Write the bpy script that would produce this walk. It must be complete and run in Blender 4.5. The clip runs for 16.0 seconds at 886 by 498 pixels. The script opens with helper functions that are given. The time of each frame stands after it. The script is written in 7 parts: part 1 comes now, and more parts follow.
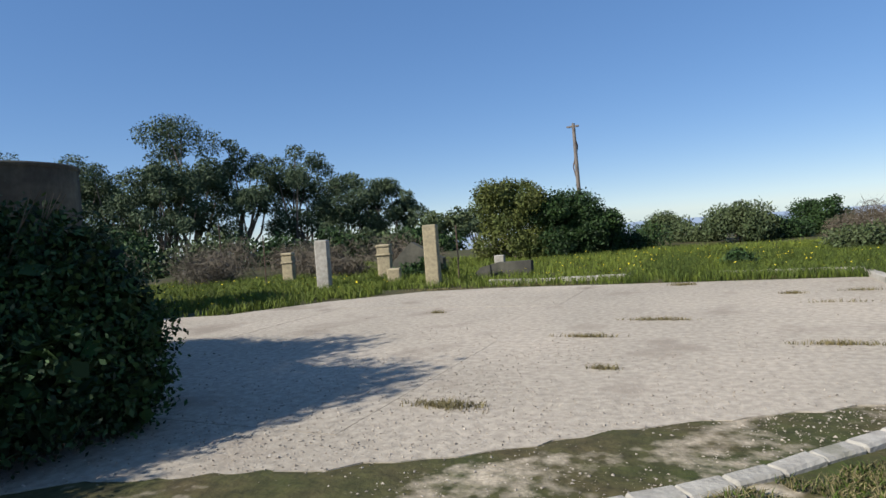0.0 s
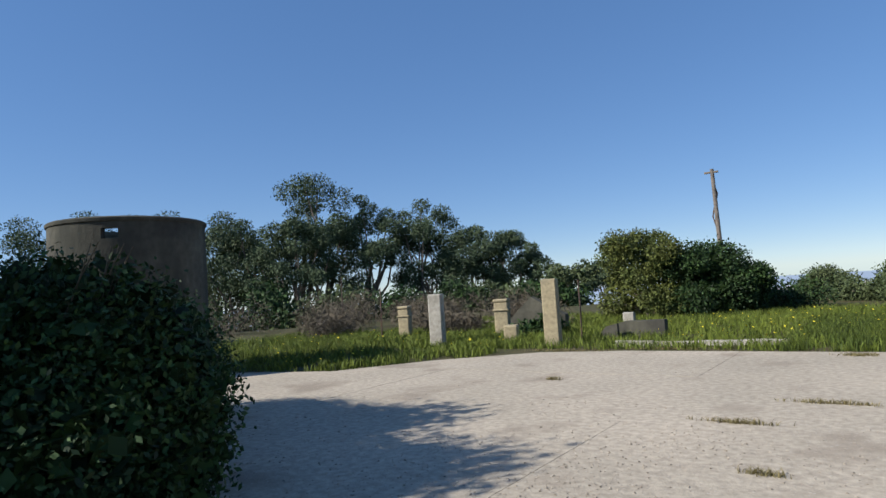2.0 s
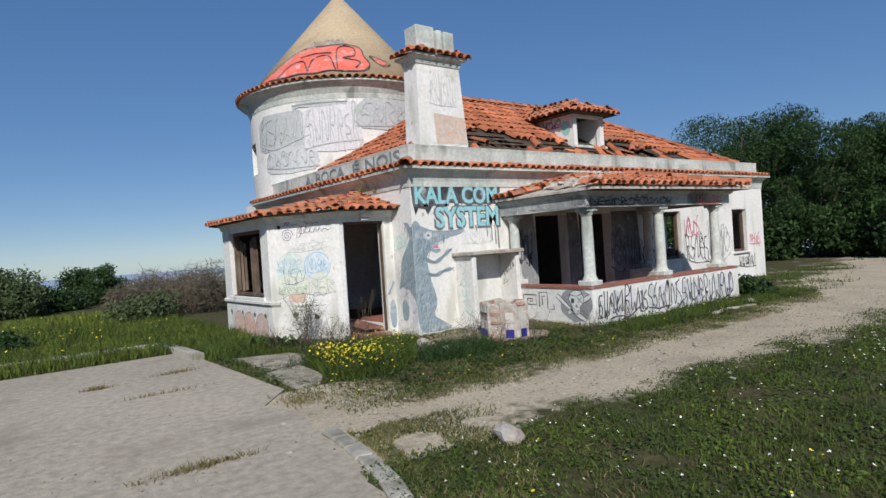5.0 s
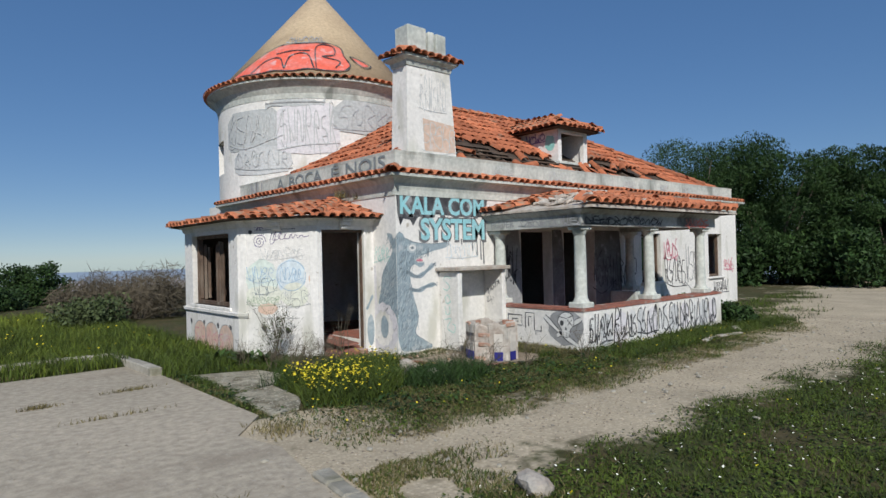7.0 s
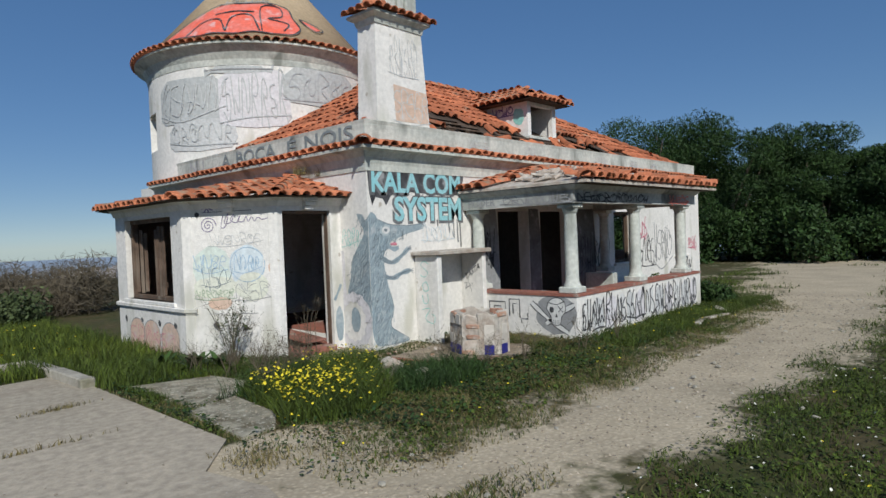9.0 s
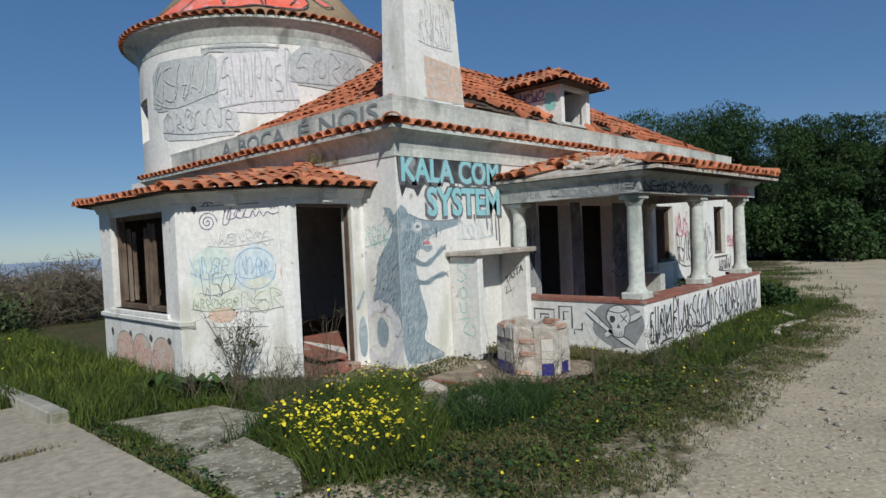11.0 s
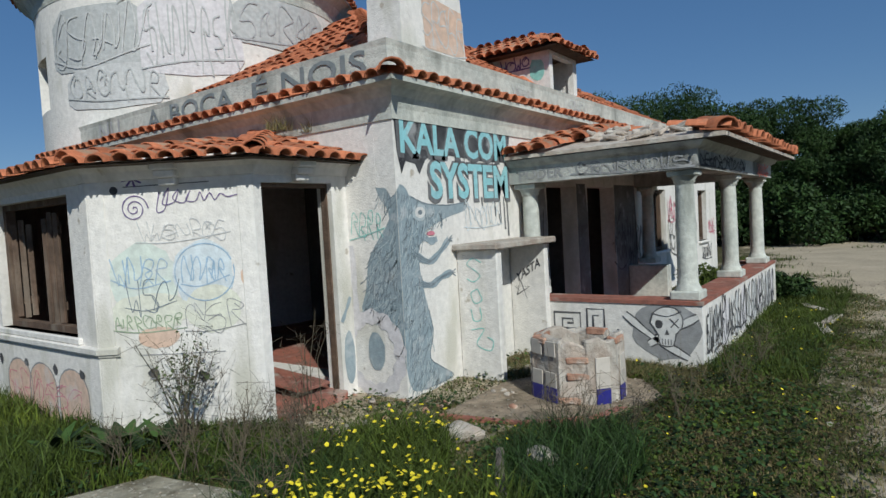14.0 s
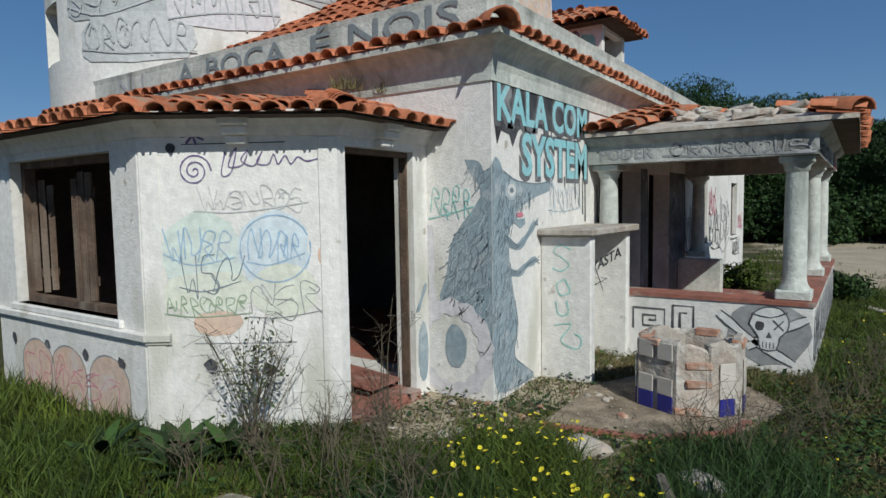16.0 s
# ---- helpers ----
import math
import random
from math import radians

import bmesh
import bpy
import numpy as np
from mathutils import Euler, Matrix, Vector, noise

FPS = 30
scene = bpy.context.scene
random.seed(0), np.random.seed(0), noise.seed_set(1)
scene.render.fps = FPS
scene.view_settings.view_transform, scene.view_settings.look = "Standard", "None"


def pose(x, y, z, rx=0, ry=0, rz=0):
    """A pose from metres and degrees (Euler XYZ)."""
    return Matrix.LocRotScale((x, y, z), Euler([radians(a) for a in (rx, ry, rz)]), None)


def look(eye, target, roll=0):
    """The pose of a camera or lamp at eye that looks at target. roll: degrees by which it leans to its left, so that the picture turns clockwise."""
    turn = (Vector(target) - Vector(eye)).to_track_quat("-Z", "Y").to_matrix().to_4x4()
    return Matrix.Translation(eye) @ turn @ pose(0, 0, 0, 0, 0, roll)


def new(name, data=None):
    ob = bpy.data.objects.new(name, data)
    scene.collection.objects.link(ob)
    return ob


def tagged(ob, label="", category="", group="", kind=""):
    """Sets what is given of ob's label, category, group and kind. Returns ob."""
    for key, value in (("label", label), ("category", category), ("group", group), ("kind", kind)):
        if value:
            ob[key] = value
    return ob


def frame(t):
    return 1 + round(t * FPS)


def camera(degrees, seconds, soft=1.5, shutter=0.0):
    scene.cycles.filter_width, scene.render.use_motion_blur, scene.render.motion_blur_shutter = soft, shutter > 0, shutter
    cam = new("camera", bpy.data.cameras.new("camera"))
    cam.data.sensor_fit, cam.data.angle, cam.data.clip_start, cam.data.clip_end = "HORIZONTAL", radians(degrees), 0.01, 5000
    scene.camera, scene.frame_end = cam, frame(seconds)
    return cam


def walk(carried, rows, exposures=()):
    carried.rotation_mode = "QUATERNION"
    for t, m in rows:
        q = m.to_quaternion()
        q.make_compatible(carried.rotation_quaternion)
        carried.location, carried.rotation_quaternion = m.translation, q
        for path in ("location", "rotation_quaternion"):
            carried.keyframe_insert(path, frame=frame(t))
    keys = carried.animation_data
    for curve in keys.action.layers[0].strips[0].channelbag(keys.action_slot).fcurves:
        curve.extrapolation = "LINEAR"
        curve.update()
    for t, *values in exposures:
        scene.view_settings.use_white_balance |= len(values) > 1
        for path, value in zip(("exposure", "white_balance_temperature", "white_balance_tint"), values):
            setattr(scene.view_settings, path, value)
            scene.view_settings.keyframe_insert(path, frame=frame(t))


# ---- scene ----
cam = camera(71.6, 16.0)
PATH = [
    (0, (-5.765, -11.418, 1.536), (-6.619, -9.611, 1.464), -4.3),
    (0.5, (-5.812, -11.251, 1.528), (-6.686, -9.452, 1.489), -4.6),
    (1, (-5.881, -11.052, 1.536), (-6.938, -9.354, 1.505), -5.2),
    (1.5, (-6.004, -10.738, 1.55), (-7.108, -9.07, 1.552), -3.7),
    (2, (-6.003, -10.453, 1.563), (-7.197, -8.853, 1.69), -3.8),
    (2.5, (-5.958, -10.163, 1.537), (-7.133, -8.545, 1.576), -4.5),
    (3, (-5.975, -9.741, 1.515), (-6.66, -7.862, 1.535), -2.5),
    (3.5, (-5.944, -9.446, 1.528), (-5.913, -7.447, 1.593), -2.9),
    (4, (-5.915, -9.206, 1.533), (-5.276, -7.314, 1.636), -2.8),
    (4.5, (-5.953, -8.949, 1.499), (-5.031, -7.174, 1.467), -2.6),
    (5, (-6.077, -8.808, 1.571), (-4.864, -7.218, 1.554), -3.8),
    (5.2, (-6.098, -8.731, 1.573), (-4.832, -7.183, 1.543), -3.5),
    (7.3, (-6.021, -7.826, 1.633), (-4.691, -6.333, 1.659), -1.3),
    (7.5, (-5.995, -7.707, 1.627), (-4.642, -6.234, 1.655), -1.9),
    (8, (-5.874, -7.498, 1.642), (-4.512, -6.035, 1.709), -1.9),
    (8.5, (-5.858, -7.123, 1.641), (-4.427, -5.728, 1.721), -2.0),
    (9, (-5.766, -6.781, 1.645), (-4.298, -5.423, 1.596), -2.3),
    (9.5, (-5.65, -6.469, 1.639), (-4.221, -5.07, 1.613), -4.3),
    (9.7, (-5.554, -6.289, 1.636), (-4.123, -4.892, 1.588), -4.2),
    (11.8, (-4.923, -4.988, 1.63), (-3.425, -3.664, 1.568), -1.8),
    (12, (-4.859, -4.869, 1.624), (-3.355, -3.556, 1.505), -2.2),
    (12.5, (-4.694, -4.6, 1.637), (-3.158, -3.32, 1.57), -3.4),
    (13, (-4.599, -4.273, 1.646), (-3.04, -3.024, 1.544), -1.9),
    (13.5, (-4.51, -3.967, 1.626), (-2.899, -2.789, 1.51), -1.9),
    (14, (-4.331, -3.658, 1.652), (-2.717, -2.479, 1.557), -3.3),
    (14.5, (-4.278, -3.335, 1.628), (-2.652, -2.179, 1.501), -0.7),
    (15, (-4.307, -3.037, 1.614), (-2.665, -1.907, 1.451), -2.1),
    (15.5, (-4.268, -2.711, 1.624), (-2.601, -1.614, 1.482), -4.3),
    (16, (-4.304, -2.451, 1.631), (-2.655, -1.328, 1.484), -0.9),
]
walk(cam, [(t, look(eye, target, roll)) for t, eye, target, roll in PATH],
     [(0, 0.42, 5900, 9), (3.0, 0.42, 5900, 9), (3.6, 0.10, 5820, 9), (4.5, -0.10, 5750, 8), (7.3, -0.24, 5750, 6), (12.0, -0.36, 5680, 3), (16.0, -0.42, 5640, 2)])

# ---------------------------------------------------------------- light
SUN = Vector((-0.77, -1.11, 1.0)).normalized()
world = bpy.data.worlds.new("sky")
scene.world = world
world.use_nodes = True
_sky = world.node_tree.nodes.new("ShaderNodeTexSky")
_sky.sky_type, _sky.sun_disc = "NISHITA", False
_sky.sun_elevation, _sky.sun_rotation = math.asin(SUN.z), math.atan2(SUN.x, SUN.y)
_sky.air_density, _sky.dust_density, _sky.ozone_density = 0.70, 0.0, 3.4
_sky.altitude = 300.0
_bg = world.node_tree.nodes["Background"]
_bg.inputs["Strength"].default_value = 0.14
_soft = world.node_tree.nodes.new("ShaderNodeGamma")
_soft.inputs["Gamma"].default_value = 0.5
world.node_tree.links.new(_sky.outputs["Color"], _soft.inputs["Color"])
_deep = world.node_tree.nodes.new("ShaderNodeHueSaturation")
_deep.inputs["Saturation"].default_value, _deep.inputs["Value"].default_value, _deep.inputs["Hue"].default_value = 1.54, 1.44, 0.509
world.node_tree.links.new(_soft.outputs["Color"], _deep.inputs["Color"])
world.node_tree.links.new(_deep.outputs["Color"], _bg.inputs["Color"])
_lamp = bpy.data.lights.new("sun", "SUN")
_lamp.energy, _lamp.angle, _lamp.color = 5.0, radians(0.55), (1.0, 0.90, 0.77)
sun = new("sun", _lamp)
sun.matrix_world = look((0, 0, 30), Vector((0, 0, 30)) - SUN)

# ---------------------------------------------------------------- materials
def mat(name, c1, c2, scale=1.5, rough=0.9, bump=0.25, bscale=60.0, stain=None, stain_scale=1.2, stain_at=0.56, stretch=1.0,
        fine=0.25, rand=0.0, island=0.0, metal=0.0, speck=None, speck_scale=30.0, speck_at=0.62):
    m = bpy.data.materials.new(name)
    m.use_nodes = True
    nt = m.node_tree
    L, N = nt.links.new, nt.nodes.new
    b = nt.nodes["Principled BSDF"]
    b.inputs["Roughness"].default_value, b.inputs["Metallic"].default_value = rough, metal
    b.inputs["Specular IOR Level"].default_value = 0.3
    tc = N("ShaderNodeTexCoord")

    def noise_of(s, detail=5.0, sx=1.0, sz=1.0):
        mp = N("ShaderNodeMapping")
        mp.inputs["Scale"].default_value = (sx, sx, sz)
        L(tc.outputs["Object"], mp.inputs["Vector"])
        n = N("ShaderNodeTexNoise")
        n.inputs["Scale"].default_value, n.inputs["Detail"].default_value = s, detail
        L(mp.outputs[0], n.inputs["Vector"])
        return n.outputs["Fac"]

    def ramp(fac, lo, hi):
        r = N("ShaderNodeMapRange")
        r.inputs["From Min"].default_value, r.inputs["From Max"].default_value = lo, hi
        L(fac, r.inputs["Value"])
        return r.outputs[0]

    def mix(fac, a, c, mode="MIX"):
        x = N("ShaderNodeMix")
        x.data_type, x.blend_type = "RGBA", mode
        if isinstance(fac, float):
            x.inputs[0].default_value = fac
        else:
            L(fac, x.inputs[0])
        for sock, v in ((x.inputs[6], a), (x.inputs[7], c)):
            if isinstance(v, tuple):
                sock.default_value = (*v, 1)
            else:
                L(v, sock)
        return x.outputs[2]

    col = mix(ramp(noise_of(scale), 0.35, 0.65), c1, c2)
    if fine:
        g = noise_of(bscale * 0.35, 3.0)
        cr = N("ShaderNodeValToRGB")
        cr.color_ramp.elements[0].color, cr.color_ramp.elements[1].color = (1 - fine, 1 - fine, 1 - fine, 1), (1 + fine, 1 + fine, 1 + fine, 1)
        cr.color_ramp.elements[0].position, cr.color_ramp.elements[1].position = 0.3, 0.7
        L(g, cr.inputs[0])
        col = mix(1.0, col, cr.outputs[0], "MULTIPLY")
    if stain:
        col = mix(ramp(noise_of(stain_scale, 7.0, 1.0, stretch), stain_at, stain_at + 0.13), col, stain)
    if speck:
        col = mix(ramp(noise_of(speck_scale, 4.0), speck_at, speck_at + 0.06), col, speck)
    for amount, node, out in ((rand, "ShaderNodeObjectInfo", "Random"), (island, "ShaderNodeNewGeometry", "Random Per Island")):
        if amount:
            h = N("ShaderNodeHueSaturation")
            L(ramp_out(N, L, N(node).outputs[out], 1 - amount, 1 + amount), h.inputs["Value"])
            L(col, h.inputs["Color"])
            col = h.outputs[0]
    L(col, b.inputs["Base Color"])
    if bump:
        bp = N("ShaderNodeBump")
        bp.inputs["Strength"].default_value, bp.inputs["Distance"].default_value = bump, 0.02
        L(noise_of(bscale, 6.0), bp.inputs["Height"])
        L(bp.outputs[0], b.inputs["Normal"])
    return m


def ramp_out(N, L, sock, lo, hi):
    r = N("ShaderNodeMapRange")
    r.inputs["To Min"].default_value, r.inputs["To Max"].default_value = lo, hi
    L(sock, r.inputs["Value"])
    return r.outputs[0]


M = {}
M["stucco"] = mat("stucco", (0.80, 0.765, 0.72), (0.70, 0.675, 0.63), 0.9, 0.95, 0.30, 45, stain=(0.56, 0.54, 0.47), stain_scale=2.2, stain_at=0.55, stretch=0.35, fine=0.09,
                  speck=(0.46, 0.41, 0.34), speck_scale=6, speck_at=0.69)
M["stucco_grey"] = mat("stucco_grey", (0.62, 0.62, 0.56), (0.45, 0.47, 0.43), 1.6, 0.95, 0.4, 40, stain=(0.26, 0.27, 0.24), stain_scale=2.4, stain_at=0.55, stretch=0.3, fine=0.15)
# plaster coloured dark to stand for the shade indoors
M["inner"] = mat("shaded_plaster", (0.19, 0.18, 0.165), (0.12, 0.115, 0.105), 0.8, 0.95, 0.3, 40, fine=0.15)
M["concrete"] = mat("concrete", (0.43, 0.370, 0.285), (0.345, 0.300, 0.230), 0.30, 0.95, 0.45, 34, stain=(0.27, 0.225, 0.17), stain_scale=0.8, stain_at=0.57, fine=0.20,
                    speck=(0.43, 0.385, 0.32), speck_scale=34, speck_at=0.63)
M["rough_concrete"] = mat("rough_concrete", (0.36, 0.33, 0.25), (0.22, 0.20, 0.145), 3.0, 0.95, 1.0, 22, stain=(0.15, 0.13, 0.085), stain_scale=3.5, stain_at=0.52, fine=0.3,
                          speck=(0.46, 0.43, 0.35), speck_scale=24, speck_at=0.58)
M["pad_earth"] = mat("dirty_concrete", (0.33, 0.265, 0.19), (0.23, 0.18, 0.125), 2.5, 0.95, 0.8, 24, stain=(0.15, 0.12, 0.08), stain_scale=3, stain_at=0.55, fine=0.3)
M["kerb"] = mat("kerb_stone", (0.40, 0.37, 0.31), (0.29, 0.27, 0.22), 1.5, 0.95, 0.6, 30, stain=(0.20, 0.19, 0.13), stain_scale=3, stain_at=0.57, fine=0.2)
M["beam"] = mat("old_plaster", (0.50, 0.50, 0.47), (0.36, 0.36, 0.33), 1.3, 0.95, 0.4, 35, stain=(0.14, 0.14, 0.13), stain_scale=2.2, stain_at=0.53, stretch=0.4, fine=0.15)
M["tile"] = mat("terracotta", (0.46, 0.165, 0.080), (0.35, 0.125, 0.065), 3.0, 0.9, 0.35, 60, stain=(0.26, 0.19, 0.13), stain_scale=5, stain_at=0.54, fine=0.2, rand=0.28)
M["tile_rest"] = mat("terracotta_field", (0.48, 0.165, 0.078), (0.37, 0.125, 0.062), 1.0, 0.9, 0.35, 60, stain=(0.28, 0.20, 0.14), stain_scale=2, stain_at=0.60, fine=0.2, island=0.3)
M["deck"] = mat("roof_boards", (0.10, 0.07, 0.05), (0.06, 0.045, 0.035), 2.0, 0.9, 0.4, 30)
M["cone"] = mat("cone_render", (0.52, 0.40, 0.26), (0.44, 0.33, 0.21), 0.7, 0.95, 0.3, 40, stain=(0.33, 0.25, 0.17), stain_scale=1.2, stain_at=0.58, fine=0.12)
M["wood"] = mat("weathered_wood", (0.15, 0.10, 0.070), (0.095, 0.066, 0.048), 4.0, 0.85, 0.5, 40, stain=(0.22, 0.18, 0.14), stain_scale=5, stretch=0.1, fine=0.2)
M["redtile"] = mat("red_coping", (0.34, 0.13, 0.09), (0.27, 0.13, 0.10), 3, 0.8, 0.3, 40, stain=(0.40, 0.33, 0.28), stain_scale=4, fine=0.2)
M["brick"] = mat("brick", (0.40, 0.20, 0.13), (0.48, 0.33, 0.24), 6, 0.9, 0.5, 50, stain=(0.52, 0.48, 0.43), stain_scale=6, fine=0.2, rand=0.2)
M["white_tile"] = mat("glazed_white_tile", (0.58, 0.54, 0.48), (0.48, 0.43, 0.37), 5, 0.35, 0.1, 50, stain=(0.42, 0.30, 0.22), stain_scale=6, stain_at=0.6, fine=0.08, rand=0.08)
M["blue_tile"] = mat("glazed_blue_tile", (0.025, 0.025, 0.17), (0.035, 0.035, 0.22), 8, 0.3, 0.1, 50, fine=0.1, rand=0.1)
M["stone"] = mat("rubble", (0.52, 0.48, 0.42), (0.40, 0.33, 0.27), 6, 0.95, 0.6, 40, fine=0.2, rand=0.15)
M["ochre"] = mat("ochre_block", (0.37, 0.31, 0.19), (0.29, 0.245, 0.155), 3, 0.95, 0.5, 40, stain=(0.25, 0.22, 0.14), stain_scale=3, fine=0.2)
M["cover"] = mat("tank_concrete", (0.10, 0.095, 0.07), (0.055, 0.052, 0.042), 0.8, 0.95, 0.5, 20, stain=(0.045, 0.045, 0.035), stain_scale=1.0, stain_at=0.47, stretch=0.3, fine=0.2)
M["bark"] = mat("bark", (0.20, 0.16, 0.12), (0.12, 0.10, 0.08), 3, 0.95, 0.7, 20, stretch=0.2)
M["pole"] = mat("pole_wood", (0.20, 0.17, 0.14), (0.14, 0.12, 0.10), 3, 0.9, 0.5, 30)
M["iron"] = mat("rusty_iron", (0.16, 0.10, 0.07), (0.09, 0.07, 0.06), 6, 0.7, 0.3, 50, metal=0.4)
for nm, a, b_, isl in (("leaf_bush", (0.036, 0.068, 0.015), (0.020, 0.042, 0.011), 0.65), ("leaf_euc", (0.085, 0.112, 0.052), (0.056, 0.084, 0.040), 0.45),
                       ("leaf_pine", (0.032, 0.064, 0.012), (0.016, 0.037, 0.008), 0.4), ("leaf_olive", (0.085, 0.105, 0.040), (0.055, 0.080, 0.030), 0.45),
                       ("leaf_yellowish", (0.105, 0.115, 0.022), (0.070, 0.090, 0.020), 0.4), ("dry_twig", (0.13, 0.105, 0.07), (0.09, 0.075, 0.05), 0.3),
                       ("grass", (0.070, 0.098, 0.012), (0.044, 0.066, 0.010), 0.6), ("moss", (0.135, 0.100, 0.042), (0.085, 0.068, 0.028), 0.5), ("meadow_leaf", (0.125, 0.155, 0.018), (0.085, 0.115, 0.014), 0.5), ("dry_grass", (0.20, 0.165, 0.075), (0.14, 0.12, 0.05), 0.4),
                       ("petal", (0.74, 0.62, 0.03), (0.62, 0.52, 0.02), 0.2), ("daisy", (0.75, 0.74, 0.66), (0.7, 0.68, 0.55), 0.1)):
    M[nm] = mat(nm, a, b_, 1.2, 0.7, 0.0, 30, fine=0.0, island=isl)
PAINT = {"black": (0.035, 0.035, 0.04), "cyan": (0.30, 0.58, 0.62), "pale": (0.62, 0.70, 0.70), "rat": (0.27, 0.335, 0.37), "rat_dark": (0.155, 0.195, 0.225), "rat_light": (0.42, 0.48, 0.50),
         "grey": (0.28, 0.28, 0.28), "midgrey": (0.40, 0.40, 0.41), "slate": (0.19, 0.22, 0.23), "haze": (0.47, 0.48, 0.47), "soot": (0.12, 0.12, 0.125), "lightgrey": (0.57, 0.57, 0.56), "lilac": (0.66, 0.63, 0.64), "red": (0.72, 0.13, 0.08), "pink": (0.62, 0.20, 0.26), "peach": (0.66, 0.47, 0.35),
         "mint": (0.64, 0.70, 0.63), "lemon": (0.70, 0.70, 0.58), "blue": (0.33, 0.46, 0.60), "violet": (0.14, 0.09, 0.24), "aqua": (0.28, 0.62, 0.55), "skyblue": (0.62, 0.68, 0.71),
         "green": (0.30, 0.38, 0.24), "white": (0.70, 0.69, 0.66)}
for k, c in PAINT.items():
    M["p_" + k] = mat("paint_" + k, c, tuple(min(0.8, v * 0.8 + 0.09) for v in c), 3.0, 0.85, 0.2, 45, fine=0.12, stain=tuple(0.5 * v + 0.30 for v in c), stain_scale=5, stain_at=0.58)

# ---------------------------------------------------------------- building helpers
rng = np.random.default_rng(7)


def mesh_of(name, bm, material):
    me = bpy.data.meshes.new(name)
    bm.to_mesh(me)
    bm.free()
    me.materials.append(material)
    return me


def part(name, bm, material, parent=None, label=""):
    ob = new(name, mesh_of(name, bm, material))
    ob.parent = parent
    if label:
        ob["label"] = label
    return ob


def soup(name, verts, faces, material, parent=None, label="", smooth=False):
    me = bpy.data.meshes.new(name)
    me.from_pydata([tuple(v) for v in verts] if not isinstance(verts, np.ndarray) else verts.tolist(), [], faces if not isinstance(faces, np.ndarray) else faces.tolist())
    me.materials.append(material)
    if smooth:
        me.shade_smooth()
    ob = new(name, me)
    ob.parent = parent
    if label:
        ob["label"] = label
    return ob


def thing(name, label, category, group="", kind="", at=(0, 0, 0)):
    ob = new(name)
    ob.empty_display_size = 0.1
    ob.location = at
    return tagged(ob, label, category, group, kind)


def box(bm, lo, hi, m=None, bevel=0.0, wobble=0.0):
    r = bmesh.ops.create_cube(bm, size=1.0)
    vs = r["verts"]
    lo, hi = Vector(lo), Vector(hi)
    for v in vs:
        v.co = Vector([(lo[i] + hi[i]) / 2 + v.co[i] * (hi[i] - lo[i]) for i in range(3)])
        if wobble:
            v.co += Vector(rng.uniform(-wobble, wobble, 3))
    if bevel:
        es = list({e for v in vs for e in v.link_edges})
        out = bmesh.ops.bevel(bm, geom=es, offset=bevel, segments=1, affect="EDGES", clamp_overlap=True)
        vs = list({v for f in out["faces"] for v in f.verts} | {v for v in vs if v.is_valid})
    if m is not None:
        bmesh.ops.transform(bm, matrix=m, verts=[v for v in vs if v.is_valid])
    return vs


class Flat:
    """An upright wall face: u runs from p to q, off is how far in front of it."""

    def __init__(self, p, q):
        self.p, self.q = Vector((*p, 0)), Vector((*q, 0))
        self.len = (self.q - self.p).length
        self.du = (self.q - self.p) / self.len
        self.out = Vector((self.du.y, -self.du.x, 0))

    def __call__(self, u, z, off=0.0):
        return self.p + self.du * u + self.out * off + Vector((0, 0, z))


class Round:
    """The outside of a drum; u is an angle in radians, read against the clock from -x when seen from outside going right."""

    def __init__(self, c, r0, z0, r1=None, z1=1.0):
        self.c, self.r0, self.z0, self.r1, self.z1 = c, r0, z0, r1 if r1 is not None else r0, z1

    def __call__(self, u, z, off=0.0):
        r = self.r0 + (self.r1 - self.r0) * (z - self.z0) / (self.z1 - self.z0) + off
        return Vector((self.c[0] - math.cos(u) * r, self.c[1] - math.sin(u) * r, z))


def panel(face, u0, u1, z0, z1, thick, holes=(), step=None, top=None):
    """A wall of a given thickness behind a face, with openings that go through it."""
    us = sorted({u0, u1, *[min(max(h[i], u0), u1) for h in holes for i in (0, 1)]})
    zs = sorted({z0, z1, *[min(max(h[i], z0), z1) for h in holes for i in (2, 3)]})
    if step:
        us = sorted({*us, *[u0 + (u1 - u0) * i / step for i in range(step + 1)]})
    bm = bmesh.new()
    got = {}

    def vert(i, j, k):
        if (i, j, k) not in got:
            got[i, j, k] = bm.verts.new(face(us[i], zs[j], -thick * k))
        return got[i, j, k]

    def solid(i, j):
        if not (0 <= i < len(us) - 1 and 0 <= j < len(zs) - 1):
            return False
        u, z = (us[i] + us[i + 1]) / 2, (zs[j] + zs[j + 1]) / 2
        return not any(h[0] < u < h[1] and h[2] < z < h[3] for h in holes)

    for i in range(len(us) - 1):
        for j in range(len(zs) - 1):
            if not solid(i, j):
                continue
            a, b, c, d = (i, j), (i + 1, j), (i + 1, j + 1), (i, j + 1)
            bm.faces.new([vert(*p, 0) for p in (a, b, c, d)])
            bm.faces.new([vert(*p, 1) for p in (d, c, b, a)])
            for n, (p, q) in (((i, j - 1), (b, a)), ((i + 1, j), (c, b)), ((i, j + 1), (d, c)), ((i - 1, j), (a, d))):
                if not solid(*n):
                    bm.faces.new([vert(*p, 0), vert(*q, 0), vert(*q, 1), vert(*p, 1)][::1])
    bmesh.ops.recalc_face_normals(bm, faces=bm.faces)
    return bm


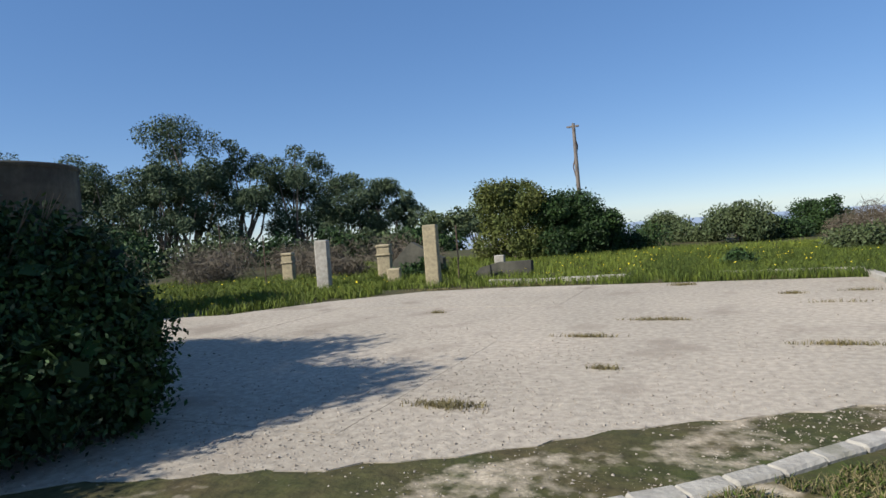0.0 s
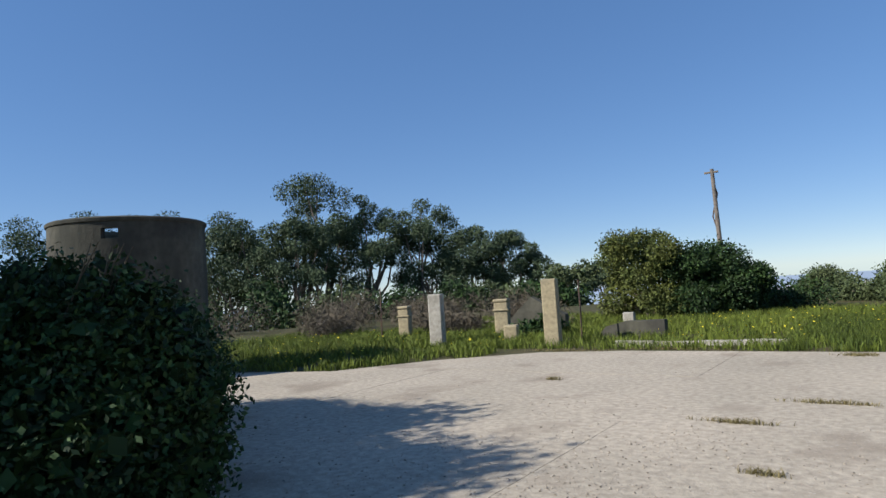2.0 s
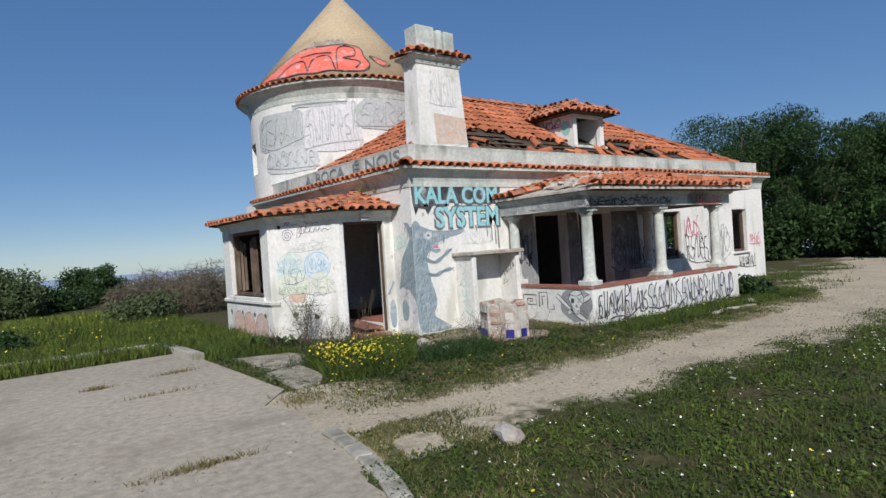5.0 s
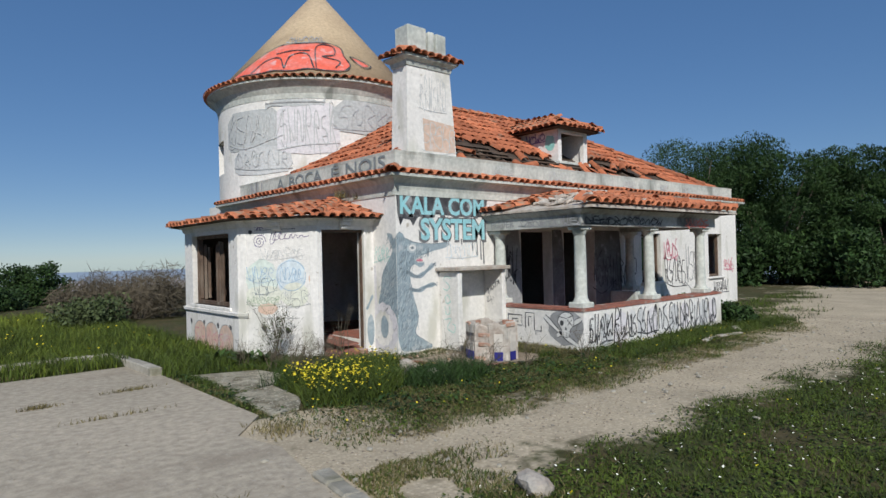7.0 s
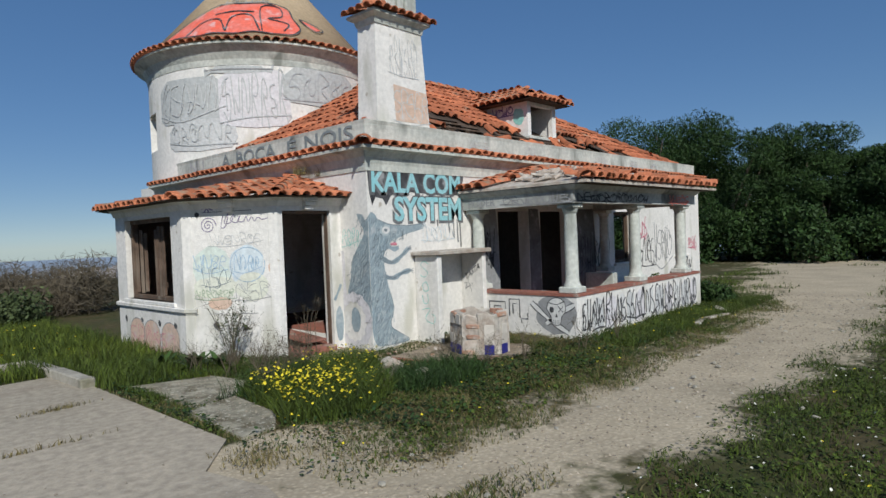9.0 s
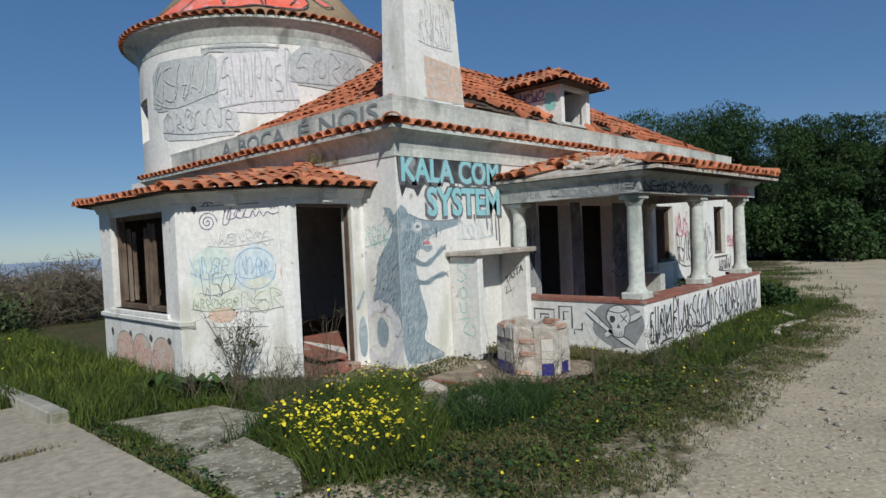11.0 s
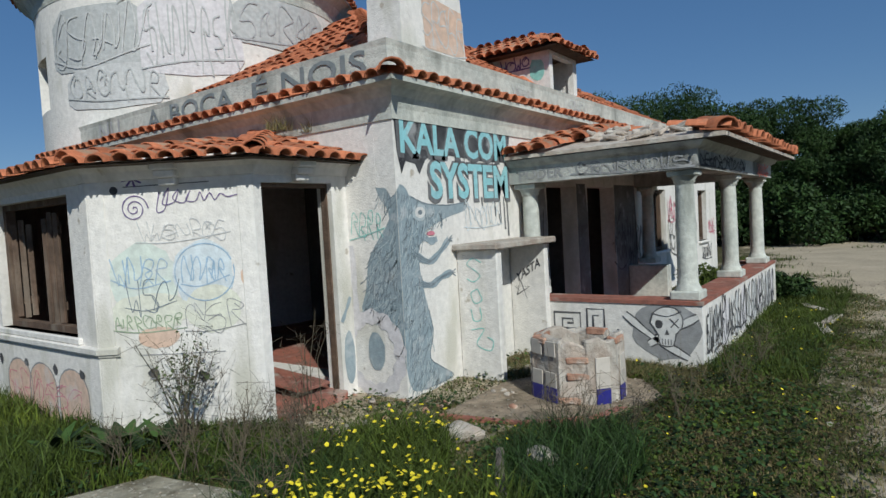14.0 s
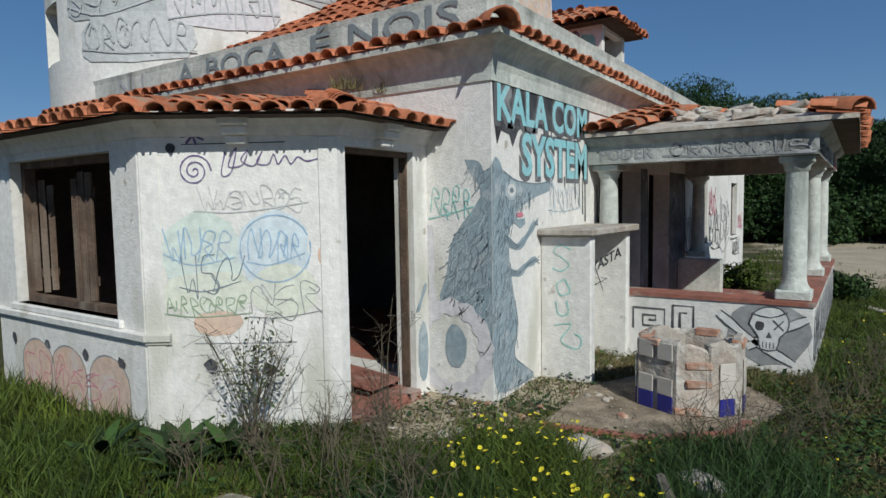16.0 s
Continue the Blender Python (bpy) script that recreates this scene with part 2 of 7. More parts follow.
def sweep(path, profile, closed=False):
    """A moulding: the profile (out, z) carried along a plan line whose right-hand side is outside, mitred at its corners."""
    bm = bmesh.new()
    pts = [Vector((*p, 0)) for p in path]
    rows = []
    n = len(pts)
    for i, p in enumerate(pts):
        a = (pts[i] - pts[i - 1]).normalized() if i or closed else None
        b = (pts[(i + 1) % n] - pts[i]).normalized() if i < n - 1 or closed else None
        na = Vector((a.y, -a.x, 0)) if a else None
        nb = Vector((b.y, -b.x, 0)) if b else None
        if na and nb:
            s = (na + nb).normalized()
            s /= max(0.3, s.dot(na))
        else:
            s = na or nb
        rows.append([bm.verts.new(p + s * o + Vector((0, 0, z))) for o, z in profile])
    m = len(profile)
    for i in range(n if closed else n - 1):
        r, q = rows[i], rows[(i + 1) % n]
        for k in range(m):
            bm.faces.new((r[k], r[(k + 1) % m], q[(k + 1) % m], q[k]))
    if not closed:
        bm.faces.new(rows[0][::-1])
        bm.faces.new(rows[-1])
    bmesh.ops.recalc_face_normals(bm, faces=bm.faces)
    return bm


def smooth_line(pts, n=6):
    p = [np.array(v, float) for v in pts]
    p = [2 * p[0] - p[1], *p, 2 * p[-1] - p[-2]]
    out = []
    for i in range(1, len(p) - 2):
        for k in range(n):
            t = k / n
            out.append(0.5 * (2 * p[i] + (p[i + 1] - p[i - 1]) * t + (2 * p[i - 1] - 5 * p[i] + 4 * p[i + 1] - p[i + 2]) * t * t + (3 * p[i] - p[i - 1] - 3 * p[i + 1] + p[i + 2]) * t ** 3))
    out.append(p[-2])
    return out


def ribbons(face, lines, width, off=0.005, smooth=5, usize=1.0):
    """Flat strokes of paint on a face."""
    vs, fs = [], []
    for k, ln in enumerate(lines):
        p = smooth_line(ln, smooth) if smooth > 1 and len(ln) > 2 else [np.array(v, float) for v in ln]
        base = len(vs)
        for i, c in enumerate(p):
            d = p[min(i + 1, len(p) - 1)] - p[max(i - 1, 0)]
            d = d * (usize, 1)
            d = d / (np.hypot(*d) + 1e-9)
            w = width * (0.8 + 0.2 * math.sin(i * 1.7 + k))
            nrm = np.array((-d[1] / usize, d[0])) * w / 2
            vs += [face(*(c + nrm), off + 0.0004 * (k % 4)), face(*(c - nrm), off + 0.0004 * (k % 4))]
        fs += [(base + 2 * i, base + 2 * i + 1, base + 2 * i + 3, base + 2 * i + 2) for i in range(len(p) - 1)]
    return vs, fs


def clip_poly(poly, keep):
    """The side of a polygon where u is above (keep=1) or under (keep=-1) nought."""
    out = []
    for a, b in zip(poly, poly[1:] + poly[:1]):
        ia, ib = a[0] * keep >= 0, b[0] * keep >= 0
        if ia:
            out.append(a)
        if ia != ib:
            t = a[0] / (a[0] - b[0])
            out.append((0.0, a[1] + t * (b[1] - a[1])))
    return out


def patch(face, poly, off=0.004, cells=0):
    """A flat area of paint with the outline poly on a face."""
    bm = bmesh.new()
    f = bm.faces.new([bm.verts.new((*p, 0)) for p in poly])
    bmesh.ops.triangulate(bm, faces=[f])
    if cells:
        bmesh.ops.subdivide_edges(bm, edges=bm.edges[:], cuts=cells, use_grid_fill=True)
    for v in bm.verts:
        v.co = face(v.co.x, v.co.y, off)
    return bm


def scribble(face, u0, z0, w, h, n, seed, width=0.014, off=0.006, usize=1.0):
    """A hurried tag: letters of hooks, loops and zigzags that lean and run into one another, with a flourish."""
    r = np.random.default_rng(seed)
    lines = []
    cw = w / n
    for k in range(n):
        c = np.array((u0 + cw * (k + 0.5), z0 + h * r.uniform(0.42, 0.58)))
        hh, ww, lean = h * r.uniform(0.32, 0.5), cw * r.uniform(0.4, 0.7), r.uniform(-0.35, 0.35)
        kind = r.integers(0, 5)
        if kind == 0:
            q = [(-1, -1), (-0.8, 0.3), (-0.3, 1), (0.1, 0.2), (0.3, -0.7), (0.8, -0.3), (1, 0.9)]
        elif kind == 1:
            q = [(0.7, 0.9), (-0.4, 0.8), (-0.8, 0.1), (0.3, 0.0), (0.8, -0.5), (0.1, -1), (-0.9, -0.7)]
        elif kind == 2:
            q = [(-0.8, 1), (-0.5, -0.9), (0.0, -0.2), (0.4, -1), (0.8, 1)]
        elif kind == 3:
            q = [(-0.6, -1), (-0.5, 0.9), (0.6, 0.7), (0.5, 0.1), (-0.4, 0.0), (0.9, -1)]
        else:
            q = [(0.6, 0.6), (-0.2, 1), (-0.9, 0.1), (-0.4, -0.9), (0.6, -0.7), (0.9, 0.2), (0.2, 0.7), (-0.3, 0.2)]
        lines.append([c + ((x + r.normal(0, 0.12) + lean * y) * ww, (y + r.normal(0, 0.12)) * hh) for x, y in q])
        if r.random() < 0.45:
            lines.append([c + (r.uniform(-1, 1) * ww, r.uniform(-1, 1) * hh) for _ in range(3)])
    lines.append([(u0 - 0.05 * w, z0 + h * r.uniform(0, 0.3)), (u0 + w * 0.4, z0 + h * r.uniform(-0.1, 0.2)), (u0 + w * 1.05, z0 + h * r.uniform(0, 0.4))])
    return ribbons(face, lines, width, off, 4, usize)


def lettering(face, text, u0, u1, z0, z1, off=0.007, bold=0.0, usize=1.0, tilt=0.0):
    """Painted words, stretched to fill a rectangle of a face."""
    cu = bpy.data.curves.new("lettering", "FONT")
    cu.body, cu.offset, cu.resolution_u = text, bold, 3
    tmp = bpy.data.objects.new("lettering", cu)
    scene.collection.objects.link(tmp)
    me = bpy.data.meshes.new_from_object(tmp.evaluated_get(bpy.context.evaluated_depsgraph_get()))
    bpy.data.objects.remove(tmp)
    co = np.array([v.co[:] for v in me.vertices])
    lo, hi = co.min(0), co.max(0)
    vs = []
    for c in co:
        s, t = (c[0] - lo[0]) / (hi[0] - lo[0]), (c[1] - lo[1]) / (hi[1] - lo[1])
        vs.append(face(u0 + (u1 - u0) * s, z0 + (z1 - z0) * t + tilt * s, off))
    return vs, [tuple(p.vertices) for p in me.polygons]


def barrel_mesh(name, length, r0, r1, material, thick=0.014, seg=6):
    """A half-round roof tile: its eave end at the origin, running up along +y, rounded side up."""
    vs, fs = [], []
    for y, r in ((0, r0), (length, r1)):
        for rr in (r, r - thick):
            for i in range(seg + 1):
                a = math.pi * i / seg
                vs.append((math.cos(a) * rr, y, math.sin(a) * rr * 0.85))
    s = seg + 1
    for i in range(seg):
        fs += [(i, i + 1, 2 * s + i + 1, 2 * s + i), (s + i + 1, s + i, 3 * s + i, 3 * s + i + 1), (i + 1, i, s + i, s + i + 1)]
    me = bpy.data.meshes.new(name)
    me.from_pydata(vs, [], fs)
    me.materials.append(material)
    me.shade_smooth()
    return me


TILE = barrel_mesh("roof_tile", 0.42, 0.098, 0.078, M["tile"])
TILE_SMALL = barrel_mesh("small_tile", 0.40, 0.080, 0.066, M["tile"])
TILE_SHORT = barrel_mesh("eave_tile", 0.34, 0.085, 0.07, M["tile"])


def put_tile(mesh, m, parent, name="tile"):
    ob = new(name, mesh)
    ob.parent = parent
    ob.matrix_basis = m
    return ob


def tile_slope(p0, p1, q0, q1, parent, spacing=0.2, course=0.36, keep=None, jitter=0.012, joined=None, lift=0.02, mesh=None):
    """Rows of half-round tiles on a roof slope with eave p0-p1 and top q0-q1 (up the slope). Loose tiles become parts, or go into 'joined'."""
    p0, p1, q0, q1 = (Vector(v) for v in (p0, p1, q0, q1))
    ux = (p1 - p0).normalized()
    nrm = ux.cross(q0 - p0 if (q0 - p0).length > 0.1 else q1 - p1).normalized()
    if nrm.z < 0:
        nrm = -nrm
    uy = nrm.cross(ux)
    width = (p1 - p0).length
    depth = (q0 - p0).dot(uy)
    a0, a1 = (q0 - p0).dot(ux), (q1 - p0).dot(ux)
    rot = Matrix((ux, uy, nrm)).transposed()
    cols = int(width / spacing)
    for i in range(-int(max(0, -a0) / spacing), cols + int(max(0, a1 - width) / spacing) + 1):
        u = spacing * (i + 0.5)
        for j in range(int(depth / course) + 1):
            v = j * course
            f = min(1, (v + course * 0.4) / depth)
            if not (a0 * f - 0.06 <= u <= width + (a1 - width) * f + 0.06):
                continue
            pos = p0 + ux * (u + rng.normal(0, jitter)) + uy * (v - 0.06 + rng.normal(0, jitter))
            if keep and not keep(pos):
                continue
            m = Matrix.Translation(pos + nrm * (lift + 0.012 * rng.random())) @ (rot @ Euler((radians(-2.5) + rng.normal(0, 0.02), rng.normal(0, 0.03), rng.normal(0, 0.03))).to_matrix()).to_4x4()
            if joined is None:
                put_tile(mesh or TILE, m, parent)
            else:
                joined.append(m)


def joined_tiles(mats, name, parent, label=""):
    co = np.array([v.co[:] for v in TILE.vertices])
    fc = [tuple(p.vertices) for p in TILE.polygons]
    vs, fs = [], []
    for k, m in enumerate(mats):
        a = np.array(m)
        vs.append(co @ a[:3, :3].T + a[:3, 3])
        fs += [tuple(i + k * len(co) for i in f) for f in fc]
    ob = soup(name, np.concatenate(vs), fs, M["tile_rest"], parent, label, True)
    ob["kind"] = "stuff"
    return ob


def tile_row(p0, p1, out, parent, spacing=0.19, mesh=None, slope=14, back=0.06):
    """One eave row along p0-p1; 'out' points away from the wall."""
    p0, p1, out = Vector(p0), Vector(p1), Vector(out).normalized()
    ux = (p1 - p0).normalized()
    n = int((p1 - p0).length / spacing)
    up = Vector((0, 0, 1))
    s = radians(slope)
    uy = -out * math.cos(s) + up * math.sin(s)
    xx = uy.cross(up).normalized()
    rot = Matrix((xx, uy, xx.cross(uy))).transposed()
    for i in range(n):
        pos = p0 + ux * ((i + 0.5) * (p1 - p0).length / n + rng.normal(0, 0.008))
        m = Matrix.Translation(pos + up * rng.normal(0, 0.006)) @ (rot @ Euler((rng.normal(0, 0.03), rng.normal(0, 0.04), rng.normal(0, 0.04))).to_matrix()).to_4x4()
        put_tile(mesh or TILE_SHORT, m, parent, "eave_tile")


def ridge_tiles(p, q, parent, spacing=0.32, scale=1.25, up=0.03):
    p, q = Vector(p), Vector(q)
    d = (q - p).normalized()
    x = d.cross(Vector((0, 0, 1))).normalized()
    rot = Matrix((x, d, x.cross(d))).transposed()
    n = max(1, int((q - p).length / spacing))
    for i in range(n):
        m = Matrix.Translation(p + d * (i * spacing) + Vector((0, 0, up))) @ (rot @ Euler((radians(-2), 0, rng.normal(0, 0.04))).to_matrix()).to_4x4() @ Matrix.Diagonal((scale, 1, scale, 1))
        put_tile(TILE, m, parent, "ridge_tile")


def leaves(centres, radii, n, size, seed, flat=1.0, shell=0.55, droop=0.0, slim=0.45, stray=0.10):
    """Many small leaves in the outer part of several puffs: returns vertices and faces."""
    r = np.random.default_rng(seed)
    c, q = np.array(centres, float), np.array(radii, float)
    w = (q ** 2).prod(1) ** (1 / 3) if q.ndim == 2 else q ** 2
    k = r.choice(len(c), n, p=w / w.sum())
    d = r.normal(size=(n, 3))
    d /= np.linalg.norm(d, axis=1, keepdims=True)
    rad = (shell + (1 - shell) * r.random(n) ** 0.6) * (1 + stray * r.normal(size=n))
    rr = q[k] if q.ndim == 2 else np.stack([q[k], q[k], q[k] * flat], 1)
    pos = c[k] + d * rr * rad[:, None]
    a = r.normal(size=(n, 3)) + d * 0.5
    a[:, 2] -= droop
    a /= np.linalg.norm(a, axis=1, keepdims=True)
    b = np.cross(a, r.normal(size=(n, 3)))
    b /= np.linalg.norm(b, axis=1, keepdims=True) + 1e-9
    s = size * r.uniform(0.6, 1.4, n)[:, None]
    vs = np.stack([pos - a * s * 0.5, pos + b * s * slim * 0.5, pos + a * s * 0.5, pos - b * s * slim * 0.5], 1).reshape(-1, 3)
    return vs, np.arange(4 * n).reshape(-1, 4)


def limb(bm, pts, r0, r1, seg=7):
    """A tapered, bent trunk or branch."""
    prev = None
    n = len(pts)
    for i, p in enumerate(pts):
        p = Vector(p)
        d = (Vector(pts[min(i + 1, n - 1)]) - Vector(pts[max(i - 1, 0)])).normalized()
        x = d.orthogonal().normalized()
        y = d.cross(x)
        r = r0 + (r1 - r0) * i / (n - 1)
        ring = [bm.verts.new(p + (x * math.cos(6.2832 * k / seg) + y * math.sin(6.2832 * k / seg)) * r) for k in range(seg)]
        if prev:
            for k in range(seg):
                bm.faces.new((prev[k], prev[(k + 1) % seg], ring[(k + 1) % seg], ring[k]))
        prev = ring
    bm.faces.new(prev)

# ---------------------------------------------------------------- ground
def path_mid(x):
    """The line of the dirt track along the front of the house."""
    if x < 4:
        return -4.15 - 0.05 * (x + 2)
    return -4.45 + 0.035 * (x - 4) ** 1.55


def path_half(x):
    return 0.62 + 0.07 * max(0.0, x + 3) + (0.45 if x > 8 else 0.0)


def kerb_line(n=40):
    """The bent kerb between the forecourt and the lawn."""
    return smooth_line([(-3.70, -3.9), (-3.84, -4.75), (-4.07, -5.6), (-4.53, -6.32), (-5.16, -7.05), (-5.86, -7.78), (-6.6, -8.38), (-7.8, -9.1), (-9.5, -9.8)], 6)


def inside(poly, x, y):
    hit = False
    for (x0, y0), (x1, y1) in zip(poly, poly[1:] + poly[:1]):
        if (y0 > y) != (y1 > y) and x < (x1 - x0) * (y - y0) / (y1 - y0) + x0:
            hit = not hit
    return hit


KERB = [tuple(p) for p in kerb_line()]
_KN = [np.array(KERB[min(i + 1, len(KERB) - 1)]) - np.array(KERB[max(i - 1, 0)]) for i in range(len(KERB))]
INNER = [(p[0] + d[1] / np.hypot(*d) * w, p[1] - d[0] / np.hypot(*d) * w) for p, d, w in
         ((KERB[i], _KN[i], 0.08 + max(0.0, min(0.95, (i - 12) * 0.055)) + 0.12 * noise.noise((i * 0.7, 2, 3))) for i in range(len(KERB)))]
COURT = [(-3.30, 2.35), (-3.30, -1.95), (-3.75, -2.5), (-3.62, -3.1), *INNER, (-13.0, -11.5), (-17.0, -9.0), (-19.0, -2.6), (-15.6, -1.65), (-14.4, 0.2), (-12.6, 1.75), (-10.8, 2.15)]


_GX0, _GY0, _GS, _GN = -21.0, -14.0, 0.08, (250, 230)


def _raster(poly):
    """Which squares of a fine grid lie in a polygon."""
    px = _GX0 + (np.arange(_GN[0]) + 0.5) * _GS
    py = _GY0 + (np.arange(_GN[1]) + 0.5) * _GS
    X, Y = np.meshgrid(px, py, indexing="ij")
    hit = np.zeros(X.shape, bool)
    for (x0, y0), (x1, y1) in zip(poly, poly[1:] + poly[:1]):
        if y0 != y1:
            hit ^= ((y0 > Y) != (y1 > Y)) & (X < (x1 - x0) * (Y - y0) / (y1 - y0) + x0)
    return hit.tolist()


_COURT = _raster(COURT)


def in_court(x, y):
    i, j = int((x - _GX0) / _GS), int((y - _GY0) / _GS)
    return 0 <= i < _GN[0] and 0 <= j < _GN[1] and _COURT[i][j]


def track(x, y):
    """How bare and stony the earth is, from 0 to 1."""
    n = noise.noise((x * 0.9, y * 0.9, 3.1)) * 0.5 + noise.noise((x * 3.1, y * 3.1, 7.7)) * 0.25
    v = 0.0
    if -4.5 < x < 40:
        d = abs(y - path_mid(x)) / path_half(x)
        v = max(v, 1.22 - 0.75 * d + 0.95 * n)
    if -4.6 < x < -2.2 and -5 < y < -2:
        v = max(v, 0.8 + 0.4 * n - 0.45 * max(0, abs(x + 3.6) - 0.6))
    if x > 9:
        v = max(v, 0.34 + 1.0 * n - 0.05 * abs(y + 1.5))
    v = max(v, 0.60 * n + 0.10)
    if -10.5 < x < -4.2 and -10.5 < y < -5.4 and min(abs(x - a) + abs(y - b) for a, b in KERB[10::3]) < 1.1:
        v = max(v, 0.36 + 0.95 * n)
    if -1.1 < x < 1.9 and -1.3 < y < 0.65:
        v = max(v, 0.62 + 0.5 * n)
    return min(1.0, max(0.0, v))


def axis_steps(lo, hi, fine, far):
    a = list(np.arange(lo, hi + fine / 2, fine))
    s, left, right = fine, [], []
    v = hi
    while v < far:
        s *= 1.28
        v += s
        right.append(v)
    s, v = fine, lo
    while v > -far:
        s *= 1.28
        v -= s
        left.append(v)
    return left[::-1] + a + right


def land(x, y):
    """Height of the land: level on the hilltop, falling to a plain in the distance."""
    d = math.hypot(x + 2, y + 2)
    z = 0.02 * noise.noise((x * 0.5, y * 0.5, 0)) + 0.012 * noise.noise((x * 2.3, y * 2.3, 4))
    if in_court(x, y):
        z = -0.008
    if -5 < x < 13 and -3 < y < 9:
        z -= 0.01
    fall = max(0.0, d - 34) * 0.16
    side = max(0.0, min(1.0, (y * 0.9 - x * 0.25 + 8) / 25))
    return z - min(fall * side, 75.0)


def make_ground():
    xs, ys = axis_steps(-21, 17, 0.16, 4200), axis_steps(-13, 9, 0.16, 4200)
    vs = np.array([(x, y, land(x, y)) for y in ys for x in xs])
    nx = len(xs)
    i = np.arange(nx - 1)[None, :] + (np.arange(len(ys) - 1) * nx)[:, None]
    fs = np.stack([i, i + 1, i + 1 + nx, i + nx], -1).reshape(-1, 4)
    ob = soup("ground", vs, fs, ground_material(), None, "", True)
    at = ob.data.attributes.new("bare", "FLOAT", "POINT")
    at.data.foreach_set("value", [track(x, y) if abs(x) < 45 and abs(y) < 40 else 0.1 for x, y, _ in vs])
    return tagged(ob, "grassy hilltop with bare stony patches", "ground", kind="structure")


def ground_material():
    m = mat("turf_earth_haze", (0.046, 0.054, 0.013), (0.078, 0.062, 0.026), 1.4, 0.95, 0.6, 25, fine=0.35)
    nt = m.node_tree
    L, N = nt.links.new, nt.nodes.new
    b = nt.nodes["Principled BSDF"]
    turf = b.inputs["Base Color"].links[0].from_socket
    at = N("ShaderNodeAttribute")
    at.attribute_name = "bare"
    tc = N("ShaderNodeTexCoord")
    n = N("ShaderNodeTexNoise")
    n.inputs["Scale"].default_value, n.inputs["Detail"].default_value = 7.0, 8.0
    L(tc.outputs["Object"], n.inputs["Vector"])
    add = N("ShaderNodeMath")
    add.operation = "ADD"
    L(at.outputs["Fac"], add.inputs[0])
    L(n.outputs["Fac"], add.inputs[1])
    r = N("ShaderNodeMapRange")
    r.inputs["From Min"].default_value, r.inputs["From Max"].default_value = 0.85, 1.2
    L(add.outputs[0], r.inputs["Value"])
    v = N("ShaderNodeTexVoronoi")
    v.inputs["Scale"].default_value = 26.0
    L(tc.outputs["Object"], v.inputs["Vector"])
    cr = N("ShaderNodeValToRGB")
    e = cr.color_ramp.elements
    e[0].position, e[0].color = 0.0, (0.60, 0.51, 0.37, 1)
    e[1].position, e[1].color = 0.55, (0.43, 0.36, 0.255, 1)
    L(v.outputs["Distance"], cr.inputs[0])
    big = N("ShaderNodeTexNoise")
    big.inputs["Scale"].default_value, big.inputs["Detail"].default_value = 1.1, 6.0
    L(tc.outputs["Object"], big.inputs["Vector"])
    worn = N("ShaderNodeHueSaturation")
    L(ramp_out(N, L, big.outputs["Fac"], 0.62, 1.28), worn.inputs["Value"])
    L(cr.outputs[0], worn.inputs["Color"])
    x = N("ShaderNodeMix")
    x.data_type = "RGBA"
    L(r.outputs[0], x.inputs[0])
    L(turf, x.inputs[6])
    L(worn.outputs[0], x.inputs[7])
    # the far plain's blue haze is mixed into its colour, by distance from the hill
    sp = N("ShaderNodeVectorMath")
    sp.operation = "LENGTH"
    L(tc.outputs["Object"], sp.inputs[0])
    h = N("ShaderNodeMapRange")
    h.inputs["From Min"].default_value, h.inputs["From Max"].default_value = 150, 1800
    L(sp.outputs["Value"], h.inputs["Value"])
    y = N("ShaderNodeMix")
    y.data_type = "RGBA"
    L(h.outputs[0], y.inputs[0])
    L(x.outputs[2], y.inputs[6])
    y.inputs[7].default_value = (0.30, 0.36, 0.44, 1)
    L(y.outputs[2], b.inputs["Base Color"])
    return m


ground = make_ground()

# concrete forecourt: bays of concrete with open joints
forecourt = thing("forecourt", "worn pale concrete forecourt with cracked bays", "pavement", kind="structure")


def slab_piece(poly, z, thick=0.12):
    bm = bmesh.new()
    f = bm.faces.new([bm.verts.new((x, y, z)) for x, y in poly])
    out = bmesh.ops.extrude_face_region(bm, geom=[f])
    for g in out["geom"]:
        if isinstance(g, bmesh.types.BMVert):
            g.co.z -= thick
    bmesh.ops.recalc_face_normals(bm, faces=bm.faces)
    return bm


def cut_poly(poly, axis, lo, hi):
    for side, lim in ((1, lo), (-1, hi)):
        out = []
        for a, b in zip(poly, poly[1:] + poly[:1]):
            da, db = (a[axis] - lim) * side, (b[axis] - lim) * side
            if da >= 0:
                out.append(a)
            if (da >= 0) != (db >= 0):
                t = da / (da - db)
                out.append((a[0] + t * (b[0] - a[0]), a[1] + t * (b[1] - a[1])))
        poly = out
        if len(poly) < 3:
            return []
    return poly


XCUT, YCUT = [-20, -13.2, -8.6, -2.8], [-12, -7.6, -4.0, -0.9, 2.6]
for i in range(3):
    for j in range(4):
        pc = cut_poly(cut_poly(COURT, 0, XCUT[i] + 0.002, XCUT[i + 1] - 0.002), 1, YCUT[j] + 0.002, YCUT[j + 1] - 0.002)
        if len(pc) > 2:
            part("slab", slab_piece(pc, 0.004 + 0.004 * rng.random()), M["concrete"], forecourt)
SLABS = [[(-3.15, 0.85), (-2.2, 0.45), (-1.98, -0.5), (-2.95, -0.75)], [(-3.1, -0.85), (-2.5, -0.68), (-2.62, -1.6), (-2.8, -2.0), (-3.2, -2.05)]]
PAD = [(-0.25, -0.55), (-0.12, -1.25), (0.25, -1.80), (1.05, -2.02), (1.50, -1.7), (1.35, -0.75), (0.85, -0.52)]
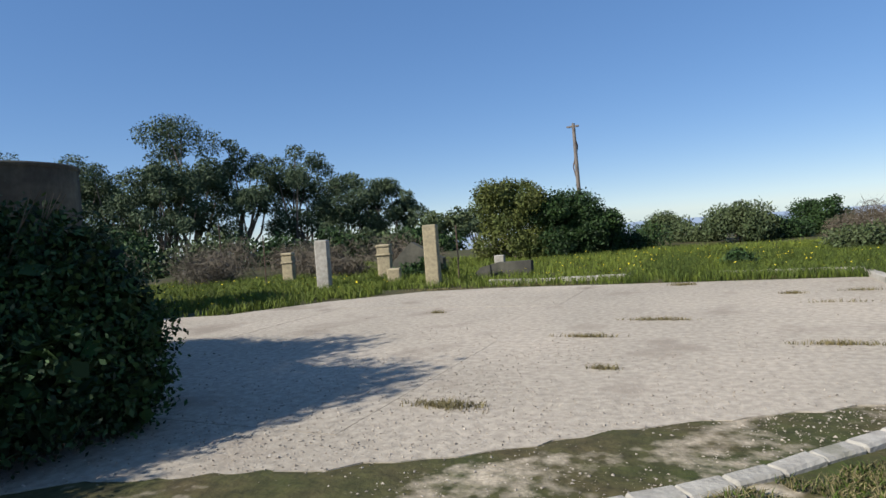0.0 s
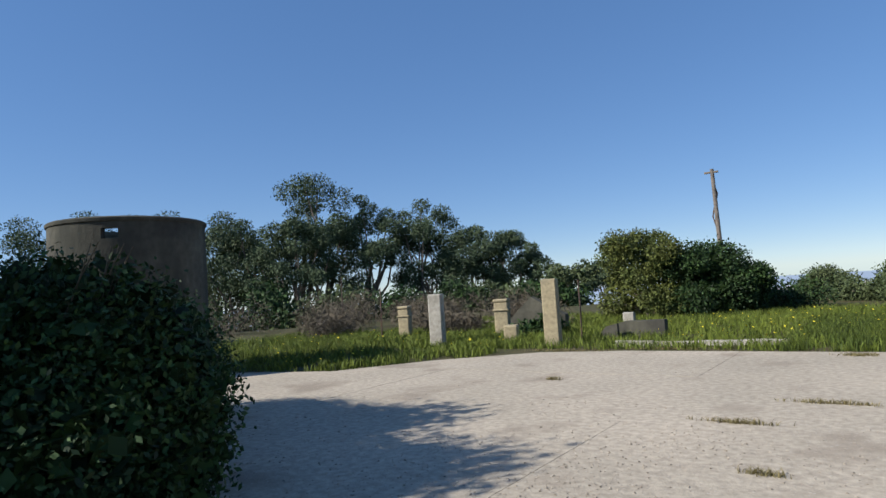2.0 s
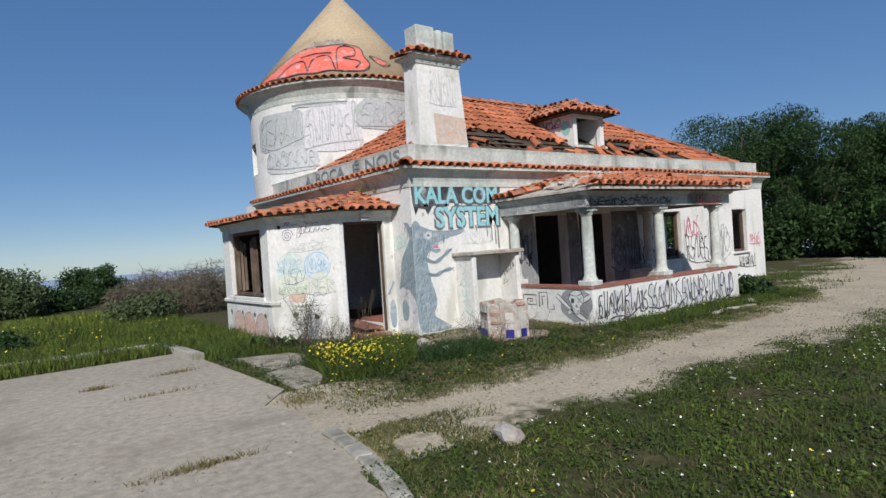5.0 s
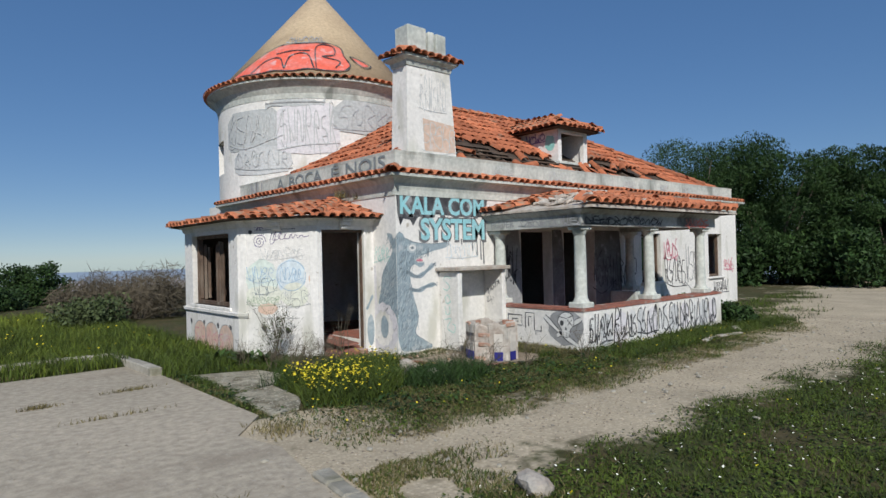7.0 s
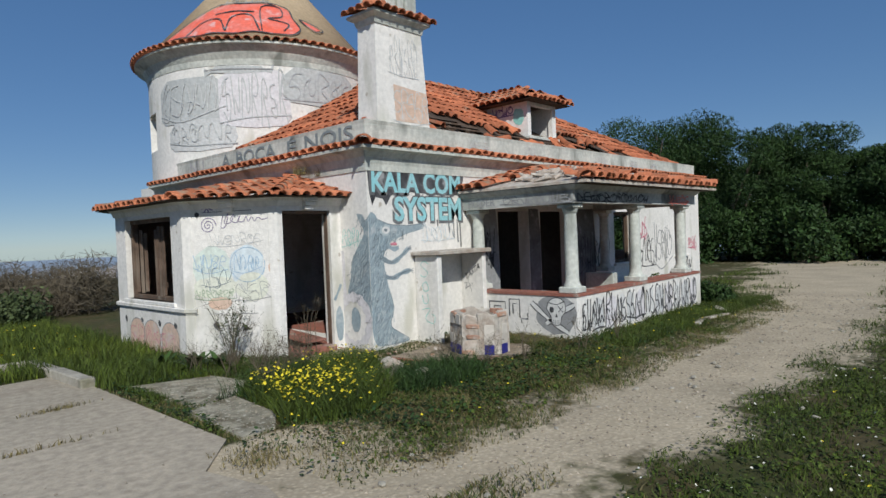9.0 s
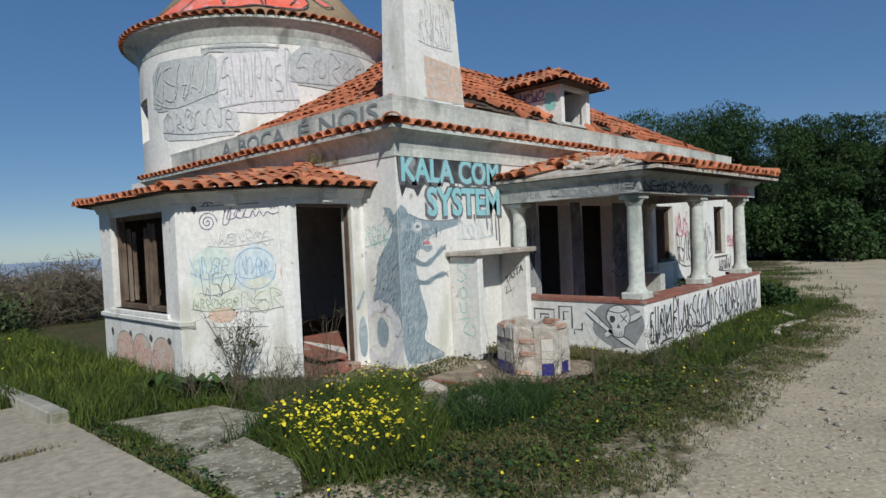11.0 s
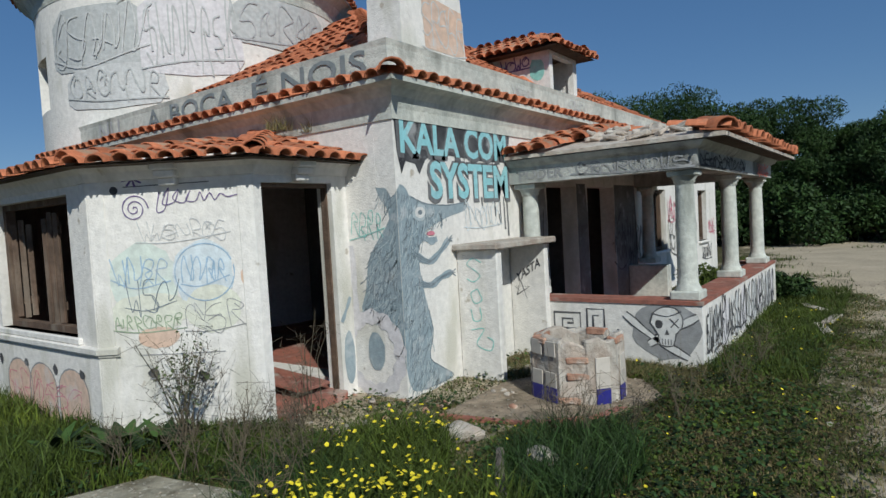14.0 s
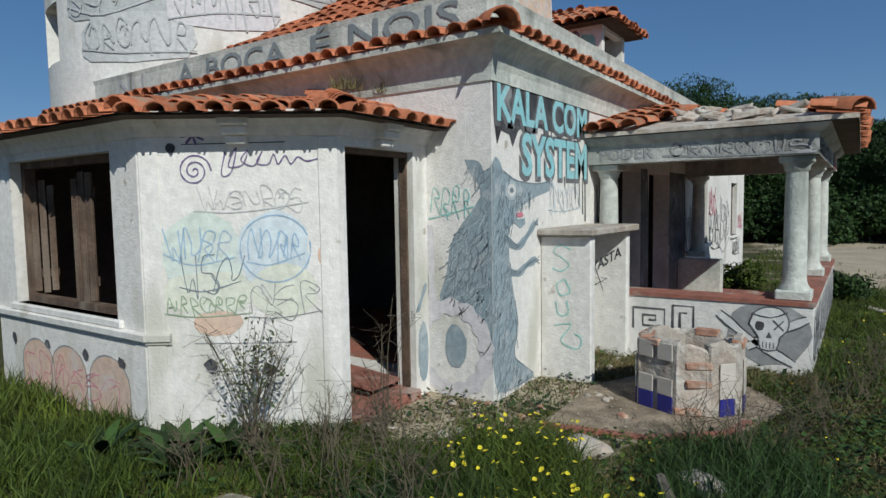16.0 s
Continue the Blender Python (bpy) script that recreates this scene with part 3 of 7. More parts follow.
for poly in SLABS:
    part("slab", slab_piece([(x + rng.normal(0, .03), y + rng.normal(0, .03)) for x, y in poly], 0.012), M["rough_concrete"], forecourt, "broken slab of concrete by the doorway")

kerb = thing("kerb", "low weathered stone kerb round the lawn", "kerb", kind="structure")
for k in range(0, len(KERB) - 2, 2):
    if k in (14, 36):
        continue
    a, b = Vector((*KERB[k], 0)), Vector((*KERB[k + 2], 0))
    d = b - a
    bm = bmesh.new()
    box(bm, (-0.004, -0.075, -0.1), (d.length - 0.002, 0.075, 0.030 + 0.012 * rng.random()), Matrix.Translation(a) @ Matrix.Rotation(math.atan2(d.y, d.x), 4, "Z"), 0.018, 0.008)
    part("kerb_stone", bm, M["kerb"], kerb)
for a, b in (((-11.4, 3.05), (-7.9, 3.32)), ((-6.1, 3.42), (-3.45, 3.35)), ((-3.42, 3.32), (-3.36, 1.2))):
    a, b = Vector((*a, 0)), Vector((*b, 0))
    n = max(2, round((b - a).length / 0.9))
    for i in range(n):
        d = (b - a) / n
        bm = bmesh.new()
        box(bm, (0.008, -0.08, -0.1), (d.length - 0.008, 0.08, 0.10 + 0.015 * rng.random()), Matrix.Translation(a + d * i) @ Matrix.Rotation(math.atan2(d.y, d.x), 4, "Z"), 0.015, 0.008)
        part("kerb_stone", bm, M["kerb"], kerb)

# ---------------------------------------------------------------- the house
house = thing("house", "derelict whitewashed house with graffiti and clay tile roofs", "house")
EX, EY = 12.75, 8.0
right = Flat((0, 0), (EX, 0))
left = Flat((0, EY), (0, 0))
LEFT = lambda y: EY - y
T = 0.24
ZT = 2.95
right_holes = [(3.05, 4.0, 0.12, 2.02), (4.40, 5.50, 0.12, 2.02), (7.45, 8.35, 0.80, 2.0), (10.95, 11.75, 0.80, 2.0)]
wall_r = part("wall", panel(right, 0, EX, -0.15, ZT, T, right_holes), M["stucco"], house, "whitewashed long wall covered with graffiti")
wall_l = part("wall", panel(left, 0, EY - 0.001 - T, -0.15, ZT, T, [(LEFT(5.15), LEFT(0.86), 0.1, 2.4)]), M["stucco"], house)
part("wall", panel(Flat((EX, T), (EX, EY)), 0, EY - T, -0.15, ZT, T, [(2.0, 3.0, 0.9, 2.0)]), M["stucco"], house)
part("wall", panel(Flat((EX - T, EY), (T, EY)), 0, EX - 2 * T, -0.15, ZT, T), M["stucco"], house)
bm = bmesh.new()
box(bm, (T, T, -0.1), (EX - T, EY - T, 0.11))
part("floor", bm, M["redtile"], house)
# unseen slab added to keep light out of the rooms
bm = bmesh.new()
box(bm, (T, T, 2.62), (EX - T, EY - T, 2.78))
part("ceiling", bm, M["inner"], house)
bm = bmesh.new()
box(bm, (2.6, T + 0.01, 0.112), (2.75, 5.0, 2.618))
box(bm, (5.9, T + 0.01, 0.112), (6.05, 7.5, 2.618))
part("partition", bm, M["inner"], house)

# the bay with the doorway
B = [(-1.08, 0.64), (-1.90, 1.76), (-1.90, 4.28), (-1.08, 5.40)]
b_door, b_diag, b_win = Flat(B[0], (0, 0.64)), Flat(B[1], B[0]), Flat(B[2], B[1])
b_far, b_end = Flat(B[3], B[2]), Flat((0, 5.40), B[3])
ZB = 2.30
wall_door = part("wall", panel(b_door, 0, b_door.len - 0.002, -0.12, ZB, 0.2, [(0.075, 0.885, 0.06, 2.06)]), M["stucco"], house)
wall_diag = part("wall", panel(b_diag, 0, b_diag.len, -0.12, ZB, 0.18, []), M["stucco"], house, "bay wall covered with faded tags")
wall_win = part("wall", panel(b_win, 0, b_win.len, -0.12, ZB, 0.2, [(0.40, 2.12, 0.80, 2.06)]), M["stucco"], house)
wall_far = part("wall", panel(b_far, 0, b_far.len, -0.12, ZB, 0.18), M["stucco"], house)
wall_end = part("wall", panel(b_end, 0.002, b_end.len, -0.12, ZB, 0.18), M["stucco"], house)
bm = bmesh.new()
f = bm.faces.new([bm.verts.new((x * 0.9, 3.02 + (y - 3.02) * 0.93, 0.05)) for x, y in [(-0.02, 0.64), *B, (-0.02, 5.4)]])
bm.normal_update()
part("floor", bm, M["redtile"], house)
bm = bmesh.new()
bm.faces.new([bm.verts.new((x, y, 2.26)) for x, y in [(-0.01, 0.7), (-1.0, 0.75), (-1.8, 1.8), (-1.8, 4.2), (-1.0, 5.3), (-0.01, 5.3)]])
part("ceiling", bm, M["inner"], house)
bm = bmesh.new()
box(bm, (-1.0, 0.60, -0.05), (-0.18, 0.86, 0.065), None, 0.01)
part("doorstep", bm, M["redtile"], house, "worn red tiled threshold")
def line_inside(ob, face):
    """Gives the room side of a wall dark plaster that stands for the room's shade."""
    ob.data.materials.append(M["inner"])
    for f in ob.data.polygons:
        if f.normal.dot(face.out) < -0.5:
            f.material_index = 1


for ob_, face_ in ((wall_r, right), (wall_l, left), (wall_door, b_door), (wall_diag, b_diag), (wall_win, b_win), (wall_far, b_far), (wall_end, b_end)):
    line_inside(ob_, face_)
# string course and window ledge of the bay
part("moulding", sweep([B[2], B[1], (B[1][0] + 0.10, B[1][1] - 0.137)], [(-0.02, 0.655), (0.025, 0.655), (0.03, 0.675), (0.045, 0.68), (0.048, 0.725), (0.02, 0.735), (-0.02, 0.735)]), M["stucco"], house)
# lintel band under the bay's eave
part("moulding", sweep([(0.0, 5.40), B[3], B[2], B[1], B[0], (-0.001, 0.64)][::-1][::-1], [(-0.02, 2.12), (0.02, 2.13), (0.05, 2.20), (0.11, 2.25), (0.11, 2.30), (-0.02, 2.30)]), M["stucco"], house)
# corner piers and small brackets
for face, us in ((b_diag, (0.06, b_diag.len - 0.07)), (b_win, (b_win.len - 0.09,))):
    for u in us:
        bm = bmesh.new()
        m4 = Matrix.Translation(face(u, 0)) @ Matrix((face.du, face.out, (0, 0, 1))).transposed().to_4x4()
        box(bm, (-0.07, -0.02, -0.1), (0.07, 0.010, 2.12), m4, 0.006)
        part("pilaster", bm, M["stucco"], house)
for face, u in ((b_diag, b_diag.len * 0.50), (b_door, 0.48)):
    bm = bmesh.new()
    m4 = Matrix.Translation(face(u, 0)) @ Matrix((face.du, face.out, (0, 0, 1))).transposed().to_4x4()
    box(bm, (-0.075, 0.0, 2.07), (0.075, 0.075, 2.13), m4, 0.01)
    box(bm, (-0.09, 0.0, 2.13), (0.09, 0.12, 2.19), m4, 0.01)
    box(bm, (-0.10, 0.0, 2.19), (0.10, 0.16, 2.27), m4, 0.01)
    part("bracket", bm, M["stucco"], house)

# broken wooden shutters and frame in the bay window
bay_window = part("window", panel(Flat((-1.81, 3.88), (-1.81, 2.16)), 0, 1.72, 0.80, 2.06, 0.09, [(0.07, 1.65, 0.86, 2.0)]), M["wood"], house, "dark window opening with broken wooden shutters")
for u0, u1, ang, z0, z1 in ((0.07, 0.27, 58, 0.86, 1.95), (0.86, 1.10, 14, 0.84, 1.98)):
    bm = bmesh.new()
    m4 = Matrix.Translation((-1.78, 3.88 - u0, 0)) @ Matrix.Rotation(radians(-90 + ang), 4, "Z")
    w = u1 - u0
    for k in range(3):
        box(bm, (w * k / 3 + 0.006, -0.015, z0 + 0.03 * rng.random()), (w * (k + 1) / 3 - 0.006, 0.012, z1 - 0.10 * rng.random()), m4, 0.004)
    for z in (z0 + 0.15, z1 - 0.25):
        box(bm, (0, 0.012, z), (w, 0.03, z + 0.08), m4, 0.004)
    part("shutter", bm, M["wood"], bay_window, "splintered brown shutter hanging loose")
bm = bmesh.new()
box(bm, (-1.93, 2.08, 0.735), (-1.70, 3.96, 0.80), None, 0.012)
part("window_sill", bm, M["stucco"], bay_window)
for x0, x1 in ((7.45, 8.35), (10.95, 11.75)):
    wn = part("window", panel(Flat((x0, 0.1), (x1, 0.1)), 0, x1 - x0, 0.80, 2.0, 0.07, [(0.06, x1 - x0 - 0.06, 0.86, 1.94)]), M["wood"], house, "empty window with a brown wooden frame")
    bm = bmesh.new()
    box(bm, (x0 - 0.06, -0.07, 0.74), (x1 + 0.06, 0.12, 0.80), None, 0.012)
    part("window_sill", bm, M["stucco"], wn)
    bm = bmesh.new()
    box(bm, (x0 + 0.07, 0.19, 0.87), (x0 + 0.11, 0.62, 1.93))
    part("shutter", bm, M["wood"], wn)
bm = bmesh.new()
box(bm, (-0.21, 0.70, 0.07), (-0.19, 0.78, 2.05), None, 0.004)
box(bm, (-1.0, 0.70, 2.02), (-0.19, 0.80, 2.058), None, 0.004)
part("door_frame", bm, M["wood"], house, "remains of a brown wooden door frame")
bm = bmesh.new()
box(bm, (-0.62, 0.78, 0.07), (-0.25, 1.75, 0.10), Matrix.Translation((0, 0, 0.0)) @ Matrix.Rotation(radians(4), 4, "X"), 0.004)
part("fallen_board", bm, M["redtile"], house, "reddish board lying inside the doorway")

# cornice, parapet and eave tiles round the main house
cornice = part("cornice", sweep([(0, 7.1), (0, 0), (EX, 0), (EX, EY)], [(-0.02, 2.60), (0.015, 2.60), (0.02, 2.70), (0.05, 2.80), (0.11, 2.87), (0.20, 2.90), (0.20, 2.945), (-0.02, 2.948)]), M["stucco_grey"], house, "weathered concave cornice under the eave tiles")
parapet = part("parapet", sweep([(0.02, 6.9), (0.02, 0.02), (EX - 0.02, 0.02), (EX - 0.02, EY)], [(-0.05, 2.95), (-0.05, 3.30), (-0.04, 3.36), (-0.21, 3.37), (-0.22, 2.95)]), M["stucco_grey"], house, "stained parapet with painted words")
eaves = part("eave", sweep([(0, 7.1), (0, 0), (EX, 0), (EX, EY)], [(-0.03, 2.95), (0.19, 2.95), (0.19, 2.965), (-0.03, 3.03)]), M["tile"], house, "row of clay eave tiles")
tile_row((-0.235, 7.1, 2.955), (-0.235, -0.1, 2.955), (-1, 0, 0), eaves)
tile_row((-0.1, -0.235, 2.955), (EX + 0.1, -0.235, 2.955), (0, -1, 0), eaves)
tile_row((EX + 0.235, 0, 2.955), (EX + 0.235, EY, 2.955), (1, 0, 0), eaves)
put_tile(TILE_SHORT, Matrix.Translation((-0.27, -0.27, 2.95)) @ Matrix.Rotation(radians(-45), 4, "Z") @ Matrix.Rotation(radians(14), 4, "X") @ Matrix.Diagonal((1.5, 1.1, 1.5, 1)), eaves, "corner_tile")

# main roof: hipped, partly fallen in above the front parapet
main_roof = part("roof", bmesh.new(), M["deck"], house, "hipped clay tile roof, partly collapsed")
RX0, RX1, RY0, RY1, RZ0 = 0.22, EX - 0.22, 0.22, EY - 0.22, 3.18
RGY, RGZ, RGX0, RGX1 = 4.0, 5.36, 4.0, EX - 4.0


def roof_z(y):
    return RZ0 + (y - RY0) / (RGY - RY0) * (RGZ - RZ0)


def fallen(p):
    """Where the tiles of the front slope have slid away."""
    edge = 1.55 + 0.55 * noise.noise((p[0] * 1.3, 0.3, 5.0)) + 0.35 * math.sin(p[0] * 0.9)
    return 1.5 < p[0] < 10.2 and p[1] < edge * (1.0 if p[0] < 7.6 else max(0.45, 1 - 0.22 * (p[0] - 7.6)))


bm = bmesh.new()
nx_, ny_ = 64, 14
for i in range(nx_):
    for j in range(ny_):
        y0, y1 = RY0 + (RGY - RY0) * j / ny_, RY0 + (RGY - RY0) * (j + 1) / ny_
        def xx(k, y):
            s = (y - RY0) / (RGY - RY0)
            a, b = RX0 + (RGX0 - RX0) * s, RX1 + (RGX1 - RX1) * s
            return a + (b - a) * k / nx_
        c = (xx(i + 0.5, (y0 + y1) / 2), (y0 + y1) / 2)
        if fallen((c[0], c[1] + 0.15)) and rng.random() < 0.92:
            continue
        bm.faces.new([bm.verts.new((x, y, roof_z(y) - 0.02)) for x, y in ((xx(i, y0), y0), (xx(i + 1, y0), y0), (xx(i + 1, y1), y1), (xx(i, y1), y1))])
bm.faces.new([bm.verts.new(v) for v in ((RX0, RY1, RZ0 - 0.02), (RX0, RY0, RZ0 - 0.02), (RGX0, RGY, RGZ - 0.02))])
bm.faces.new([bm.verts.new(v) for v in ((RX1, RY0, RZ0 - 0.02), (RX1, RY1, RZ0 - 0.02), (RGX1, RGY, RGZ - 0.02))])
bm.faces.new([bm.verts.new(v) for v in ((RX1, RY1, RZ0 - 0.02), (RX0, RY1, RZ0 - 0.02), (RGX0, RGY, RGZ - 0.02), (RGX1, RGY, RGZ - 0.02))])
bmesh.ops.remove_doubles(bm, verts=bm.verts, dist=0.001)
bm.to_mesh(main_roof.data)
bm.free()


def clear_of_things(p):
    if fallen(p):
        return False
    if 5.75 < p.x < 7.1 and p.y < 2.7 and p.y > 0.9:
        return False
    if 0.35 < p.x < 1.55 and p.y < 0.45:
        return False
    return math.hypot(p.x - 2.6, p.y - 6.8) > 2.6


rest = []
tile_slope((RX0, RY0, RZ0), (RX1, RY0, RZ0), (RGX0, RGY, RGZ), (RGX1, RGY, RGZ), main_roof, keep=clear_of_things, joined=rest, jitter=0.012)
tile_slope((RX0, RY1, RZ0), (RX0, RY0, RZ0), (RGX0, RGY, RGZ), (RGX0, RGY, RGZ), main_roof, keep=clear_of_things, joined=rest, jitter=0.012)
tile_slope((RX1, RY0, RZ0), (RX1, RY1, RZ0), (RGX1, RGY, RGZ), (RGX1, RGY, RGZ), main_roof, keep=clear_of_things, joined=rest)
# slipped tiles over the hole
for _ in range(60):
    x, y = rng.uniform(1.7, 9.6), rng.uniform(0.3, 1.5)
    m4 = Matrix.Translation((x, y, roof_z(y) - 0.02 + rng.uniform(-0.06, 0.05))) @ Euler((radians(30) + rng.normal(0, 0.2), rng.normal(0, 0.4), rng.normal(0, 0.6))).to_matrix().to_4x4()
    if fallen((x, y)) and rng.random() < 0.6 and not (5.75 < x < 7.1 and y > 0.95):
        rest.append(m4)
joined_tiles(rest, "tile_field", main_roof, "field of weathered orange clay tiles")
ridge_tiles((RX0, RY0, RZ0 + 0.05), (RGX0, RGY, RGZ + 0.05), main_roof)
ridge_tiles((RX1, RY0, RZ0 + 0.05), (RGX1, RGY, RGZ + 0.05), main_roof)
ridge_tiles((RGX0, RGY, RGZ + 0.05), (RGX1, RGY, RGZ + 0.05), main_roof)
for i in range(20):
    x = 1.7 + i * 0.44
    bm = bmesh.new()
    s = math.atan2(RGZ - RZ0, RGY - RY0)
    box(bm, (-0.03, 0, -0.11), (0.03, 2.2 - 0.5 * rng.random(), -0.03), Matrix.Translation((x, RY0 + 0.05, RZ0 - 0.02)) @ Matrix.Rotation(s, 4, "X"), 0.004)
    part("rafter", bm, M["wood"], main_roof)
for j in range(5):
    y = 0.42 + j * 0.26
    bm = bmesh.new()
    box(bm, (1.6 + rng.random(), y - 0.02, -0.025), (6.0 + 3 * rng.random(), y + 0.025, 0.01), Matrix.Translation((0, 0, roof_z(y) - 0.03)), 0.004)
    part("batten", bm, M["wood"], main_roof)

# dormer
DX0, DX1, DY = 5.85, 7.02, 1.2
dormer = part("dormer", panel(Flat((DX0, DY), (DX1, DY)), 0, DX1 - DX0, 3.55, 4.60, 0.12, [(0.13, 1.02, 3.80, 4.50)]), M["stucco"], house, "small dormer with an empty window")
bm = bmesh.new()
for x0, x1 in ((DX0, DX0 + 0.1), (DX1 - 0.1, DX1)):
    bm = bmesh.new()
    box(bm, (x0, DY + 0.12, 3.5), (x1, 2.9, 4.6))
    part("cheek", bm, M["stucco"], dormer)
bm = bmesh.new()
box(bm, (DX0 - 0.03, DY - 0.08, 3.72), (DX1 + 0.03, DY + 0.1, 3.79), None, 0.01)
part("window_sill", bm, M["stucco_grey"], dormer)
E0, E1, EYF, EZ = DX0 - 0.26, DX1 + 0.26, DY - 0.28, 4.60
AP0, AP1 = ((E0 + E1) / 2, EYF + 0.83, 4.98), ((E0 + E1) / 2, 3.4, 4.98)
bm = bmesh.new()
lowr = [bm.verts.new(v) for v in ((E0, EYF, EZ - 0.03), (E1, EYF, EZ - 0.03), (E1, 3.0, EZ - 0.03), (E0, 3.0, EZ - 0.03))]
topr = [bm.verts.new(AP0), bm.verts.new(AP1)]
for fv in ((lowr[0], lowr[1], topr[0]), (lowr[1], lowr[2], topr[1], topr[0]), (lowr[3], lowr[0], topr[0], topr[1]), (lowr[0], lowr[3], lowr[2], lowr[1])):
    bm.faces.new(fv)
dormer_roof = part("dormer_roof", bm, M["deck"], house, "small hipped tile roof of the dormer")
tile_slope((E0, EYF, EZ), (E1, EYF, EZ), AP0, AP0, dormer_roof, spacing=0.19, lift=0.0)
tile_slope((E1, EYF, EZ), (E1, 2.9, EZ), AP0, (AP1[0], 2.9, 4.98), dormer_roof, spacing=0.19)
tile_slope((E0, 2.9, EZ), (E0, EYF, EZ), (AP1[0], 2.9, 4.98), AP0, dormer_roof, spacing=0.19)
ridge_tiles((E0, EYF, EZ + 0.03), AP0, dormer_roof, scale=1.0)
ridge_tiles((E1, EYF, EZ + 0.03), AP0, dormer_roof, scale=1.0)
ridge_tiles(AP0, AP1, dormer_roof, scale=1.0)

# chimney
chimney = part("chimney", bmesh.new(), M["stucco"], house, "broad tapered chimney with a tiled cap")
bm = bmesh.new()
low = [(0.40, 0.15, 3.3), (1.53, 0.15, 3.3), (1.53, 0.60, 3.3), (0.40, 0.60, 3.3)]
top = [(0.45, 0.18, 4.98), (1.42, 0.18, 4.98), (1.42, 0.57, 4.98), (0.45, 0.57, 4.98)]
vl, vt = [bm.verts.new(v) for v in low], [bm.verts.new(v) for v in top]
for k in range(4):
    bm.faces.new((vl[k], vl[(k + 1) % 4], vt[(k + 1) % 4], vt[k]))
bm.faces.new(vt)
bm.to_mesh(chimney.data)
bm.free()
part("cap", sweep([(0.45, 0.57), (0.45, 0.18), (1.42, 0.18), (1.42, 0.57)], [(-0.05, 4.86), (0.02, 4.86), (0.04, 4.94), (0.12, 4.99), (0.12, 5.03), (-0.05, 5.03)], True), M["stucco_grey"], chimney)
for p, q, o in (((0.24, 0.72, 5.03), (0.24, 0.02, 5.03), (-1, 0, 0)), ((0.28, -0.02, 5.03), (1.60, -0.02, 5.03), (0, -1, 0)), ((1.63, 0.0, 5.03), (1.63, 0.74, 5.03), (1, 0, 0))):
    tile_row(p, q, o, chimney, 0.155, slope=18)
bm = bmesh.new()
box(bm, (0.50, 0.20, 5.0), (1.38, 0.56, 5.14), None, 0.01)
for x0, x1, zt in ((0.50, 0.92, 5.58), (0.97, 1.09, 5.55), (1.14, 1.38, 5.54)):
    box(bm, (x0, 0.20, 5.13), (x1, 0.56, zt), None, 0.012, 0.008)
box(bm, (0.90, 0.33, 5.13), (1.16, 0.43, 5.5))
part("pot", bm, M["stucco_grey"], chimney, "lichen-stained slotted chimney head")

# round turret with a cone
TC, TR = (2.62, 6.8), 2.62
drum = Round(TC, TR, 0, TR, 1)
WU = radians(-12.5)
turret = part("turret", panel(drum, -math.pi, math.pi - 1e-4, -0.1, 5.62, 0.22, [(WU - 0.14, WU + 0.14, 3.74, 4.56)], 96), M["stucco"], house, "round whitewashed turret with faded graffiti")
ring = [(TC[0] + math.cos(a) * TR, TC[1] + math.sin(a) * TR) for a in [2 * math.pi * k / 72 for k in range(72)]]
part("cornice", sweep(ring, [(-0.05, 5.30), (0.01, 5.30), (0.03, 5.42), (0.10, 5.55), (0.22, 5.66), (0.27, 5.68), (0.27, 5.72), (-0.05, 5.78)], True), M["stucco_grey"], turret)
bm = bmesh.new()
bmesh.ops.create_cone(bm, cap_ends=True, segments=96, radius1=2.72, radius2=0.02, depth=3.13, matrix=Matrix.Translation((TC[0], TC[1], 5.78 + 3.13 / 2)))
cone = part("cone", bm, M["cone"], house, "tan rendered cone roof with a red tag")
for v in cone.data.polygons:
    v.use_smooth = len(v.vertices) < 5
bm = bmesh.new()
limb(bm, [(TC[0], TC[1], 8.85), (TC[0], TC[1], 9.02)], 0.02, 0.01)
part("finial", bm, M["iron"], cone)
for k in range(96):
    a = 2 * math.pi * k / 96
    o = Vector((math.cos(a), math.sin(a), 0))
    s = radians(16)
    uy = -o * math.cos(s) + Vector((0, 0, math.sin(s)))
    x_ = uy.cross(Vector((0, 0, 1))).normalized()
    m4 = Matrix.Translation(Vector((*TC, 5.735)) + o * 2.96) @ Matrix((x_, uy, x_.cross(uy))).transposed().to_4x4()
    put_tile(TILE_SHORT, m4, cone, "eave_tile")
# solid dark block that stands for the shade inside the turret window
bm = bmesh.new()
box(bm, (0.5, 7.2, 3.6), (0.9, 7.9, 4.7))
part("dark_room", bm, M["deck"], turret)

# bay roof
bay_roof = part("bay_roof", bmesh.new(), M["deck"], house, "low clay tile roof of the bay")
OV = 0.24
EB = [(0.0, 0.64 - OV), (-1.08 - 0.16, 0.64 - OV), (-1.90 - OV, 1.76 - 0.16), (-1.90 - OV, 4.28 + 0.16), (-1.08 - 0.16, 5.40 + OV), (0, 5.40 + OV)]
ZE, ZTP = 2.275, 2.64
TB = [(-0.005, 1.55), (-0.005, 1.75), (-0.05, 2.30), (-0.05, 3.75), (-0.005, 4.3), (-0.005, 4.5)]
bm = bmesh.new()
ve = [bm.verts.new((x, y, ZE - 0.02)) for x, y in EB]
vt = [bm.verts.new((x, y, ZTP)) for x, y in TB]
for k in range(5):
    bm.faces.new((ve[k], vt[k], vt[k + 1], ve[k + 1]))
bm.faces.new([bm.verts.new((x, y, ZE - 0.035)) for x, y in EB])
bm.to_mesh(bay_roof.data)
bm.free()
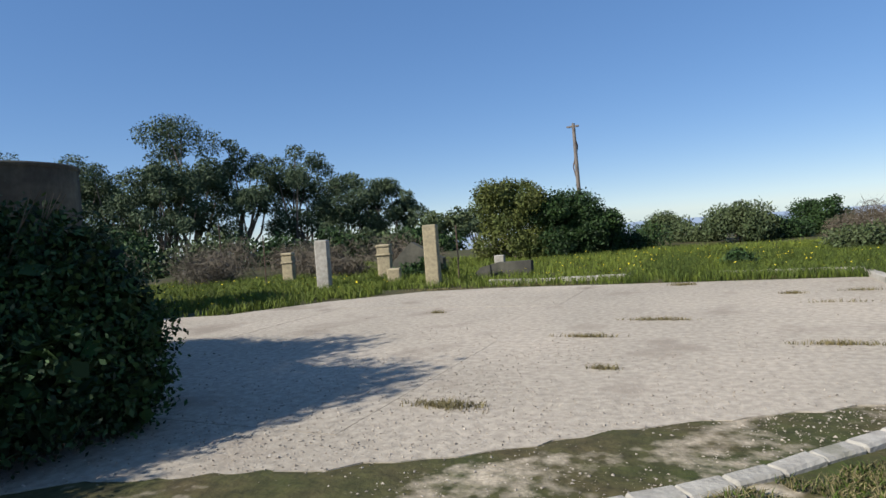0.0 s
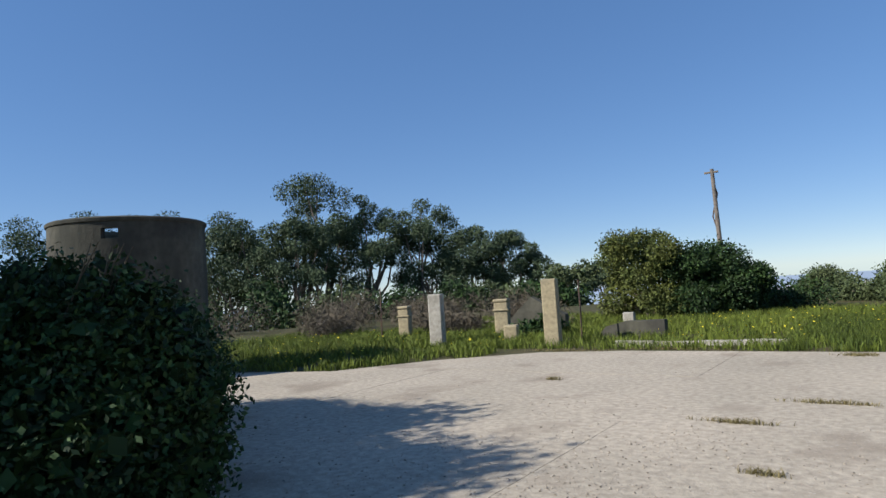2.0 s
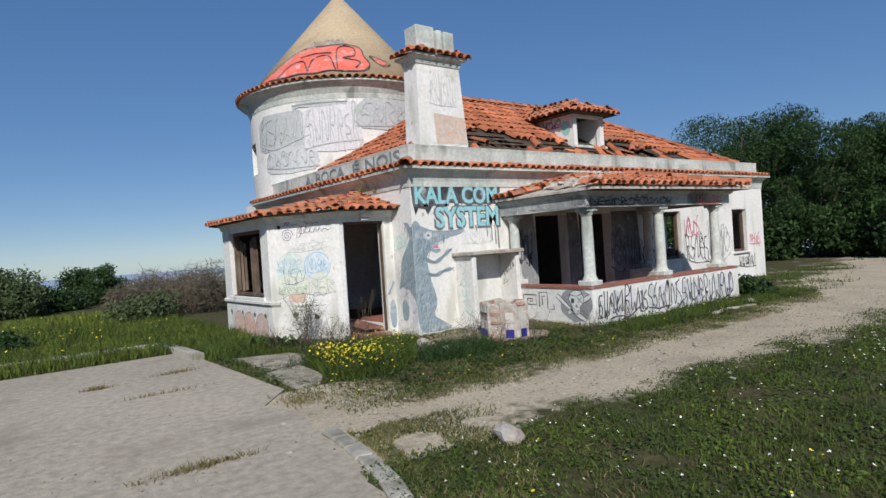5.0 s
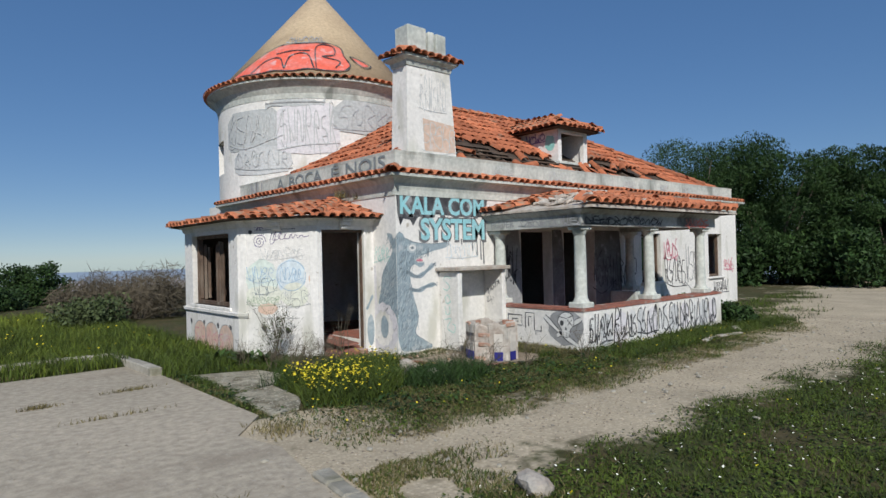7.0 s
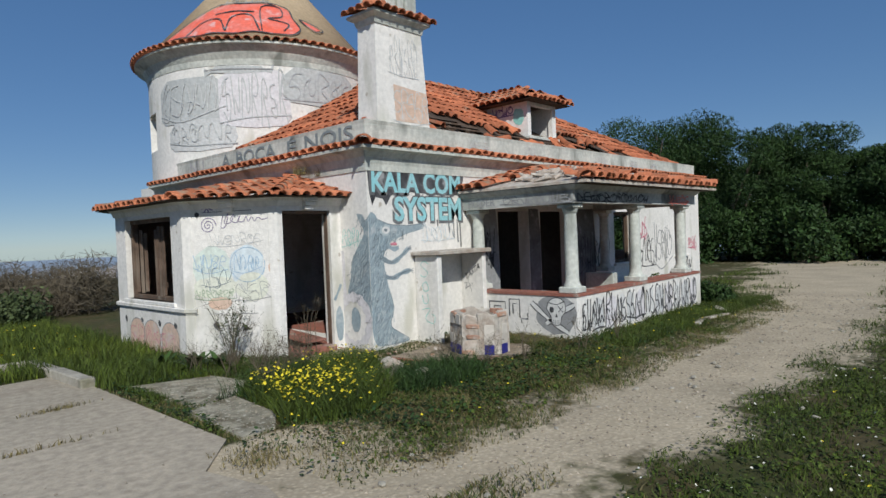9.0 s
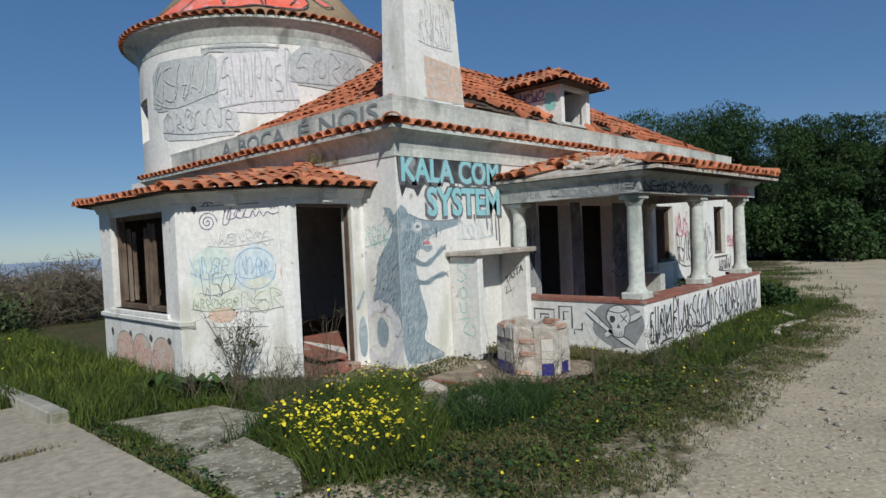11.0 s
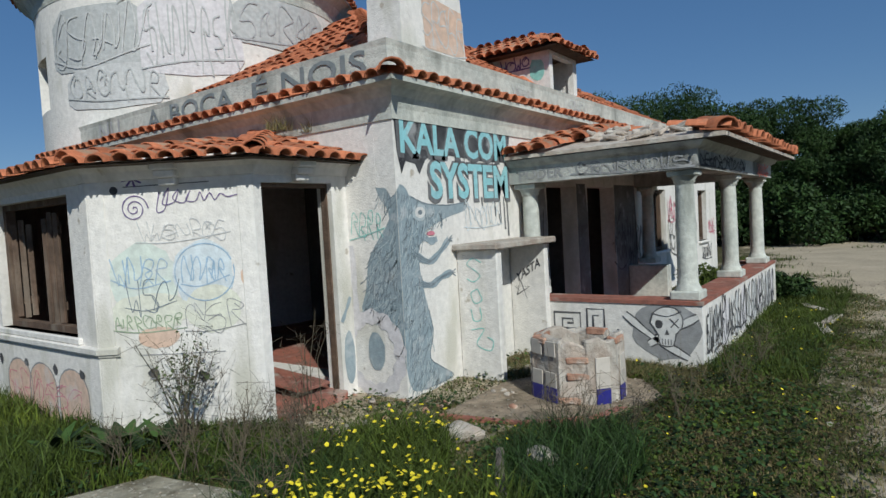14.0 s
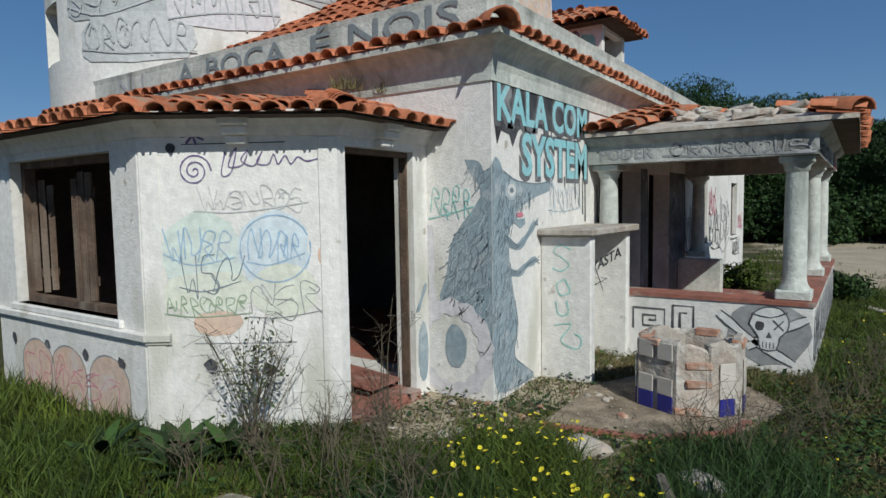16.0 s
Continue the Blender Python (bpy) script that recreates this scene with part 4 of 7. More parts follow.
for k in range(5):
    tile_slope((*EB[k + 1], ZE), (*EB[k], ZE), (*TB[k + 1], ZTP + 0.02), (*TB[k], ZTP + 0.02), bay_roof, spacing=0.185, course=0.33, lift=-0.01, jitter=0.006, mesh=TILE_SMALL)
for k in (1, 2, 3, 4):
    ridge_tiles((*EB[k], ZE + 0.05), (TB[k][0], TB[k][1], ZTP + 0.06), bay_roof, 0.30, 0.95, -0.03)

# ---------------------------------------------------------------- veranda
VX, VY, VXR = 2.10, -2.12, 6.95
veranda = part("veranda", slab_piece([(VX + 0.1, -0.001), (VX + 0.1, VY + 0.1), (VXR - 0.1, VY + 0.1), (VXR - 0.1, -0.001)], 0.13, 0.25), M["redtile"], house, "veranda with plastered columns and a low graffiti wall")
v_side, v_front = Flat((VX, 0), (VX, VY)), Flat((VX, VY), (VXR, VY))
low_wall = part("low_wall", sweep([(VX, 0), (VX, VY), (VXR, VY), (VXR, -1.62)], [(0, -0.12), (0, 0.645), (-0.28, 0.645), (-0.28, -0.12)]), M["stucco"], veranda, "low plastered wall with black and white graffiti")
part("coping", sweep([(VX, -0.002), (VX, VY), (VXR, VY), (VXR, -1.62)], [(0.015, 0.645), (0.018, 0.685), (-0.295, 0.69), (-0.295, 0.645)]), M["redtile"], veranda, "cracked red coping")
part("beam", sweep([(VX - 0.01, -0.002), (VX - 0.01, VY - 0.01), (VXR - 0.2, VY - 0.01), (VXR - 0.2, -0.002)], [(0, 2.02), (0, 2.21), (0.05, 2.24), (0.09, 2.29), (-0.24, 2.29), (-0.24, 2.02)]), M["beam"], veranda, "stained plaster beam with traces of lettering")

bm = bmesh.new()
box(bm, (6.06, -0.66, 0.12), (6.24, -0.002, 0.69), None, 0.012, 0.004)
part("end_wall", bm, M["stucco_grey"], veranda, "stained low end wall beside the veranda steps")
bm = bmesh.new()
box(bm, (VXR - 0.02, -1.6, -0.1), (VXR + 0.28, -0.7, 0.06), None, 0.012, 0.006)
part("step", bm, M["kerb"], veranda)


def column(x, y):
    bm = bmesh.new()
    prof = [(r_c * 0.88, z_c) for r_c, z_c in ((0.150, 0.69), (0.150, 0.80), (0.135, 0.82), (0.118, 0.86), (0.115, 0.92), (0.112, 1.5), (0.104, 1.86), (0.104, 1.88), (0.122, 1.89), (0.122, 1.915), (0.140, 1.94), (0.15, 1.96), (0.15, 2.02))]
    rows = [[bm.verts.new((x + math.cos(6.2832 * k / 20) * r, y + math.sin(6.2832 * k / 20) * r, z)) for k in range(20)] for r, z in prof]
    for a, b in zip(rows, rows[1:]):
        for k in range(20):
            bm.faces.new((a[k], a[(k + 1) % 20], b[(k + 1) % 20], b[k]))
    bm.normal_update()
    for f in bm.faces:
        f.smooth = True
    ob = part("column", bm, M["stucco_grey"], veranda, "worn plaster column")
    bm = bmesh.new()
    box(bm, (x - 0.15, y - 0.15, 0.688), (x + 0.15, y + 0.15, 0.78), None, 0.012)
    part("base", bm, M["stucco_grey"], ob)
    bm = bmesh.new()
    box(bm, (x - 0.14, y - 0.14, 1.955), (x + 0.14, y + 0.14, 2.018), None, 0.01)
    part("capital", bm, M["stucco_grey"], ob)


for cx_, cy_ in ((2.28, -1.95), (4.40, -1.95), (6.42, -1.95), (2.28, -0.17), (6.60, -0.2)):
    column(cx_, cy_)

VE, VZ, VT = 0.30, 2.36, 2.86
eL, eF, eR = VX - 0.12, VY - VE, VXR + 0.20
run = -eF
ver_roof = part("veranda_roof", bmesh.new(), M["stone"], house, "veranda roof with missing and broken clay tiles")
bm = bmesh.new()
v4 = [bm.verts.new(v) for v in ((eL, -0.01, VZ - 0.02), (eL, eF, VZ - 0.02), (eR, eF, VZ - 0.02), (eR, -0.01, VZ - 0.02), (eL + run, -0.01, VT - 0.02), (eR - run * 0.6, -0.01, VT - 0.02))]
for fv in ((0, 1, 4), (1, 2, 5, 4), (2, 3, 5)):
    bm.faces.new([v4[i] for i in fv])
v5 = [bm.verts.new((v4[i].co.x, v4[i].co.y, VZ - 0.06)) for i in range(4)]
for a, b in ((0, 1), (1, 2), (2, 3)):
    bm.faces.new((v4[a], v5[a], v5[b], v4[b]))
bm.to_mesh(ver_roof.data)
bm.free()


# dark sheet added under the roof to deepen the veranda's shade
bm = bmesh.new()
bm.faces.new([bm.verts.new(v) for v in ((eL + 0.02, -0.012, VZ - 0.065), (eL + 0.02, eF + 0.02, VZ - 0.065), (eR - 0.02, eF + 0.02, VZ - 0.065), (eR - 0.02, -0.012, VZ - 0.065))])
part("ceiling", bm, M["deck"], veranda, "dark sheet added to deepen the shade under the veranda roof")


def kept_side(p):
    return p.y > -0.75 + 0.3 * noise.noise((p.x * 2, p.y * 2, 1)) or p.x > eL + 1.5 and rng.random() < 0.5


def kept_front(p):
    bare = p.x < eL + 1.9 and p.y > eF + 0.45 + 0.25 * noise.noise((p.x * 3, p.y, 2))
    return not bare and not (3.9 < p.x < 5.2 and p.y > -0.5)


tile_slope((eL, -0.01, VZ), (eL, eF, VZ), (eL + run, -0.01, VT), (eL + run, -0.01, VT), ver_roof, keep=kept_side, spacing=0.19)
tile_slope((eL, eF, VZ), (eR, eF, VZ), (eL + run, -0.01, VT), (eR - run * 0.6, -0.01, VT), ver_roof, keep=kept_front, spacing=0.195, jitter=0.02)
tile_slope((eR, eF, VZ), (eR, -0.01, VZ), (eR - run * 0.6, -0.01, VT), (eR - run * 0.6, -0.01, VT), ver_roof, spacing=0.2)
put_tile(TILE, Matrix.Translation((eL - 0.02, eF - 0.02, VZ)) @ Matrix.Rotation(radians(-45), 4, "Z") @ Matrix.Rotation(radians(12), 4, "X") @ Matrix.Diagonal((1.35, 1, 1.35, 1)), ver_roof, "ridge_tile")
ridge_tiles((eR, eF, VZ + 0.04), (eR - run * 0.6, -0.01, VT + 0.05), ver_roof)
for _ in range(60):
    s, t = rng.random(), rng.random()
    x, y = eL + 0.25 + 1.9 * s, eF + 0.35 + 1.3 * t
    z = VZ + (VT - VZ) * min((x - eL), (y - eF)) / run
    bm = bmesh.new()
    a = rng.uniform(0.05, 0.14)
    box(bm, (-a, -a * 0.7, -0.02), (a, a * 0.7, 0.03), Matrix.Translation((x, y, z + 0.01)) @ Euler(rng.normal(0, 0.25, 3) + (0, 0, rng.uniform(0, 3))).to_matrix().to_4x4(), 0.01, 0.015)
    part("mortar_lump", bm, M["stone"], ver_roof)

# wash-place by the veranda: a side wall and a shelf
wash = part("wash_place", bmesh.new(), M["stucco"], house, "plastered nook with a stone shelf")
bm = bmesh.new()
box(bm, (0.90, -0.49, -0.1), (1.00, -0.002, 1.325), None, 0.012)
bm.to_mesh(wash.data)
bm.free()
bm = bmesh.new()
box(bm, (2.0, -0.46, -0.1), (2.096, -0.002, 1.325), None, 0.012)
part("side_wall", bm, M["stucco"], wash)
bm = bmesh.new()
box(bm, (0.82, -0.54, 1.325), (2.15, -0.003, 1.39), None, 0.012, 0.004)
part("shelf", bm, M["stone"], wash, "grey stone shelf")

# ---------------------------------------------------------------- paint on the walls
def strokes(parent, vf, colour, label="", name="graffiti"):
    return soup(name, vf[0], vf[1], M["p_" + colour], parent, label)


def area(parent, face, poly, colour, off=0.004, cells=0, label=""):
    return part("painted_area", patch(face, poly, off, cells), M["p_" + colour], parent, label)


def blob(cx, cz, rx, rz, n=18, seed=0, wob=0.12):
    r = np.random.default_rng(seed)
    return [(cx + rx * math.cos(6.2832 * k / n) * (1 + wob * r.normal()), cz + rz * math.sin(6.2832 * k / n) * (1 + wob * r.normal())) for k in range(n)]


# words along the top of the long wall
r_ = np.random.default_rng(3)
drip = [(0.02, 2.60), (0.03, 2.68), (0.16, 2.65), (0.20, 2.70), (0.42, 2.66), (0.48, 2.70), (0.75, 2.67), (0.82, 2.70), (1.2, 2.66), (1.3, 2.70), (1.62, 2.66), (1.7, 2.70), (2.0, 2.66), (2.16, 2.69), (2.12, 2.52), (2.06, 2.40), (2.04, 2.28), (1.6, 2.27), (1.0, 2.30), (0.62, 2.32), (0.46, 2.24), (0.36, 2.10), (0.30, 2.20), (0.16, 2.22), (0.09, 2.10), (0.04, 2.30)]
area(wall_r, right, drip, "black", 0.003, label="dripping black backing of painted words")
for word, u0_, u1_, z0_, z1_ in (("KALA COM", 0.09, 2.04, 2.29, 2.62), ("SYSTEM", 0.52, 2.04, 1.86, 2.24)):
    strokes(wall_r, lettering(right, word, u0_ - 0.045, u1_ + 0.045, z0_ - 0.045, z1_ + 0.02, 0.005, 0.075), "soot", "black outline of painted letters")
    strokes(wall_r, lettering(right, word, u0_, u1_, z0_, z1_, 0.0075, 0.032), "cyan", "large pale blue painted words")
strokes(wall_r, ribbons(right, [[(x, 1.88), (x + 0.01, 1.88 - d)] for x, d in ((0.62, 0.06), (1.1, 0.08), (1.45, 0.10), (1.72, 0.22), (1.84, 0.30), (1.93, 0.38), (2.0, 0.46))], 0.035, 0.0045, 1), "soot", "black drips of paint")
strokes(wall_r, ribbons(right, [[(x, 2.62), (x + 0.01, 2.62 - d)] for x, d in zip(r_.uniform(0.1, 2.1, 16), r_.uniform(0.15, 0.5, 16))], 0.016, 0.0055, 1), "black")
strokes(wall_r, scribble(right, 1.1, 1.50, 0.75, 0.34, 7, 5, 0.012), "skyblue")

# the grey animal painted round the corner of the house
RAT = [(-0.25, 1.99), (-0.12, 1.97), (-0.05, 1.88), (0.05, 2.00), (0.14, 1.96), (0.20, 1.89), (0.43, 1.82), (0.80, 1.80), (1.12, 1.82), (1.10, 1.74), (0.80, 1.68), (0.56, 1.61), (0.42, 1.56), (0.36, 1.47), (0.28, 1.38), (0.28, 1.20), (0.32, 1.00),
       (0.38, 0.79), (0.43, 0.55), (0.36, 0.32), (0.55, 0.18), (0.72, 0.05), (0.26, 0.03), (0.06, 0.08), (-0.01, 0.34), (-0.03, 0.59), (-0.18, 0.74), (-0.51, 0.79), (-0.45, 1.02), (-0.37, 1.35), (-0.10, 1.69), (-0.20, 1.88)]
corner_l = lambda u, z, off=0.0: left(LEFT(-u), z, off)


def both(poly, colour, off, label=""):
    for keep, w, face in ((1, wall_r, right), (-1, wall_l, corner_l)):
        pc = clip_poly(poly, keep)
        if len(pc) > 2:
            area(w, face, pc, colour, off, 0, label)


def on_corner(lines, width, colour, off):
    for sign, w, face in ((1, wall_r, right), (-1, wall_l, corner_l)):
        ls = [ln for ln in lines if all(p[0] * sign > 0 for p in ln)]
        if ls:
            strokes(w, ribbons(face, ls, width, off, 3), colour)


both([tuple(p) for p in smooth_line(RAT + RAT[:1], 3)[:-1]], "rat", 0.003, "grey-blue painted animal on the wall")
fur = {"rat_dark": [], "rat_light": []}
for _ in range(1300):
    u, z = r_.uniform(-0.5, 0.75), r_.uniform(0.05, 1.95)
    if inside(RAT, u, z):
        a = math.atan2(-1, -0.45) + r_.normal(0, 0.35)
        d = r_.uniform(0.05, 0.15)
        fur["rat_dark" if r_.random() < 0.55 else "rat_light"].append([(u, z), (u + d * 0.5 * math.cos(a) + 0.008, z + d * 0.5 * math.sin(a)), (u + d * math.cos(a), z + d * math.sin(a))])
for c, ls in fur.items():
    on_corner(ls, 0.010, c, 0.005)
on_corner([[tuple(p) for p in smooth_line(RAT[i:j], 3)] for i, j in ((5, 10), (17, 23))], 0.012, "rat_dark", 0.0058)
arms = [[(0.20, 1.34), (0.42, 1.25), (0.60, 1.32), (0.78, 1.45)], [(0.22, 1.06), (0.45, 1.02), (0.62, 1.08), (0.80, 1.11)], [(0.36, 1.50), (0.48, 1.45), (0.58, 1.47)]]
on_corner(arms, 0.085, "rat", 0.0036)
on_corner([[(u + 0.02 * k, z + 0.012 * k) for u, z in ln] for ln in arms[:2] for k in (-1, 0, 1)], 0.012, "rat_dark", 0.0054)
on_corner([[(0.76, 1.44), (0.84, 1.46 + 0.03 * k)] for k in (-1, 0, 1)] + [[(0.79, 1.11), (0.87, 1.10 + 0.035 * k)] for k in (-1, 0, 1)], 0.014, "rat_dark", 0.006)
for rr, c, o in ((0.105, "rat_light", 0.006), (0.07, "white", 0.0068), (0.03, "rat_dark", 0.0076)):
    area(wall_r, right, blob(0.33, 1.735, rr * 1.15, rr * 0.8, 14, 1, 0.02), c, o)
area(wall_r, right, blob(0.48, 1.525, 0.07, 0.022, 12, 2), "pink", 0.0062)
# its tail: a broad pale ring with a dark shade round it
strokes(wall_l, ribbons(corner_l, [[(-0.40 + 0.47 * math.cos(a), 0.40 + 0.50 * math.sin(a)) for a in np.linspace(0.55, 1.75, 12)]], 0.11, 0.0034, 2), "rat")
ring_o = [(-0.40 + 0.34 * math.cos(a), 0.40 + 0.36 * math.sin(a)) for a in np.linspace(0, 6.2832, 25)]
strokes(wall_l, ribbons(corner_l, [ring_o], 0.17, 0.0062, 2), "lilac", "pale ring of the painted tail")
area(wall_l, corner_l, blob(-0.36, 0.42, 0.11, 0.19, 16, 4, 0.04), "rat", 0.0066)
strokes(wall_l, ribbons(corner_l, [[(-0.59, 0.62), (-0.60, 1.0), (-0.62, 1.45)]], 0.10, 0.0055, 3), "lilac")
area(wall_door, b_door, blob(0.99, 0.36, 0.075, 0.26, 16, 8, 0.03), "rat", 0.005)
strokes(wall_door, ribbons(b_door, [[(0.91, 0.72), (0.98, 0.84), (1.04, 0.95)]], 0.05, 0.006, 3), "rat")
strokes(wall_l, scribble(corner_l, -0.6, 1.50, 0.42, 0.30, 4, 9, 0.010), "aqua")

# tags on the bay
for cx_, cz_, rx_, rz_, c in ((0.42, 1.30, 0.30, 0.30, "mint"), (0.92, 1.33, 0.27, 0.27, "skyblue"), (0.45, 1.02, 0.34, 0.16, "lemon"), (0.98, 1.02, 0.24, 0.20, "lemon"), (0.50, 0.80, 0.18, 0.09, "peach"), (1.29, 1.28, 0.06, 0.09, "peach")):
    area(wall_diag, b_diag, blob(cx_, cz_, rx_, rz_, 22, int(cx_ * 100), 0.05), c, 0.0030 + 0.0004 * cx_)
strokes(wall_diag, scribble(b_diag, 0.16, 1.22, 0.46, 0.30, 4, 11, 0.012), "blue", "blue and dark spray tag")
strokes(wall_diag, scribble(b_diag, 0.26, 1.02, 0.40, 0.30, 3, 12, 0.009, 0.0075), "rat_dark")
strokes(wall_diag, scribble(b_diag, 0.74, 1.20, 0.38, 0.26, 4, 13, 0.012), "blue", "blue spray tag")
strokes(wall_diag, ribbons(b_diag, [[(0.93 + 0.25 * math.cos(a), 1.33 + 0.24 * math.sin(a)) for a in np.linspace(0.4, 6.5, 26)]], 0.012, 0.0072, 2), "blue")
strokes(wall_diag, scribble(b_diag, 0.40, 1.60, 0.74, 0.18, 7, 15, 0.010), "lightgrey")
strokes(wall_diag, scribble(b_diag, 0.14, 0.86, 0.58, 0.14, 7, 16, 0.011), "green")
strokes(wall_diag, scribble(b_diag, 0.75, 0.82, 0.50, 0.30, 3, 17, 0.008), "grey")
strokes(wall_diag, ribbons(b_diag, [[(0.38 + 0.12 * (1 - k / 26) * math.cos(k * 0.62), 1.89 + 0.12 * (1 - k / 26) * math.sin(k * 0.62)) for k in range(26)]], 0.012, 0.006, 2), "violet", "violet spiral")
strokes(wall_diag, ribbons(b_diag, [[(0.38 - 0.09 * math.cos(a), 2.14 - 0.07 * math.sin(a)), (0.38 + 0.09 * math.cos(a), 2.14 + 0.07 * math.sin(a))] for a in (0.2, 1.0, 1.8, 2.6)], 0.018, 0.006, 1), "violet", "violet star")
area(wall_diag, b_diag, blob(0.22, 2.05, 0.035, 0.035, 12, 3, 0.03), "black", 0.006)
strokes(wall_diag, ribbons(b_diag, [[(0.30, 2.075), (1.02, 2.085)]], 0.008, 0.006, 1), "black")
loop = [(0.60, 2.02), (0.57, 1.86), (0.64, 1.88), (0.68, 2.05), (0.62, 1.92), (0.72, 1.93), (0.76, 2.03), (0.71, 1.96), (0.80, 1.92), (0.86, 2.02), (0.82, 1.94), (0.90, 1.93), (0.94, 2.0), (0.97, 1.93), (1.02, 1.99), (1.06, 1.93), (1.11, 1.98), (1.17, 1.95), (1.27, 1.97)]
strokes(wall_diag, ribbons(b_diag, [loop], 0.011, 0.0065, 5), "violet", "violet scrawled name")
strokes(wall_diag, ribbons(b_diag, [[(0.33, 0.655), (0.7, 0.65), (1.06, 0.65)], [(0.4, 0.45), (0.85, 0.44)]], 0.010, 0.005, 3), "grey")
# flat black patches paint the shade inside holes in the plaster
for u, z in ((0.44, 0.48), (0.86, 0.45)):
    area(wall_diag, b_diag, blob(u, z, 0.045, 0.055, 9, int(u * 77), 0.2), "black", 0.005, label="hole broken in the plaster, its shade painted flat black")
for u in (0.30, 0.95, 1.60, 2.15):
    area(wall_win, b_win, blob(u, 0.47, 0.05, 0.05, 8, int(u * 31), 0.2), "black", 0.007, label="hole broken in the plaster, its shade painted flat black")
for u in (0.75, 1.30, 1.95):
    arch = [(u - 0.30, -0.05), *[(u - 0.30 * math.cos(a), 0.28 + 0.22 * math.sin(a)) for a in np.linspace(0, math.pi, 10)], (u + 0.30, -0.05)]
    area(wall_win, b_win, arch, "peach", 0.004 + 0.0006 * u, label="peach coloured painted arch")
    strokes(wall_win, ribbons(b_win, [arch], 0.018, 0.006, 1), "grey")
strokes(wall_win, scribble(b_win, 0.5, 0.0, 1.6, 0.4, 6, 21, 0.012), "pink")

# parapet words, chimney and turret scrawls
par_l = Flat((0.066, 6.9), (0.066, 0.07))
par_r = Flat((0.02, 0.066), (EX, 0.066))
for wtxt, y0, y1 in (("A", 4.28, 3.95), ("BOCA", 3.72, 2.40), ("É", 2.05, 1.78), ("NOIS", 1.55, 0.32), ("NU", 5.6, 5.0)):
    strokes(parapet, lettering(par_l, wtxt, 6.9 - y0, 6.9 - y1, 3.07, 3.31 if wtxt != "É" else 3.345, 0.008, 0.012), "slate" if wtxt != "NU" else "midgrey", "dark painted letters")
for k, (u, w) in enumerate(((2.4, 0.5), (4.0, 0.7), (6.8, 0.5), (8.5, 0.4), (9.7, 0.35))):
    strokes(parapet, scribble(par_r, u, 3.08, w, 0.2, 5, 40 + k, 0.012), "lightgrey")
ch_f = lambda u, z, off=0.0: Vector((0.40 + u, 0.15 + (z - 3.3) / 1.68 * 0.03 - off, z))
area(chimney, ch_f, [(0.38, 3.42), (1.10, 3.42), (1.08, 3.92), (0.36, 3.98)], "peach", 0.004, label="faded peach paint")
strokes(chimney, scribble(ch_f, 0.36, 3.42, 0.74, 0.52, 5, 31, 0.018), "lightgrey")
strokes(chimney, scribble(ch_f, 0.30, 4.10, 0.60, 0.60, 6, 32, 0.016), "lightgrey")
for k, (u0, u1, z0, z1, c, st) in enumerate(((0.05, 0.72, 4.20, 5.10, "haze", "lightgrey"), (0.16, 0.80, 3.62, 4.22, "lightgrey", "haze"), (0.66, 1.22, 4.05, 5.20, "lilac", "haze"), (1.16, 1.85, 4.55, 5.28, "haze", "midgrey"), (0.55, 1.10, 5.16, 5.27, "haze", "grey"))):
    pl = [(u0, z0 + 0.1), (u0 + 0.06, z0), ((u0 + u1) / 2, z0 - 0.05), (u1 - 0.05, z0), (u1, z0 + 0.2), (u1 - 0.02, z1 - 0.15), (u1 - 0.1, z1), (u0 + 0.1, z1 + 0.02), (u0, z1 - 0.2)]
    area(turret, drum, pl, c, 0.012 + 0.002 * k, 8, "large faded grey graffiti")
    strokes(turret, scribble(drum, u0 + 0.03, z0 + 0.05, u1 - u0 - 0.06, z1 - z0 - 0.1, 5 + k % 3, 50 + k, 0.026, 0.03, TR), st, "faded grey graffiti letters")
cone_f = Round(TC, 2.72, 5.78, 0.02, 8.91)
red = [(0.10, 5.95), (0.18, 6.2), (0.36, 6.62), (0.55, 6.84), (0.85, 6.86), (1.15, 6.88), (1.32, 6.76), (1.33, 6.5), (1.36, 6.2), (1.27, 6.0), (1.10, 5.98), (0.95, 6.02), (0.8, 5.96), (0.62, 6.0), (0.48, 5.95), (0.3, 5.98)]
area(cone, cone_f, red, "red", 0.02, 10, "bold red bubble-letter graffiti")
strokes(cone, ribbons(cone_f, [red + red[:1], [(0.38, 6.0), (0.46, 6.35), (0.62, 6.4), (0.72, 6.05)], [(0.72, 6.05), (0.74, 6.45), (0.92, 6.5), (1.0, 6.05)], [(0.55, 6.55), (0.75, 6.62), (0.95, 6.6)], [(1.02, 6.05), (1.02, 6.75), (1.22, 6.78), (1.22, 6.5), (1.08, 6.42), (1.26, 6.3), (1.2, 6.08)], [(1.4, 6.5), (1.48, 6.46), (1.62, 6.3), (1.52, 6.2), (1.44, 6.36), (1.4, 6.5)]], 0.035, 0.045, 4, 2.2), "black", "black outlines of the red graffiti")
area(cone, cone_f, [(1.41, 6.48), (1.48, 6.45), (1.60, 6.30), (1.52, 6.22), (1.45, 6.36)], "red", 0.02, 2)
strokes(cone, scribble(cone_f, 0.62, 6.9, 0.5, 0.2, 7, 61, 0.02, 0.04, 2), "grey")

